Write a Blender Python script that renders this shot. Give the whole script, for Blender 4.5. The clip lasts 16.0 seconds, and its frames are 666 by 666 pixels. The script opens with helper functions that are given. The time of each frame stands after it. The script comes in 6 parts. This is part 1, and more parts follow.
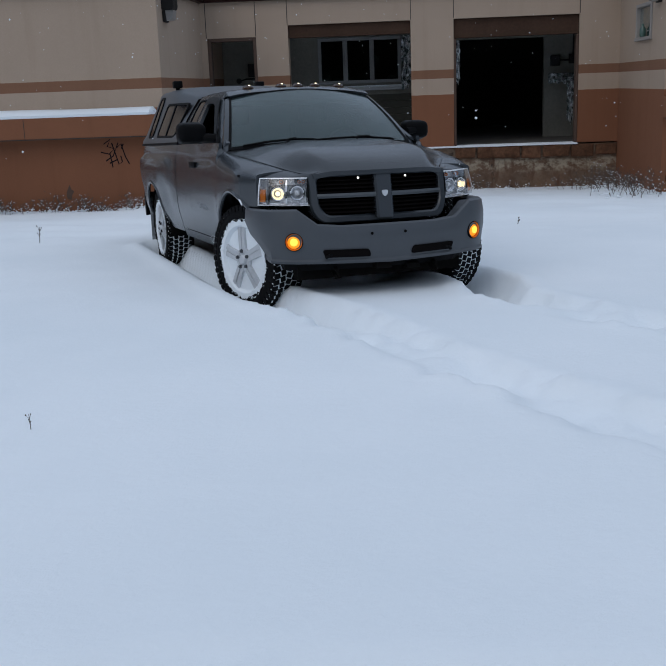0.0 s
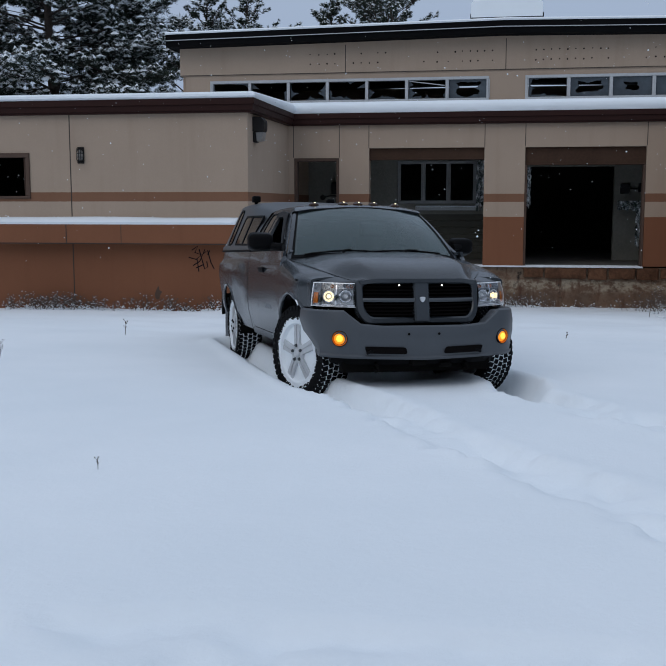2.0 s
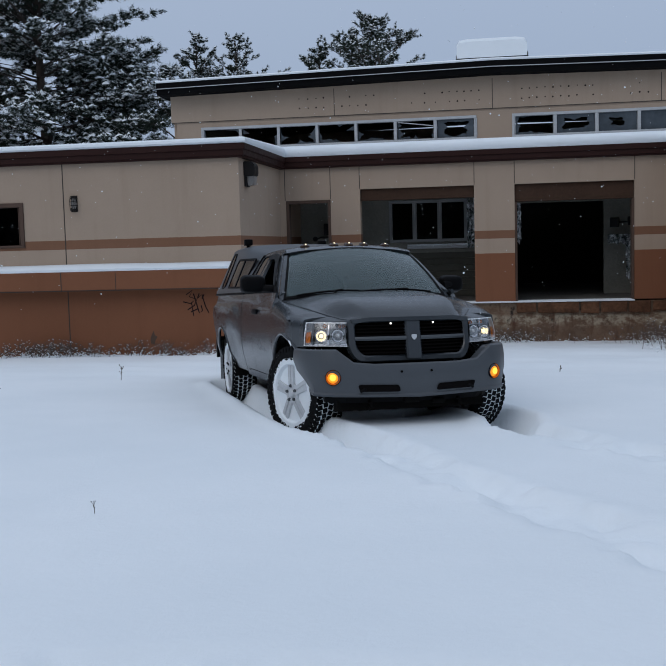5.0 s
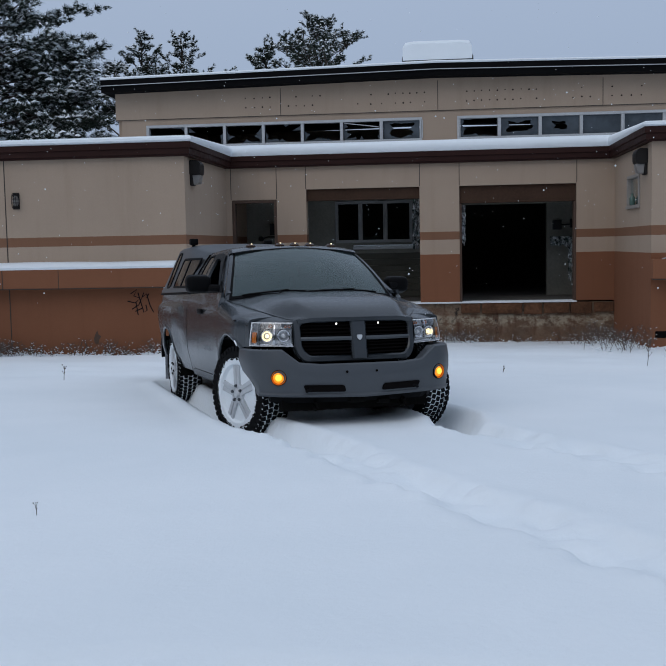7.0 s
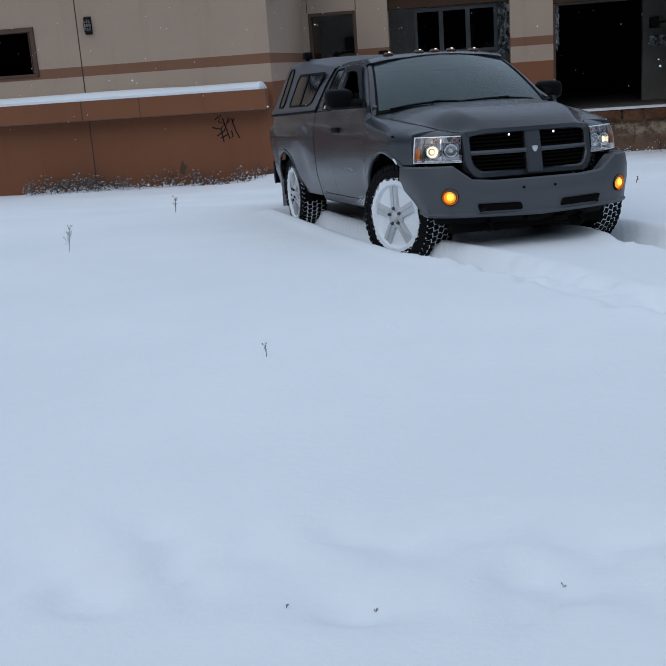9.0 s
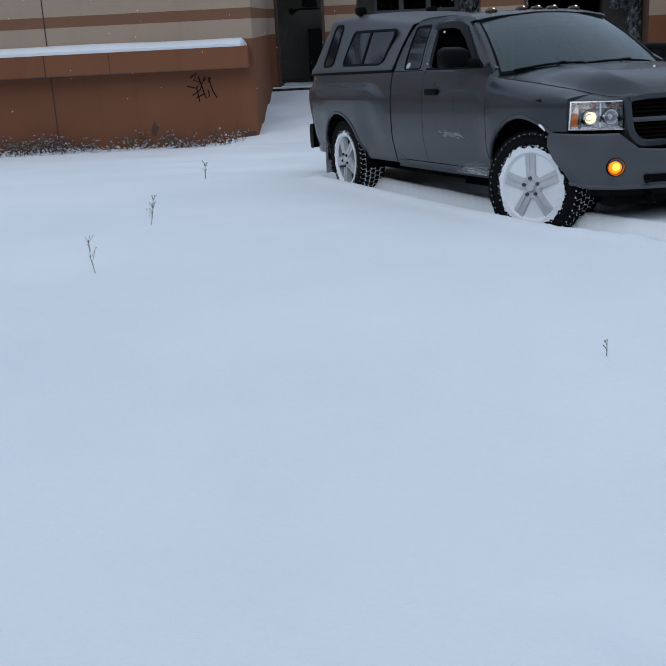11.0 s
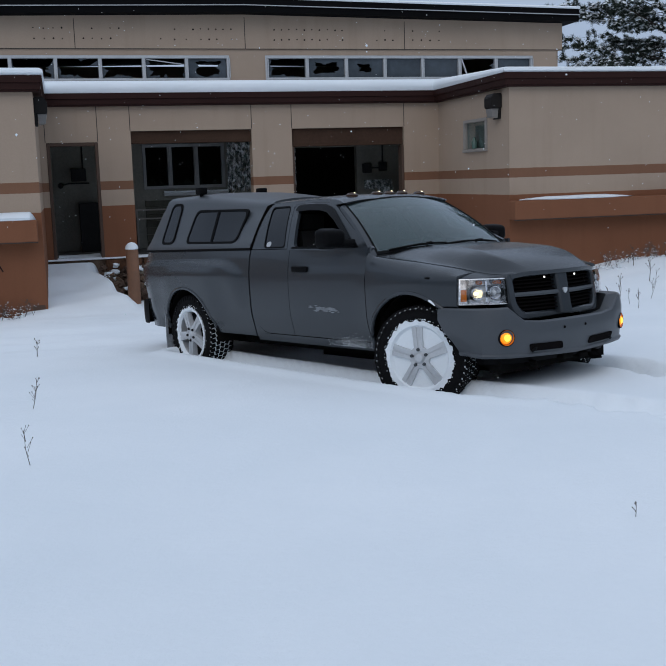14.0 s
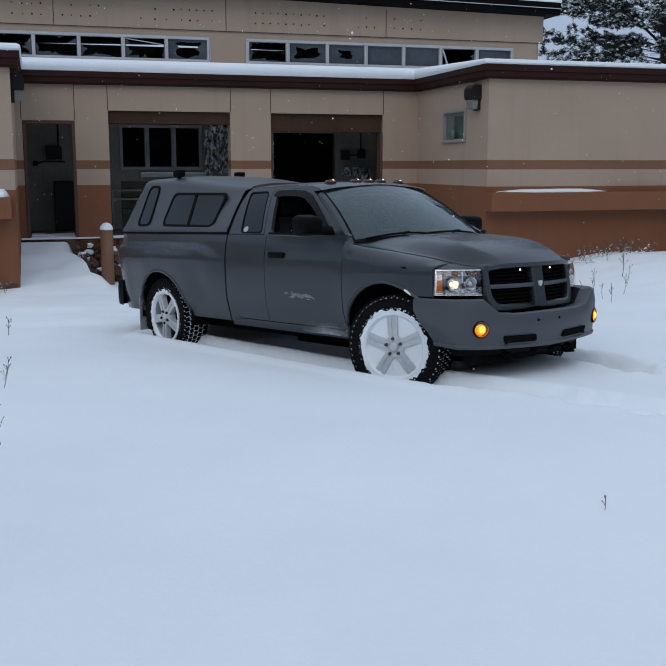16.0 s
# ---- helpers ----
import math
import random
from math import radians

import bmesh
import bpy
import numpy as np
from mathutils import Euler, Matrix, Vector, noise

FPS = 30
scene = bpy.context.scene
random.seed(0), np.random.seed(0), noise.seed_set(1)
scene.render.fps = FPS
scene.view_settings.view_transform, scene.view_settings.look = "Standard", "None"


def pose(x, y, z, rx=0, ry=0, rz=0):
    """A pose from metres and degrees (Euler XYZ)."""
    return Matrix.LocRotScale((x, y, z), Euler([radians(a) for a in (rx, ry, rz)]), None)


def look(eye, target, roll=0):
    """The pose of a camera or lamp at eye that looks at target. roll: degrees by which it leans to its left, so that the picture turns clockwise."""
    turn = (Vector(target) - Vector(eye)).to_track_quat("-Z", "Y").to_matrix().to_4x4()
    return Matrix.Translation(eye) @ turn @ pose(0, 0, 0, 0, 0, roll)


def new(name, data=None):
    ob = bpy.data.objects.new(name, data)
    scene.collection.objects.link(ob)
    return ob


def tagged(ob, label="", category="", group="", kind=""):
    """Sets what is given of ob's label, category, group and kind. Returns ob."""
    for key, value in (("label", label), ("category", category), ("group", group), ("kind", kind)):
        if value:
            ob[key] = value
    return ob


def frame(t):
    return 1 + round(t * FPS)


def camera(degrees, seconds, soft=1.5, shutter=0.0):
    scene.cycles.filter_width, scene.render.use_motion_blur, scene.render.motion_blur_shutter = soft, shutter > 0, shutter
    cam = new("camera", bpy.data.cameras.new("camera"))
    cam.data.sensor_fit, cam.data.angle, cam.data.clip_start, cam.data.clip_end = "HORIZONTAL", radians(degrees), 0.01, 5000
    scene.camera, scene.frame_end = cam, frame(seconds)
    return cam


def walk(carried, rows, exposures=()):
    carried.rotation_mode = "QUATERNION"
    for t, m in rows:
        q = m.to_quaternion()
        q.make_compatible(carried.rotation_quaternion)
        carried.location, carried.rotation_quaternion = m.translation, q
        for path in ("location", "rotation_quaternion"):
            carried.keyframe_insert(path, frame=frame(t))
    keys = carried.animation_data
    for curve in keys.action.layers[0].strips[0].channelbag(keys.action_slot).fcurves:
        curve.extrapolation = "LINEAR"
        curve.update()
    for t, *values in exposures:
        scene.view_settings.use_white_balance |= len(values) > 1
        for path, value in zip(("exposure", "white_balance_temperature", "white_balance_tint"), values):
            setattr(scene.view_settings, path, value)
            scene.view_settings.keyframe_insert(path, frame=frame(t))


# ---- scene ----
import collections

from mathutils.geometry import delaunay_2d_cdt

cam = camera(36.7, 16.0, 1.25)

PATH = [
    (0, (-1.051, -20.637, 1.306), (-1.195, -18.7, 0.83), -2.1),
    (0.5, (-0.983, -20.906, 1.326), (-1.21, -18.948, 0.989), -3.0),
    (1, (-0.91, -21.183, 1.296), (-1.114, -19.214, 1.017), -0.2),
    (1.5, (-0.788, -21.395, 1.307), (-1.07, -19.43, 1.062), 0.5),
    (2, (-0.662, -21.501, 1.314), (-0.97, -19.541, 1.062), -0.0),
    (2.5, (-0.674, -21.51, 1.309), (-0.939, -19.543, 1.062), -0.7),
    (3, (-0.646, -21.52, 1.308), (-0.925, -19.552, 1.092), -1.4),
    (3.2, (-0.645, -21.516, 1.313), (-0.947, -19.549, 1.108), -1.4),
    (5.3, (-0.619, -21.569, 1.312), (-0.919, -19.599, 1.142), -1.6),
    (5.5, (-0.622, -21.568, 1.311), (-0.896, -19.594, 1.141), -1.5),
    (6, (-0.622, -21.581, 1.312), (-0.846, -19.601, 1.146), -1.2),
    (6.5, (-0.624, -21.579, 1.317), (-0.825, -19.596, 1.153), -1.1),
    (7, (-0.618, -21.581, 1.315), (-0.813, -19.599, 1.141), -1.1),
    (7.5, (-0.625, -21.56, 1.32), (-0.809, -19.581, 1.103), -1.2),
    (8, (-0.759, -21.504, 1.303), (-0.946, -19.533, 1.018), -1.5),
    (8.5, (-1.154, -21.309, 1.291), (-1.344, -19.358, 0.893), -2.0),
    (9, (-1.578, -21.152, 1.258), (-1.872, -19.242, 0.746), -4.1),
    (9.2, (-1.765, -21.062, 1.269), (-2.126, -19.17, 0.731), -4.8),
    (11.3, (-3.674, -20.619, 1.331), (-3.638, -18.712, 0.73), -4.0),
    (11.5, (-3.806, -20.585, 1.303), (-3.72, -18.673, 0.724), -4.9),
    (12, (-4.177, -20.459, 1.324), (-4.074, -18.55, 0.735), -5.2),
    (12.5, (-4.494, -20.467, 1.392), (-4.265, -18.54, 0.907), -5.5),
    (13, (-4.683, -20.489, 1.446), (-4.329, -18.556, 1.072), -4.5),
    (13.5, (-4.705, -20.525, 1.465), (-4.263, -18.6, 1.147), -3.1),
    (14, (-4.727, -20.527, 1.463), (-4.218, -18.617, 1.16), -1.8),
    (14.5, (-4.733, -20.533, 1.463), (-4.194, -18.632, 1.157), -1.0),
    (15, (-4.733, -20.534, 1.465), (-4.183, -18.638, 1.151), -0.6),
    (15.5, (-4.741, -20.533, 1.465), (-4.185, -18.64, 1.142), -0.2),
    (16, (-4.744, -20.522, 1.466), (-4.184, -18.63, 1.136), -0.0),
]
walk(cam, [(t, look(eye, target, roll)) for t, eye, target, roll in PATH], ((0, -0.05), (3, -0.07), (8, -0.06), (9, -0.02), (11.5, 0.01), (13, 0.04), (16, 0.04)))

# ---- light: a bright, even winter overcast ----
world = bpy.data.worlds.new("world")
scene.world = world
world.use_nodes = True
wn, wl = world.node_tree.nodes, world.node_tree.links
wn.clear()
sky = wn.new("ShaderNodeTexSky")
sky.sky_type, sky.sun_disc = "NISHITA", False
sky.sun_elevation, sky.sun_rotation, sky.dust_density, sky.air_density = radians(42), radians(212), 4.0, 1.0
sky_up = wn.new("ShaderNodeTexCoord")
sky_sep = wn.new("ShaderNodeSeparateXYZ")
sky_ramp = wn.new("ShaderNodeValToRGB")
sky_ramp.color_ramp.elements[0].position, sky_ramp.color_ramp.elements[0].color = 0.0, (0.355, 0.452, 0.63, 1)
sky_ramp.color_ramp.elements[1].position, sky_ramp.color_ramp.elements[1].color = 0.9, (0.74, 0.86, 1.06, 1)
sky_mix = wn.new("ShaderNodeMix")
sky_mix.data_type, sky_mix.inputs[0].default_value = "RGBA", 0.985
sky_bg = wn.new("ShaderNodeBackground")
sky_bg.inputs["Strength"].default_value = 0.80
sky_out = wn.new("ShaderNodeOutputWorld")
wl.new(sky_up.outputs["Generated"], sky_sep.inputs[0])
wl.new(sky_sep.outputs["Z"], sky_ramp.inputs[0])
wl.new(sky.outputs[0], sky_mix.inputs[6])
wl.new(sky_ramp.outputs[0], sky_mix.inputs[7])
wl.new(sky_mix.outputs[2], sky_bg.inputs["Color"])
wl.new(sky_bg.outputs[0], sky_out.inputs[0])
sun_lamp = bpy.data.lights.new("sun", "SUN")
sun_lamp.energy, sun_lamp.angle, sun_lamp.color = 0.35, radians(40), (1.0, 0.95, 0.9)
sun = new("sun", sun_lamp)
sun.matrix_world = look((-7, -11, 12), (0, 0, 0))
scene.view_settings.exposure = 0.0


# ---- materials ----
def node(nt, kind, **inputs):
    n = nt.nodes.new("ShaderNode" + kind)
    for key, value in inputs.items():
        n.inputs[key.replace("_", " ")].default_value = value
    return n


def mix_rgb(nt, fac, a, b, blend="MIX"):
    m = nt.nodes.new("ShaderNodeMix")
    m.data_type, m.blend_type = "RGBA", blend
    for slot, v in ((0, fac), (6, a), (7, b)):
        if isinstance(v, bpy.types.NodeSocket):
            nt.links.new(v, m.inputs[slot])
        elif slot == 0:
            m.inputs[0].default_value = v
        else:
            m.inputs[slot].default_value = (*v, 1)
    return m.outputs[2]


def noise_fac(nt, scale, lo=0.35, hi=0.65, detail=6.0, stretch=(1, 1, 1), rough=0.6):
    co = nt.nodes.new("ShaderNodeTexCoord")
    mp = nt.nodes.new("ShaderNodeMapping")
    mp.inputs["Scale"].default_value = stretch
    nt.links.new(co.outputs["Object"], mp.inputs[0])
    n = node(nt, "TexNoise", Scale=scale, Detail=detail, Roughness=rough)
    nt.links.new(mp.outputs[0], n.inputs["Vector"])
    r = nt.nodes.new("ShaderNodeMapRange")
    r.inputs["From Min"].default_value, r.inputs["From Max"].default_value = lo, hi
    nt.links.new(n.outputs[0], r.inputs[0])
    return r.outputs[0]


def bump(nt, bsdf, height, strength, distance):
    b = nt.nodes.new("ShaderNodeBump")
    b.inputs["Strength"].default_value, b.inputs["Distance"].default_value = strength, distance
    nt.links.new(height, b.inputs["Height"])
    nt.links.new(b.outputs[0], bsdf.inputs["Normal"])


def material(name, color, rough=0.7, metal=0.0, vary=0.12, coarse=1.2, fine=30.0, relief=0.0, spec=0.5, coat=0.0, rough_vary=0.08):
    m = bpy.data.materials.new(name)
    m.use_nodes = True
    nt = m.node_tree
    p = nt.nodes["Principled BSDF"]
    c1 = tuple(min(1, v * (1 + vary)) for v in color)
    c0 = tuple(v * (1 - vary) for v in color)
    big = mix_rgb(nt, noise_fac(nt, coarse), c0, c1)
    small = noise_fac(nt, fine, 0.3, 0.7, 4)
    out = mix_rgb(nt, 0.5, big, mix_rgb(nt, small, c0, c1))
    nt.links.new(out, p.inputs["Base Color"])
    r = nt.nodes.new("ShaderNodeMapRange")
    r.inputs["To Min"].default_value, r.inputs["To Max"].default_value = max(0.02, rough - rough_vary), min(1, rough + rough_vary)
    nt.links.new(small, r.inputs[0])
    nt.links.new(r.outputs[0], p.inputs["Roughness"])
    p.inputs["Metallic"].default_value, p.inputs["Specular IOR Level"].default_value, p.inputs["Coat Weight"].default_value = metal, spec, coat
    if relief:
        bump(nt, p, small, 0.6, relief)
    return m


def glass_material(name, color=(0.9, 0.95, 0.95), rough=0.02, see=0.9):
    """Thin glass: mostly clear, with a Fresnel gloss."""
    m = bpy.data.materials.new(name)
    m.use_nodes = True
    nt = m.node_tree
    nt.nodes.clear()
    out, fr = nt.nodes.new("ShaderNodeOutputMaterial"), nt.nodes.new("ShaderNodeLayerWeight")
    fr.inputs["Blend"].default_value = 0.5
    pw, sc = nt.nodes.new("ShaderNodeMath"), nt.nodes.new("ShaderNodeMath")
    pw.operation, sc.operation = "POWER", "MULTIPLY_ADD"
    pw.inputs[1].default_value, sc.inputs[1].default_value, sc.inputs[2].default_value = 4.0, 0.85, 0.045
    nt.links.new(fr.outputs["Facing"], pw.inputs[0])
    nt.links.new(pw.outputs[0], sc.inputs[0])
    gl, tr = node(nt, "BsdfGlossy", Roughness=rough), nt.nodes.new("ShaderNodeBsdfTransparent")
    gl.inputs["Color"].default_value = (1, 1, 1, 1)
    tr.inputs["Color"].default_value = (*(v * see for v in color), 1)
    mx = nt.nodes.new("ShaderNodeMixShader")
    nt.links.new(sc.outputs[0], mx.inputs[0])
    nt.links.new(tr.outputs[0], mx.inputs[1])
    nt.links.new(gl.outputs[0], mx.inputs[2])
    nt.links.new(mx.outputs[0], out.inputs[0])
    return m


def glow_material(name, color, strength):
    m = bpy.data.materials.new(name)
    m.use_nodes = True
    p = m.node_tree.nodes["Principled BSDF"]
    p.inputs["Base Color"].default_value, p.inputs["Emission Color"].default_value = (*color, 1), (*color, 1)
    p.inputs["Emission Strength"].default_value, p.inputs["Roughness"].default_value = strength, 0.3
    return m


def stucco_material(name):
    """Painted stucco: tan above, two brown zones below, with the paint's edges at fixed heights."""
    m = bpy.data.materials.new(name)
    m.use_nodes = True
    nt = m.node_tree
    p = nt.nodes["Principled BSDF"]
    co, sep = nt.nodes.new("ShaderNodeTexCoord"), nt.nodes.new("ShaderNodeSeparateXYZ")
    nt.links.new(co.outputs["Object"], sep.inputs[0])
    wob = noise_fac(nt, 9.0, 0.0, 1.0)
    add = nt.nodes.new("ShaderNodeMath")
    add.operation = "MULTIPLY_ADD"
    add.inputs[1].default_value = 0.014
    nt.links.new(wob, add.inputs[0])
    nt.links.new(sep.outputs["Z"], add.inputs[2])

    def above(z):
        g = nt.nodes.new("ShaderNodeMath")
        g.operation, g.inputs[1].default_value = "GREATER_THAN", z
        nt.links.new(add.outputs[0], g.inputs[0])
        return g.outputs[0]

    tan, band, base = (0.412, 0.316, 0.240), (0.222, 0.113, 0.068), (0.228, 0.096, 0.051)
    c = mix_rgb(nt, above(1.085), base, tan)
    c = mix_rgb(nt, above(1.395), c, band)
    c = mix_rgb(nt, above(1.565), c, tan)
    c = mix_rgb(nt, noise_fac(nt, 0.7, 0.3, 0.75), c, (0.90, 0.90, 0.90), "MULTIPLY")
    streak = noise_fac(nt, 3.0, 0.52, 0.85, 5, (1.6, 1.6, 0.12))
    c = mix_rgb(nt, streak, c, (0.90, 0.885, 0.87), "MULTIPLY")
    c = mix_rgb(nt, noise_fac(nt, 60, 0.3, 0.7, 3), c, (0.92, 0.92, 0.92), "MULTIPLY")
    nt.links.new(c, p.inputs["Base Color"])
    p.inputs["Roughness"].default_value, p.inputs["Specular IOR Level"].default_value = 0.9, 0.2
    bump(nt, p, noise_fac(nt, 140, 0.2, 0.8, 3), 0.35, 0.004)
    return m


def concrete_material(name):
    """Old foundation concrete with flaked paint, lime and rust runs."""
    m = bpy.data.materials.new(name)
    m.use_nodes = True
    nt = m.node_tree
    p = nt.nodes["Principled BSDF"]
    c = mix_rgb(nt, noise_fac(nt, 2.0, 0.35, 0.65), (0.10, 0.058, 0.036), (0.165, 0.098, 0.060))
    # lime shows in one ragged course below the coping
    co, sep = nt.nodes.new("ShaderNodeTexCoord"), nt.nodes.new("ShaderNodeSeparateXYZ")
    nt.links.new(co.outputs["Object"], sep.inputs[0])
    edge = nt.nodes.new("ShaderNodeMath")
    edge.operation, edge.inputs[1].default_value = "MULTIPLY_ADD", 0.22
    nt.links.new(noise_fac(nt, 2.6, 0.0, 1.0, 8), edge.inputs[0])
    nt.links.new(sep.outputs["Z"], edge.inputs[2])
    course = nt.nodes.new("ShaderNodeValToRGB")
    course.color_ramp.interpolation = "LINEAR"
    el = course.color_ramp.elements
    el[0].position, el[0].color = 0.46, (0.12, 0.12, 0.12, 1)
    el[1].position, el[1].color = 0.56, (1, 1, 1, 1)
    for pos, v in ((0.72, 1.0), (0.78, 0.25)):
        e = el.new(pos)
        e.color = (v, v, v, 1)
    shift = nt.nodes.new("ShaderNodeMath")
    shift.operation, shift.inputs[1].default_value = "ADD", 0.87
    nt.links.new(edge.outputs[0], shift.inputs[0])
    nt.links.new(shift.outputs[0], course.inputs[0])
    lime = nt.nodes.new("ShaderNodeMath")
    lime.operation = "MULTIPLY"
    nt.links.new(noise_fac(nt, 4.0, 0.44, 0.56, 10, (1, 1, 1.4), 0.75), lime.inputs[0])
    nt.links.new(course.outputs[0], lime.inputs[1])
    c = mix_rgb(nt, lime.outputs[0], c, (0.34, 0.285, 0.21))
    c = mix_rgb(nt, noise_fac(nt, 3.2, 0.57, 0.74, 6, (2.2, 2.2, 0.35)), c, (0.075, 0.024, 0.010))
    c = mix_rgb(nt, noise_fac(nt, 4.5, 0.60, 0.70, 8), c, (0.018, 0.012, 0.009))
    nt.links.new(c, p.inputs["Base Color"])
    p.inputs["Roughness"].default_value = 0.92
    bump(nt, p, noise_fac(nt, 14, 0.2, 0.8, 9), 0.8, 0.02)
    return m


def snow_material(name):
    m = bpy.data.materials.new(name)
    m.use_nodes = True
    nt = m.node_tree
    p = nt.nodes["Principled BSDF"]
    c = mix_rgb(nt, noise_fac(nt, 0.5, 0.3, 0.7), (0.775, 0.83, 0.865), (0.845, 0.89, 0.92))
    nt.links.new(c, p.inputs["Base Color"])
    p.inputs["Roughness"].default_value, p.inputs["Specular IOR Level"].default_value = 0.75, 0.25
    bump(nt, p, noise_fac(nt, 22, 0.2, 0.8, 8, rough=0.7), 0.35, 0.012)
    return m


def filmed_glass(name, film, share):
    """Glass with a diffuse film of one colour mixed over it."""
    m = glass_material(name, (0.62, 0.74, 0.74), 0.04, 0.85)
    nt = m.node_tree
    out = next(n for n in nt.nodes if n.type == "OUTPUT_MATERIAL")
    first = out.inputs[0].links[0].from_socket
    df, mx = nt.nodes.new("ShaderNodeBsdfDiffuse"), nt.nodes.new("ShaderNodeMixShader")
    df.inputs["Color"].default_value = (*film, 1)
    r = nt.nodes.new("ShaderNodeMapRange")
    r.inputs["To Min"].default_value, r.inputs["To Max"].default_value = share * 0.75, share * 1.25
    nt.links.new(noise_fac(nt, 2.2), r.inputs[0])
    nt.links.new(r.outputs[0], mx.inputs[0])
    nt.links.new(first, mx.inputs[1])
    nt.links.new(df.outputs[0], mx.inputs[2])
    nt.links.new(mx.outputs[0], out.inputs[0])
    return m


M_STUCCO, M_CONC, M_SNOW = stucco_material("painted_stucco"), concrete_material("old_concrete"), snow_material("snow")
M_FASCIA = material("brown_metal_fascia", (0.030, 0.0125, 0.0105), 0.55, 0.0, 0.15, 0.8, 12, 0.0, 0.10)
M_BLACK = material("black_roof_edge", (0.005, 0.005, 0.0055), 0.85, 0.0, 0.2, 0.7, 14, 0.0, 0.05)
M_HEADER = material("brown_roller_box", (0.060, 0.035, 0.024), 0.85, 0.0, 0.25, 1.5, 20, 0.0, 0.08)
M_TRIM = material("brown_trim", (0.075, 0.043, 0.029), 0.8, 0.0, 0.2, 2, 25)
M_WHITE = material("weathered_white_frame", (0.44, 0.455, 0.47), 0.6, 0.0, 0.12, 3, 30)
M_GREYWALL = material("grey_green_painted_block", (0.215, 0.21, 0.18), 0.85, 0.0, 0.22, 1.1, 18, 0.004)
M_SIDING = material("olive_boards", (0.078, 0.076, 0.058), 0.8, 0.0, 0.3, 2, 24, 0.003)
# Near-black paint stands in for the lack of light in the inner rooms.
M_DARK = material("unlit_room_black", (0.006, 0.0055, 0.005), 0.95, 0.0, 0.3, 0.8, 9)
M_FLOOR = material("dirty_concrete_floor", (0.10, 0.095, 0.085), 0.9, 0.0, 0.35, 1.3, 22, 0.003)
M_COPING = material("rust_stained_coping", (0.105, 0.052, 0.030), 0.95, 0.0, 0.6, 3.5, 16, 0.012, 0.1)
M_DARK_LINE = material("dark_joint_and_shadow", (0.05, 0.04, 0.034), 0.9)
M_HOLE = material("bolt_hole", (0.006, 0.005, 0.005), 0.95, spec=0.05)
M_GLASS = glass_material("clear_glass")
M_DUSTY = material("dusty_broken_glass", (0.062, 0.076, 0.090), 0.14, 0.0, 0.3, 1.6, 7, 0.0, 0.5)
M_PORCHFRAME = material("dull_grey_window_frame", (0.28, 0.285, 0.285), 0.7, 0.0, 0.2, 3, 30)
M_BOX = material("dark_steel_box", (0.016, 0.016, 0.017), 0.6, 0.2, 0.3, 4, 30, 0.0, 0.25)
M_LAMP = material("lamp_housing", (0.016, 0.014, 0.013), 0.6, 0.0, 0.2, 6, 40, 0.0, 0.2)
M_LENS = material("frosted_lamp_lens", (0.22, 0.21, 0.20), 0.35, 0.0, 0.1, 8, 60)
M_PLASTIC = filmed_glass("torn_clear_plastic", (0.88, 0.9, 0.93), 0.5)
# White film in noise patches paints the glints on the crinkled plastic.
glint_nodes = M_PLASTIC.node_tree
for link in [k for k in glint_nodes.links if k.to_node.type == "MIX_SHADER" and k.from_node.type == "MAP_RANGE"]:
    glint_nodes.links.new(noise_fac(glint_nodes, 9.0, 0.46, 0.61, 8, (1.6, 1.6, 0.8), 0.7), link.from_node.inputs[0])
    link.from_node.inputs["To Min"].default_value, link.from_node.inputs["To Max"].default_value = 0.06, 0.95
    break
M_TANFRAME = material("grey_tan_window_frame", (0.27, 0.245, 0.22), 0.7, 0.0, 0.12, 3, 30)
M_PAINT = material("black_spray_paint", (0.010, 0.008, 0.009), 0.7, 0.0, 0.2, 5, 40, 0.0, 0.1)
M_BRICK = material("broken_masonry", (0.095, 0.058, 0.040), 0.95, 0.0, 0.45, 5, 30, 0.01)


# ---- mesh helpers ----
def thing(name, label="", category="", group="", kind="", m=None):
    ob = new(name)
    ob.empty_display_size = 0.2
    if m is not None:
        ob.matrix_world = m
    return tagged(ob, label, category, group, kind)


def part(name, bm, mat, parent=None, label="", smooth=False, category="", kind="", group=""):
    me = bpy.data.meshes.new(name)
    bmesh.ops.recalc_face_normals(bm, faces=bm.faces)
    bm.to_mesh(me)
    bm.free()
    if smooth:
        me.shade_smooth()
        me.set_sharp_from_angle(angle=radians(smooth if smooth is not True else 35))
    me.materials.append(mat)
    ob = new(name, me)
    if parent is not None:
        ob.parent = parent
    return tagged(ob, label, category, group, kind)


def box(bm, x0, x1, y0, y1, z0, z1, bevel=0.0, seg=1):
    vs = [bm.verts.new(c) for c in ((x0, y0, z0), (x1, y0, z0), (x1, y1, z0), (x0, y1, z0), (x0, y0, z1), (x1, y0, z1), (x1, y1, z1), (x0, y1, z1))]
    fs = [bm.faces.new([vs[i] for i in f]) for f in ((0, 3, 2, 1), (4, 5, 6, 7), (0, 1, 5, 4), (1, 2, 6, 5), (2, 3, 7, 6), (3, 0, 4, 7))]
    if bevel:
        bmesh.ops.bevel(bm, geom=list({e for f in fs for e in f.edges}), offset=bevel, segments=seg, affect="EDGES", profile=0.5)
    return bm


def boxes(*rows, bevel=0.0, seg=1):
    bm = bmesh.new()
    for r in rows:
        box(bm, *r, bevel=bevel, seg=seg)
    return bm


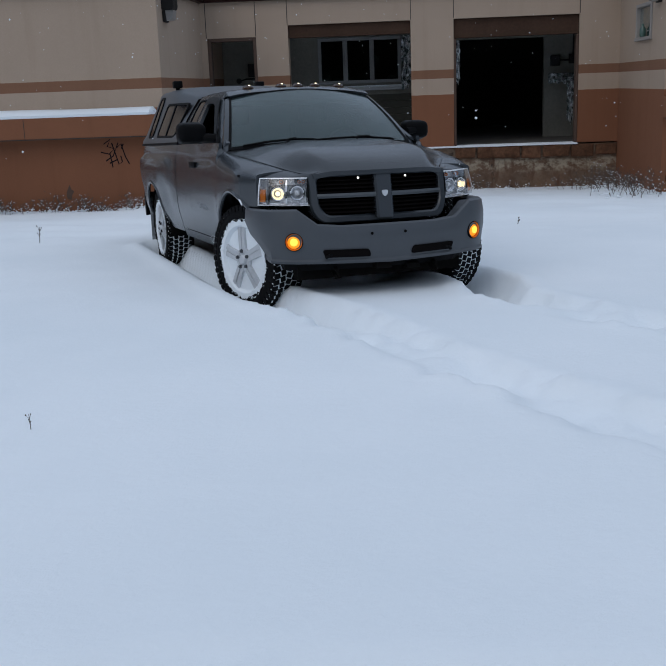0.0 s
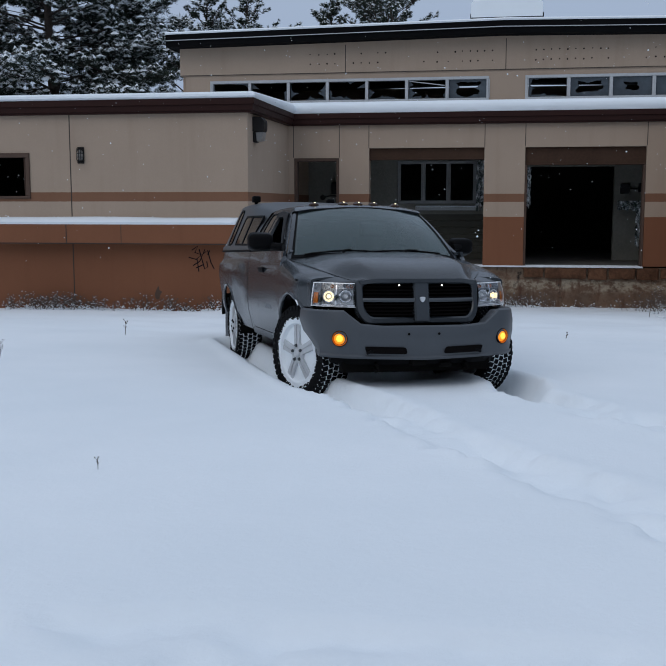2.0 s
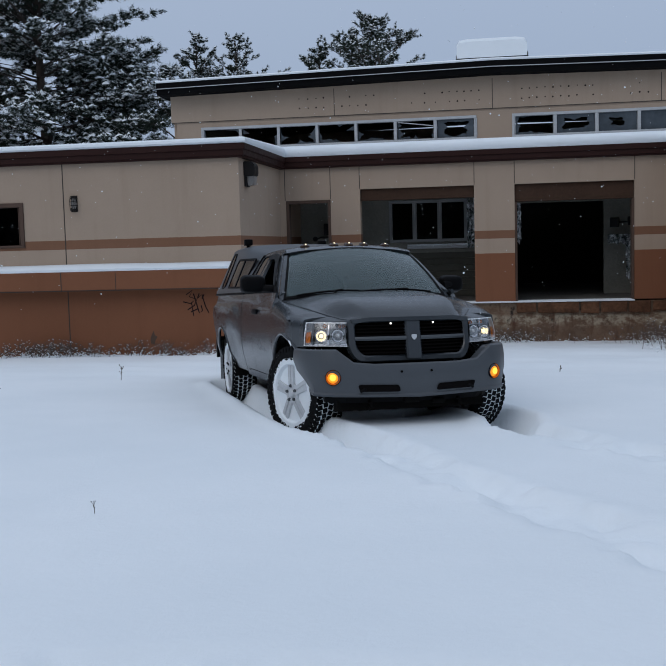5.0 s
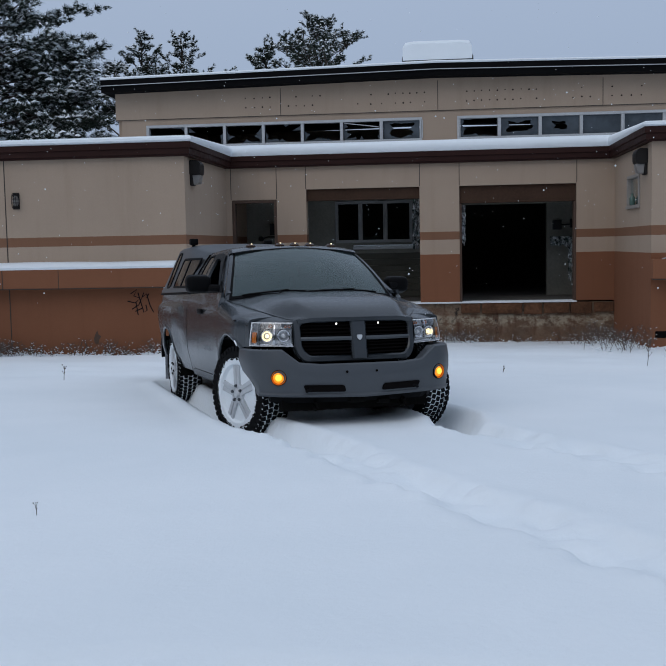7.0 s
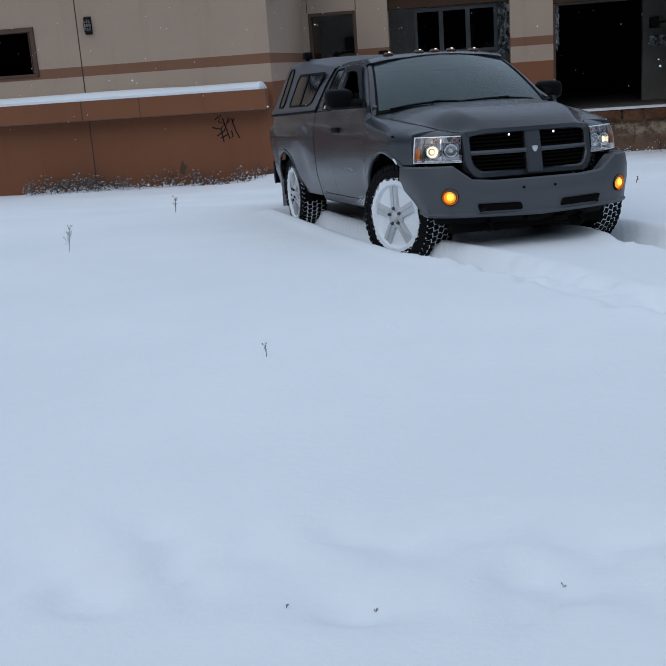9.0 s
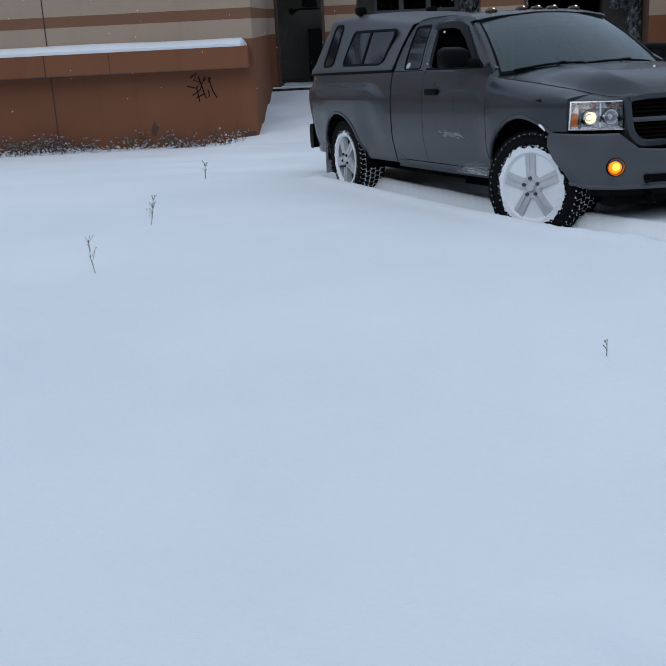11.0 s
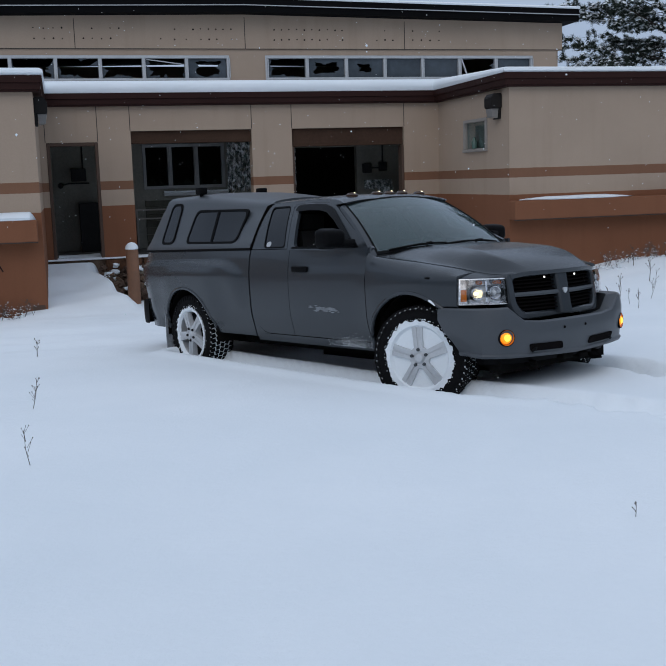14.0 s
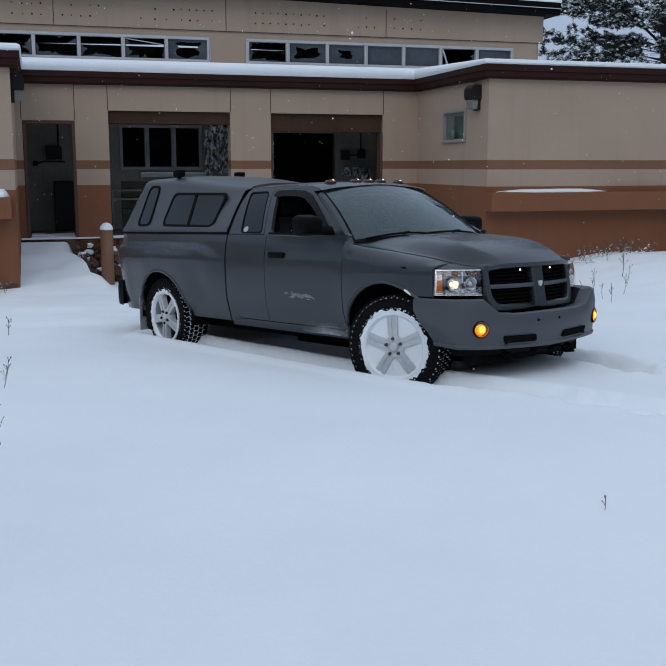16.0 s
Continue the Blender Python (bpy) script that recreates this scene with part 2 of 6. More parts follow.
def loft(bm, rings, closed=True, caps=True):
    """Skin between rings of equal count."""
    vs = [[bm.verts.new(p) for p in ring] for ring in rings]
    n = len(rings[0])
    for a, b in zip(vs, vs[1:]):
        for i in range(n if closed else n - 1):
            bm.faces.new((a[i], a[(i + 1) % n], b[(i + 1) % n], b[i]))
    if caps and closed:
        bm.faces.new(vs[0])
        bm.faces.new(vs[-1][::-1])
    return bm


def prism(bm, pts, d0, d1, axis="y"):
    """An outline of (u, v) pulled from d0 to d1 along an axis."""
    put = {"y": lambda u, v, d: (u, d, v), "x": lambda u, v, d: (d, u, v), "z": lambda u, v, d: (u, v, d)}[axis]
    return loft(bm, [[put(u, v, d) for u, v in pts] for d in (d0, d1)])


def tube(bm, pts, radius, n=8, caps=True):
    pts = [Vector(p) for p in pts]
    rings = []
    for i, p in enumerate(pts):
        way = (pts[min(i + 1, len(pts) - 1)] - pts[max(i - 1, 0)]).normalized()
        side = way.cross(Vector((0, 0, 1)) if abs(way.z) < 0.9 else Vector((1, 0, 0))).normalized()
        up = side.cross(way)
        r = float(radius[i] if isinstance(radius, (list, tuple)) else radius)
        rings.append([p + r * (math.cos(t) * side + math.sin(t) * up) for t in (2 * math.pi * k / n for k in range(n))])
    return loft(bm, rings, True, caps)


def lathe(bm, profile, n=32, axis="y", centre=(0, 0, 0)):
    """Turn (radius, along) pairs about an axis."""
    rings = []
    for k in range(n):
        a = 2 * math.pi * k / n
        c, s = math.cos(a), math.sin(a)
        put = {"y": lambda r, d: (r * c, d, r * s), "z": lambda r, d: (r * c, r * s, d), "x": lambda r, d: (d, r * c, r * s)}[axis]
        rings.append([Vector(put(r, d)) + Vector(centre) for r, d in profile])
    vs = [[bm.verts.new(p) for p in ring] for ring in rings]
    m = len(profile)
    for i in range(n):
        for j in range(m - 1):
            bm.faces.new((vs[i][j], vs[(i + 1) % n][j], vs[(i + 1) % n][j + 1], vs[i][j + 1]))
    bmesh.ops.remove_doubles(bm, verts=[v for r in vs for v in r], dist=1e-5)
    return bm


def sweep(bm, line, profile):
    """A profile of (outward, z) along a level polyline, mitred; outward lies to the right of the way."""
    rings = []
    for i, p in enumerate(line):
        p = Vector(p)
        d0 = (p - Vector(line[i - 1])).normalized() if i else (Vector(line[1]) - p).normalized()
        d1 = (Vector(line[i + 1]) - p).normalized() if i < len(line) - 1 else d0
        n0, n1 = Vector((d0.y, -d0.x)), Vector((d1.y, -d1.x))
        n = (n0 + n1) / (1 + n0.dot(n1))
        rings.append([(p.x + n.x * o, p.y + n.y * o, z) for o, z in profile])
    return loft(bm, rings)

# ---- the setting: snow-covered yard ----
GROUND_Y = (-400, -60, -17, -15, -13, -10, -3.7, 0, 400)
GROUND_Z = (0.3, 0.12, 0.05, -0.01, -0.11, -0.24, -0.60, -0.80, -0.8)
RUT_RIGHT = [(-3.55, -10.45), (-2.23, -13.5), (-1.93, -14.1), (-1.5, -14.75), (-0.93, -15.85), (-0.45, -16.6), (0.24, -17.6), (1.2, -18.8), (3.0, -20.6), (6.0, -23)]
RUT_LEFT = [(-2.05, -9.8), (-0.73, -12.87), (-0.45, -13.5), (-0.42, -14.1), (0.03, -14.85), (0.4, -15.35), (0.9, -15.9), (2.0, -17.0), (4.0, -18.7), (7.5, -21)]


def smooth01(a, b, v):
    t = np.clip((v - a) / (b - a), 0, 1)
    return t * t * (3 - 2 * t)


def rut_depth(x, y, line, width, depth):
    d = np.full_like(x, 99.0)
    far = np.zeros_like(x)
    run = 0.0
    for (ax, ay), (bx, by) in zip(line, line[1:]):
        lx, ly = bx - ax, by - ay
        ln = math.hypot(lx, ly)
        t = np.clip(((x - ax) * lx + (y - ay) * ly) / ln**2, 0, 1)
        e = np.hypot(x - ax - t * lx, y - ay - t * ly)
        far = np.where(e < d, run + t * ln, far)
        d = np.minimum(d, e)
        run += ln
    fade = 1 - 0.78 * smooth01(3.6, 5.6, far)
    return (-depth * (1 - smooth01(width * 0.45, width, d)) + 0.035 * np.exp(-((d - width * 1.25) / 0.09) ** 2)) * fade, (1 - smooth01(width * 0.8, width * 1.5, d)) * smooth01(3.2, 5.5, far)


def waves(x, y, cell, seed):
    """Smooth value noise on a grid."""
    rng = np.random.RandomState(seed)
    tab = rng.rand(64, 64)
    u, v = x / cell, y / cell
    i, j = np.floor(u).astype(int), np.floor(v).astype(int)
    f, g = u - i, v - j
    f, g = f * f * (3 - 2 * f), g * g * (3 - 2 * g)
    q = lambda a, b: tab[a % 64, b % 64]
    return (q(i, j) * (1 - f) + q(i + 1, j) * f) * (1 - g) + (q(i, j + 1) * (1 - f) + q(i + 1, j + 1) * f) * g - 0.5


def ground_z(x, y):
    x, y = np.asarray(x, float), np.asarray(y, float)
    z = np.interp(y, GROUND_Y, GROUND_Z)
    z = z + 0.42 * smooth01(2.9, 5.8, x) * smooth01(-10, -4, y) * (1 - smooth01(8, 20, y))
    near = 1 - smooth01(25, 60, np.hypot(x, y + 12))
    z = z + (0.028 * waves(x, y, 2.3, 1) + 0.012 * waves(x, y, 0.7, 2) + 0.004 * waves(x, y, 0.22, 3)) * near
    r1, c1 = rut_depth(x, y, RUT_RIGHT, 0.21, 0.22)
    r2, c2 = rut_depth(x, y, RUT_LEFT, 0.21, 0.18)
    z = z + r1 + r2 + np.maximum(c1, c2) * (0.055 * waves(x, y, 0.10, 4) + 0.055 * waves(x, y, 0.18, 5) + 0.004)
    # hollow added under the truck; its near bank keeps the snow there dark
    ta, tb = 0.3963 * (x + 2.7803) - 0.9169 * (y + 10.1566), 0.9179 * (x + 2.7803) + 0.3968 * (y + 10.1566)
    z = z - 0.10 * smooth01(-0.8, 0.0, ta) * (1 - smooth01(2.9, 3.7, ta)) * (1 - smooth01(0.22, 0.72, np.abs(tb)))
    windy = smooth01(-11.5, -7.5, y) * (1 - smooth01(-0.6, 0.0, y)) * (1 - smooth01(14, 20, np.abs(x)))
    z = z + windy * (0.05 * waves(x * 0.35 + 0.15 * y, y, 0.45, 15) + 0.025 * waves(x * 0.6, y, 0.26, 16))
    # drift that runs up to the door's sill
    lean = x - 0.18 * np.clip(-y - 0.7, 0, 3) + 0.22 * waves(x, y, 0.4, 10)
    ramp = smooth01(-5.6, -5.3, x) * (1 - smooth01(-4.2, -3.92, lean)) * np.clip((y + 4.3 + 0.4 * waves(x, y, 0.5, 8)) / 4.05, 0, 1) ** 1.1 * (1 - smooth01(-0.02, 0.3, y))
    z = z + 0.77 * ramp
    # trampled strip near where the camera stands
    strip = y + 18.86 + 0.14 * waves(x, y, 0.5, 12)
    tramp = smooth01(0.30, 0.20, np.abs(strip)) * smooth01(-3.3, -2.7, x) * (1 - smooth01(3, 6, x))
    z = z + tramp * (0.045 * waves(x, y, 0.10, 6) + 0.05 * waves(x, y, 0.21, 7) - 0.022)
    return z


gx = np.concatenate([[-400, -200, -100, -60, -40, -25, -17], np.arange(-13, -6.0, 0.25), np.arange(-6.0, 3.4, 0.045), np.arange(3.4, 14, 0.25), [17, 25, 40, 60, 100, 200, 400]])
gy = np.concatenate([[-400, -200, -100, -60, -40, -30, -25], np.arange(-22, -19.6, 0.12), np.arange(-19.6, -9.0, 0.045), np.arange(-9.0, 0.2, 0.12), [0.3, 3, 12, 25, 50, 100, 200, 400]])
GX, GY = np.meshgrid(gx, gy)
GZ = ground_z(GX, GY)
nx, ny = len(gx), len(gy)
ids = np.arange(nx * ny).reshape(ny, nx)
quads = np.stack([ids[:-1, :-1], ids[:-1, 1:], ids[1:, 1:], ids[1:, :-1]], -1).reshape(-1, 4)
me = bpy.data.meshes.new("ground")
me.from_pydata(np.stack([GX, GY, GZ], -1).reshape(-1, 3).tolist(), [], quads.tolist())
me.shade_smooth()
me.materials.append(M_SNOW)
ground = tagged(new("ground", me), "deep fresh white snow with wheel ruts over an open yard", "ground", kind="structure")

# ---- building: walls ----
LX, RX, LY, RY = -5.01, 3.22, -3.69, -3.52   # inner corners of the two wings and their front planes
BASE, TOP = -1.2, 3.02


def wall(name, label, *rows, mat=None):
    return part(name, boxes(*rows), mat or M_STUCCO, None, label, category="wall", kind="structure")


# front of the left wing, with its small window
wall("wall_left_front", "tan stucco wall with brown painted base and stripe",
     (-24, -10.45, LY, LY + 0.25, BASE, TOP), (-9.17, LX, LY, LY + 0.25, BASE, TOP),
     (-10.45, -9.17, LY, LY + 0.25, BASE, 1.44), (-10.45, -9.17, LY, LY + 0.25, 2.28, TOP))
wall("wall_left_side", "tan stucco side wall with brown base facing the recess", (LX - 0.25, LX, LY + 0.25, 2.4, BASE, TOP))
wall("wall_right_side", "tan stucco side wall with a small window",
     (RX, RX + 0.25, RY + 0.25, -2.56, BASE, TOP), (RX, RX + 0.25, -1.42, 2.4, BASE, TOP),
     (RX, RX + 0.25, -2.56, -1.42, BASE, 1.90), (RX, RX + 0.25, -2.56, -1.42, 2.53, TOP))
wall("wall_right_front", "tan stucco wall with brown painted base and stripe", (RX, 20, RY, RY + 0.25, BASE, TOP))
# front of the recess: piers and lintels round three openings
FL = 0.06
wall("wall_centre", "tan stucco piers and lintels round three open bays",
     (LX, -4.885, 0, 0.3, FL, TOP), (-4.885, -3.905, 0, 0.3, 2.32, TOP), (-3.905, -3.265, 0, 0.3, FL, TOP),
     (-3.265, -0.84, 0, 0.3, 2.52, TOP), (-0.84, 0.0, 0, 0.3, FL, TOP), (0.0, 2.435, 0, 0.3, 2.515, TOP), (2.435, RX, 0, 0.3, FL, TOP))
found = wall("wall_foundation", "stained flaking concrete foundation with lime and rust runs", (LX, RX, 0.02, 0.3, BASE, FL - 0.03), mat=M_CONC)
rng = random.Random(5)
for x0, x1 in ((-3.9, -3.2), (-3.15, -1.9), (-1.85, -0.9), (0.02, 0.42), (0.46, 1.3), (1.34, 1.72), (1.76, 2.28), (2.32, 2.75), (2.80, 3.2)):
    bm = bmesh.new()
    box(bm, x0, x1, -0.045 - 0.03 * rng.random(), 0.02, -0.17 - 0.05 * rng.random(), FL - 0.035 - 0.012 * rng.random(), 0.014, 2)
    for v in bm.verts:
        v.co += Vector((rng.uniform(-1, 1), rng.uniform(-1, 1), rng.uniform(-1, 1))) * 0.006
    part("coping_block", bm, M_COPING, found, "cracked rusty concrete coping block")
bm = bmesh.new()
sill_pts = [(x, -0.05 - 0.05 * rng.random()) for x in np.linspace(LX + 0.01, 2.43, 40)]
loft(bm, [[(x, 0.29, FL - 0.03), (x, y, FL - 0.03), (x, y - 0.006, FL - 0.016), (x, y + 0.03, FL - 0.002), (x, 0.26, FL + 0.006)] for x, y in sill_pts])
part("sill_snow", bm, M_SNOW, None, "thin strip of snow along the dock edge", True, "snow", "structure")

# porch behind the openings
BY = 2.4
wall("porch_floor", "dirty concrete porch floor", (LX, RX, 0.3, 9.0, -0.2, FL), mat=M_FLOOR)
wall("wall_porch_back", "grey-green painted block wall under the porch",
     (LX, -2.87, BY, BY + 0.2, FL, TOP), (-2.87, -1.04, BY, BY + 0.2, FL, 1.36), (-2.87, -1.04, BY, BY + 0.2, 2.35, TOP),
     (-1.04, -0.35, BY, BY + 0.2, FL, TOP), (-0.35, 2.09, BY, BY + 0.2, 2.2, TOP), (2.09, RX, BY, BY + 0.2, FL, TOP), mat=M_GREYWALL)
# Unseen walls added to shut out the sky; near-black so rooms look unlit.
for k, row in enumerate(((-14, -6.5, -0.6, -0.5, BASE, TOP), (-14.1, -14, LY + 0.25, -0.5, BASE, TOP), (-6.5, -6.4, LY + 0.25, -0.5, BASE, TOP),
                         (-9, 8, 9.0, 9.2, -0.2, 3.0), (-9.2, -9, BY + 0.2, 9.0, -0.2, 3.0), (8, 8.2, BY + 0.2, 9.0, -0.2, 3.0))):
    wall(f"wall_blackout_{k + 1}", "unseen near-black wall added to keep an inner room dark", row, mat=M_DARK)
part("ceiling", boxes((-9, 8, 0.3, 9.0, TOP - 0.02, TOP + 0.1)), M_DARK, None, "porch ceiling painted near-black to read as unlit", category="ceiling", kind="structure")
siding = thing("siding", "olive weathered horizontal boards below the window", "wall panel", kind="structure")
for i in range(7):
    part("board", boxes((-2.86, -0.36, BY - 0.03, BY - 0.002, FL + 0.15 * i + 0.01, FL + 0.15 * i + 0.15), bevel=0.006), M_SIDING, siding)

# roller boxes at the heads of the two wide bays, and trim round the openings
for name, x0, x1, z0, z1 in (("header_1", -3.265, -0.84, 2.275, 2.52), ("header_2", 0.0, 2.435, 2.15, 2.515)):
    part(name, boxes((x0 + 0.003, x1 - 0.003, 0.08, 0.26, z0, z1 - 0.003), (x0 + 0.003, x1 - 0.003, 0.065, 0.08, z0, z0 + 0.03), bevel=0.006), M_HEADER, None,
         "brown painted metal header over an open bay", category="door header", kind="structure")
part("trim", boxes((-4.884, -4.82, -0.012, 0.2, FL, 2.319), (-3.97, -3.906, -0.012, 0.2, FL, 2.319), (-4.82, -3.97, -0.012, 0.2, 2.25, 2.319), bevel=0.008), M_TRIM, None,
     "brown timber frame round an open doorway", category="door frame", kind="structure")
part("trim", boxes((0.002, 0.05, 0.02, 0.25, FL, 2.14), (2.385, 2.433, 0.02, 0.25, FL, 2.14), bevel=0.008), M_TRIM, None,
     "worn brown jambs of the open bay", category="door frame", kind="structure")

# joints in the stucco panels
bm = bmesh.new()
for x in (-4.9, -3.905, -3.27, -0.835, 0.0, 2.44):
    box(bm, x - 0.007, x + 0.007, -0.004, 0.01, 2.53 if x > -3.5 else 2.33, TOP)
for x in (-8.37, -14.5):
    box(bm, x - 0.009, x + 0.009, LY - 0.004, LY + 0.01, BASE + 0.3, TOP)
part("panel_joints", bm, M_DARK_LINE, None, "dark vertical joints between stucco panels", category="trim", kind="structure")

# projecting ledges with snow
for name, x0, x1, y in (("ledge_left", -24, -5.08, LY), ("ledge_right", 3.19, 20, RY)):
    bm = bmesh.new()
    box(bm, x0, x1, y - 0.30, y - 0.002, 0.63, 0.97, 0.012)
    led = part(name, bm, M_STUCCO, None, "brown painted ledge along the wall", category="ledge", kind="structure")
    # A dark strip paints the shadow line under the ledge.
    part("ledge_shade_line", boxes((x0, x1, y - 0.285, y - 0.262, 0.614, 0.633)), M_DARK_LINE, led, "dark strip painted as the shadow under the ledge")
    if x0 < 0:
        bm = boxes((-8.375, -8.36, y - 0.304, y - 0.2, 0.63, 0.965), (-7.32, -7.31, y - 0.303, y - 0.2, 0.63, 0.965))
        part("joint", bm, M_DARK_LINE, led)
LEDGE_SNOW = [(-24, -5.10, LY, 0.10), (3.40, 5.7, RY, 0.042)]
for x0, x1, y, h in LEDGE_SNOW:
    bm = bmesh.new()
    xs = np.concatenate([np.linspace(x0, x1 - 1.0, 40), np.linspace(x1 - 0.95, x1, 24)]) if x0 < 0 else np.linspace(x0, x1, 60)
    rings = []
    for i, x in enumerate(xs):
        e = min(1.0, min(i, len(xs) - 1 - i) / (2.0 if x0 < 0 else 14.0)) ** 0.7
        hh, w = 0.004 + h * e * (1 + 0.15 * waves(np.array(x), np.array(3.0), 0.6, 9)), 0.295 * (0.3 + 0.7 * e)
        rings.append([(x, y - 0.003, 0.972), (x, y - w, 0.972), (x, y - w - 0.012, 0.972 + hh * 0.4), (x, y - w + 0.04, 0.972 + hh * 0.9), (x, y - 0.15, 0.972 + hh * 1.1), (x, y - 0.003, 0.972 + hh * 1.25)])
    loft(bm, rings)
    part("ledge_snow", bm, M_SNOW, None, "snow lying along the wall ledge", True, "snow", "structure")

# low roof with brown fascia and a rounded snow cap
EAVE = [(-24, LY), (LX, LY), (LX, 0), (RX, 0), (RX, RY), (20, RY)]
FALL = (-0.04, -0.04, 0.0, 0.0, 0.0, 0.0)   # the left wing's eaves hang a little lower
bm = sweep(bmesh.new(), EAVE, [(-0.2, 3.0), (0.10, 3.0), (0.10, 3.03), (0.13, 3.035), (0.13, 3.13), (0.16, 3.14), (0.16, 3.245), (-0.2, 3.245)])
for k, v in enumerate(bm.verts):
    v.co.z += FALL[k // 8]
part("fascia", bm, M_FASCIA, None,
     "dark brown metal fascia along the flat roof", category="roof edge", kind="structure")
part("roof_low", boxes((-24, LX - 0.2, LY + 0.2, 2.6, 3.03, 3.24), (LX - 0.2, RX + 0.2, 0.2, 2.6, 3.12, 3.24), (RX + 0.2, 20, RY + 0.2, 2.6, 3.03, 3.24)), M_BLACK, None, "flat roof deck of the low wings", category="roof", kind="structure")
CAP = (0.125, 0.125, 0.245, 0.245, 0.105, 0.105)   # snow depth at each corner of the eaves
bm = sweep(bmesh.new(), EAVE, [(0.15, 0.0), (0.185, 0.28), (0.18, 0.62), (0.13, 0.88), (0.03, 0.98), (-0.3, 1.0), (-0.3, 0.0)])
for k, v in enumerate(bm.verts):
    v.co.z = 3.247 + FALL[k // 7] + v.co.z * CAP[k // 7]
part("roof_snow", bm, M_SNOW, None, "thick rounded snow cap along the low roof edge", 50, "snow", "structure")
bm = boxes((-24, LX - 0.29, LY + 0.29, 2.6, 3.25, 3.33), (LX - 0.29, RX + 0.29, 0.29, 2.6, 3.25, 3.490), (RX + 0.29, 20, RY + 0.29, 2.6, 3.25, 3.350))
part("roof_snow", bm, M_SNOW, None, "flat snow field on the low roof", category="snow", kind="structure")

# upper storey set back, with its clerestory
UY = 2.62
PANE = 0.945


def eave_z(x):
    return 5.005 + 0.125 * max(0.0, 1 - abs(x + 0.45) / 8.0)


bm = bmesh.new()
loft(bm, [[(x, UY - 0.03, 4.43), (x, UY - 0.03, eave_z(x) + 0.07), (x, UY + 0.2, eave_z(x) + 0.07), (x, UY + 0.2, 4.43)] for x in (-8.2, -0.45, 7.5)])
upper = part("wall_upper", bm, M_STUCCO, None, "tan stucco band of the upper storey with rows of bolt holes", category="wall", kind="structure")
wall("wall_upper_low", "tan stucco wall between clerestory windows",
     (-8.07, -7.46, UY, UY + 0.2, 3.2, 4.43), (-0.84, 0.04, UY, UY + 0.2, 3.2, 4.43), (6.72, 7.36, UY, UY + 0.2, 3.2, 4.43),
     (-7.46, -0.84, UY, UY + 0.2, 3.2, 3.80), (0.04, 6.72, UY, UY + 0.2, 3.2, 3.80), (-7.46, -0.84, UY, UY + 0.2, 4.29, 4.43), (0.04, 6.72, UY, UY + 0.2, 4.29, 4.43))
wall("wall_upper_ends", "tan stucco end walls of the upper storey", (-8.2, -8.0, UY + 0.2, 12, 3.1, 5.1), (7.3, 7.5, UY + 0.2, 12, 3.1, 5.1), (-8.2, 7.5, 12, 12.2, 3.1, 5.1))
part("upper_floor", boxes((-8.0, 7.3, UY + 0.2, 12, 3.13, 3.23)), M_DARK, None, "floor behind the clerestory painted near-black to read as unlit", category="floor", kind="structure")
bm = bmesh.new()
for x in (-4.15, -0.41, 3.4):
    box(bm, x - 0.008, x + 0.008, UY - 0.034, UY - 0.02, 4.43, eave_z(x))
box(bm, -8.2, 7.5, UY - 0.033, UY - 0.02, 4.425, 4.44)
part("panel_joints", bm, M_DARK_LINE, upper)
bm = bmesh.new()
rng = random.Random(3)
for x0, n, step in ((-5.0, 2, 0.2), (-4.6, 2, 0.18), (-3.97, 4, 0.19), (-3.2, 1, 0.2), (-2.3, 2, 0.3), (-1.75, 7, 0.17), (0.25, 10, 0.18), (2.7, 3, 0.2), (3.6, 4, 0.22)):
    for i in range(n):
        for z in (4.63, 4.85):
            if rng.random() < 0.86:
                r = 0.013 + 0.008 * rng.random()
                lathe(bm, [(0, 0.012), (r, 0.012), (r, 0.0), (0, 0.0)], 8, "y", (x0 + i * step + 0.02 * rng.random(), UY - 0.039, z + 0.02 * rng.random()))
part("bolt_holes", bm, M_HOLE, upper, "rows of empty bolt holes where a sign hung", kind="stuff")

# upper roof: black stepped edge with a light drip strip and snow
bm = bmesh.new()
RPROF = [(-0.42, 0.055), (-0.42, 0.185), (-0.45, 0.195), (-0.45, 0.335), (9.6, 0.335), (9.6, 0.055)]
loft(bm, [[(x, UY + o, eave_z(x) + z) for o, z in RPROF] for x in (-8.42, -0.45, 7.74)])
roof = part("roof_upper", bm, M_BLACK, None, "low-pitched upper roof with a black stepped edge", category="roof", kind="structure")
bm = bmesh.new()
loft(bm, [[(x, UY + o, eave_z(x) + z) for o, z in ((-0.462, 0.19), (-0.462, 0.206), (-0.44, 0.206), (-0.44, 0.19))] for x in (-8.43, -0.45, 7.75)])
part("drip_strip", bm, M_WHITE, roof)
bm = bmesh.new()
loft(bm, [[(x, UY + o, eave_z(x) + z) for o, z in ((-0.46, 0.337), (-0.475, 0.365), (-0.45, 0.395), (-0.3, 0.41), (9.5, 0.415), (9.5, 0.337))] for x in (-8.43, -4.5, -0.45, 3.5, 7.75)])
part("roof_snow", bm, M_SNOW, None, "thin snow cover on the upper roof", 50, "snow", "structure")


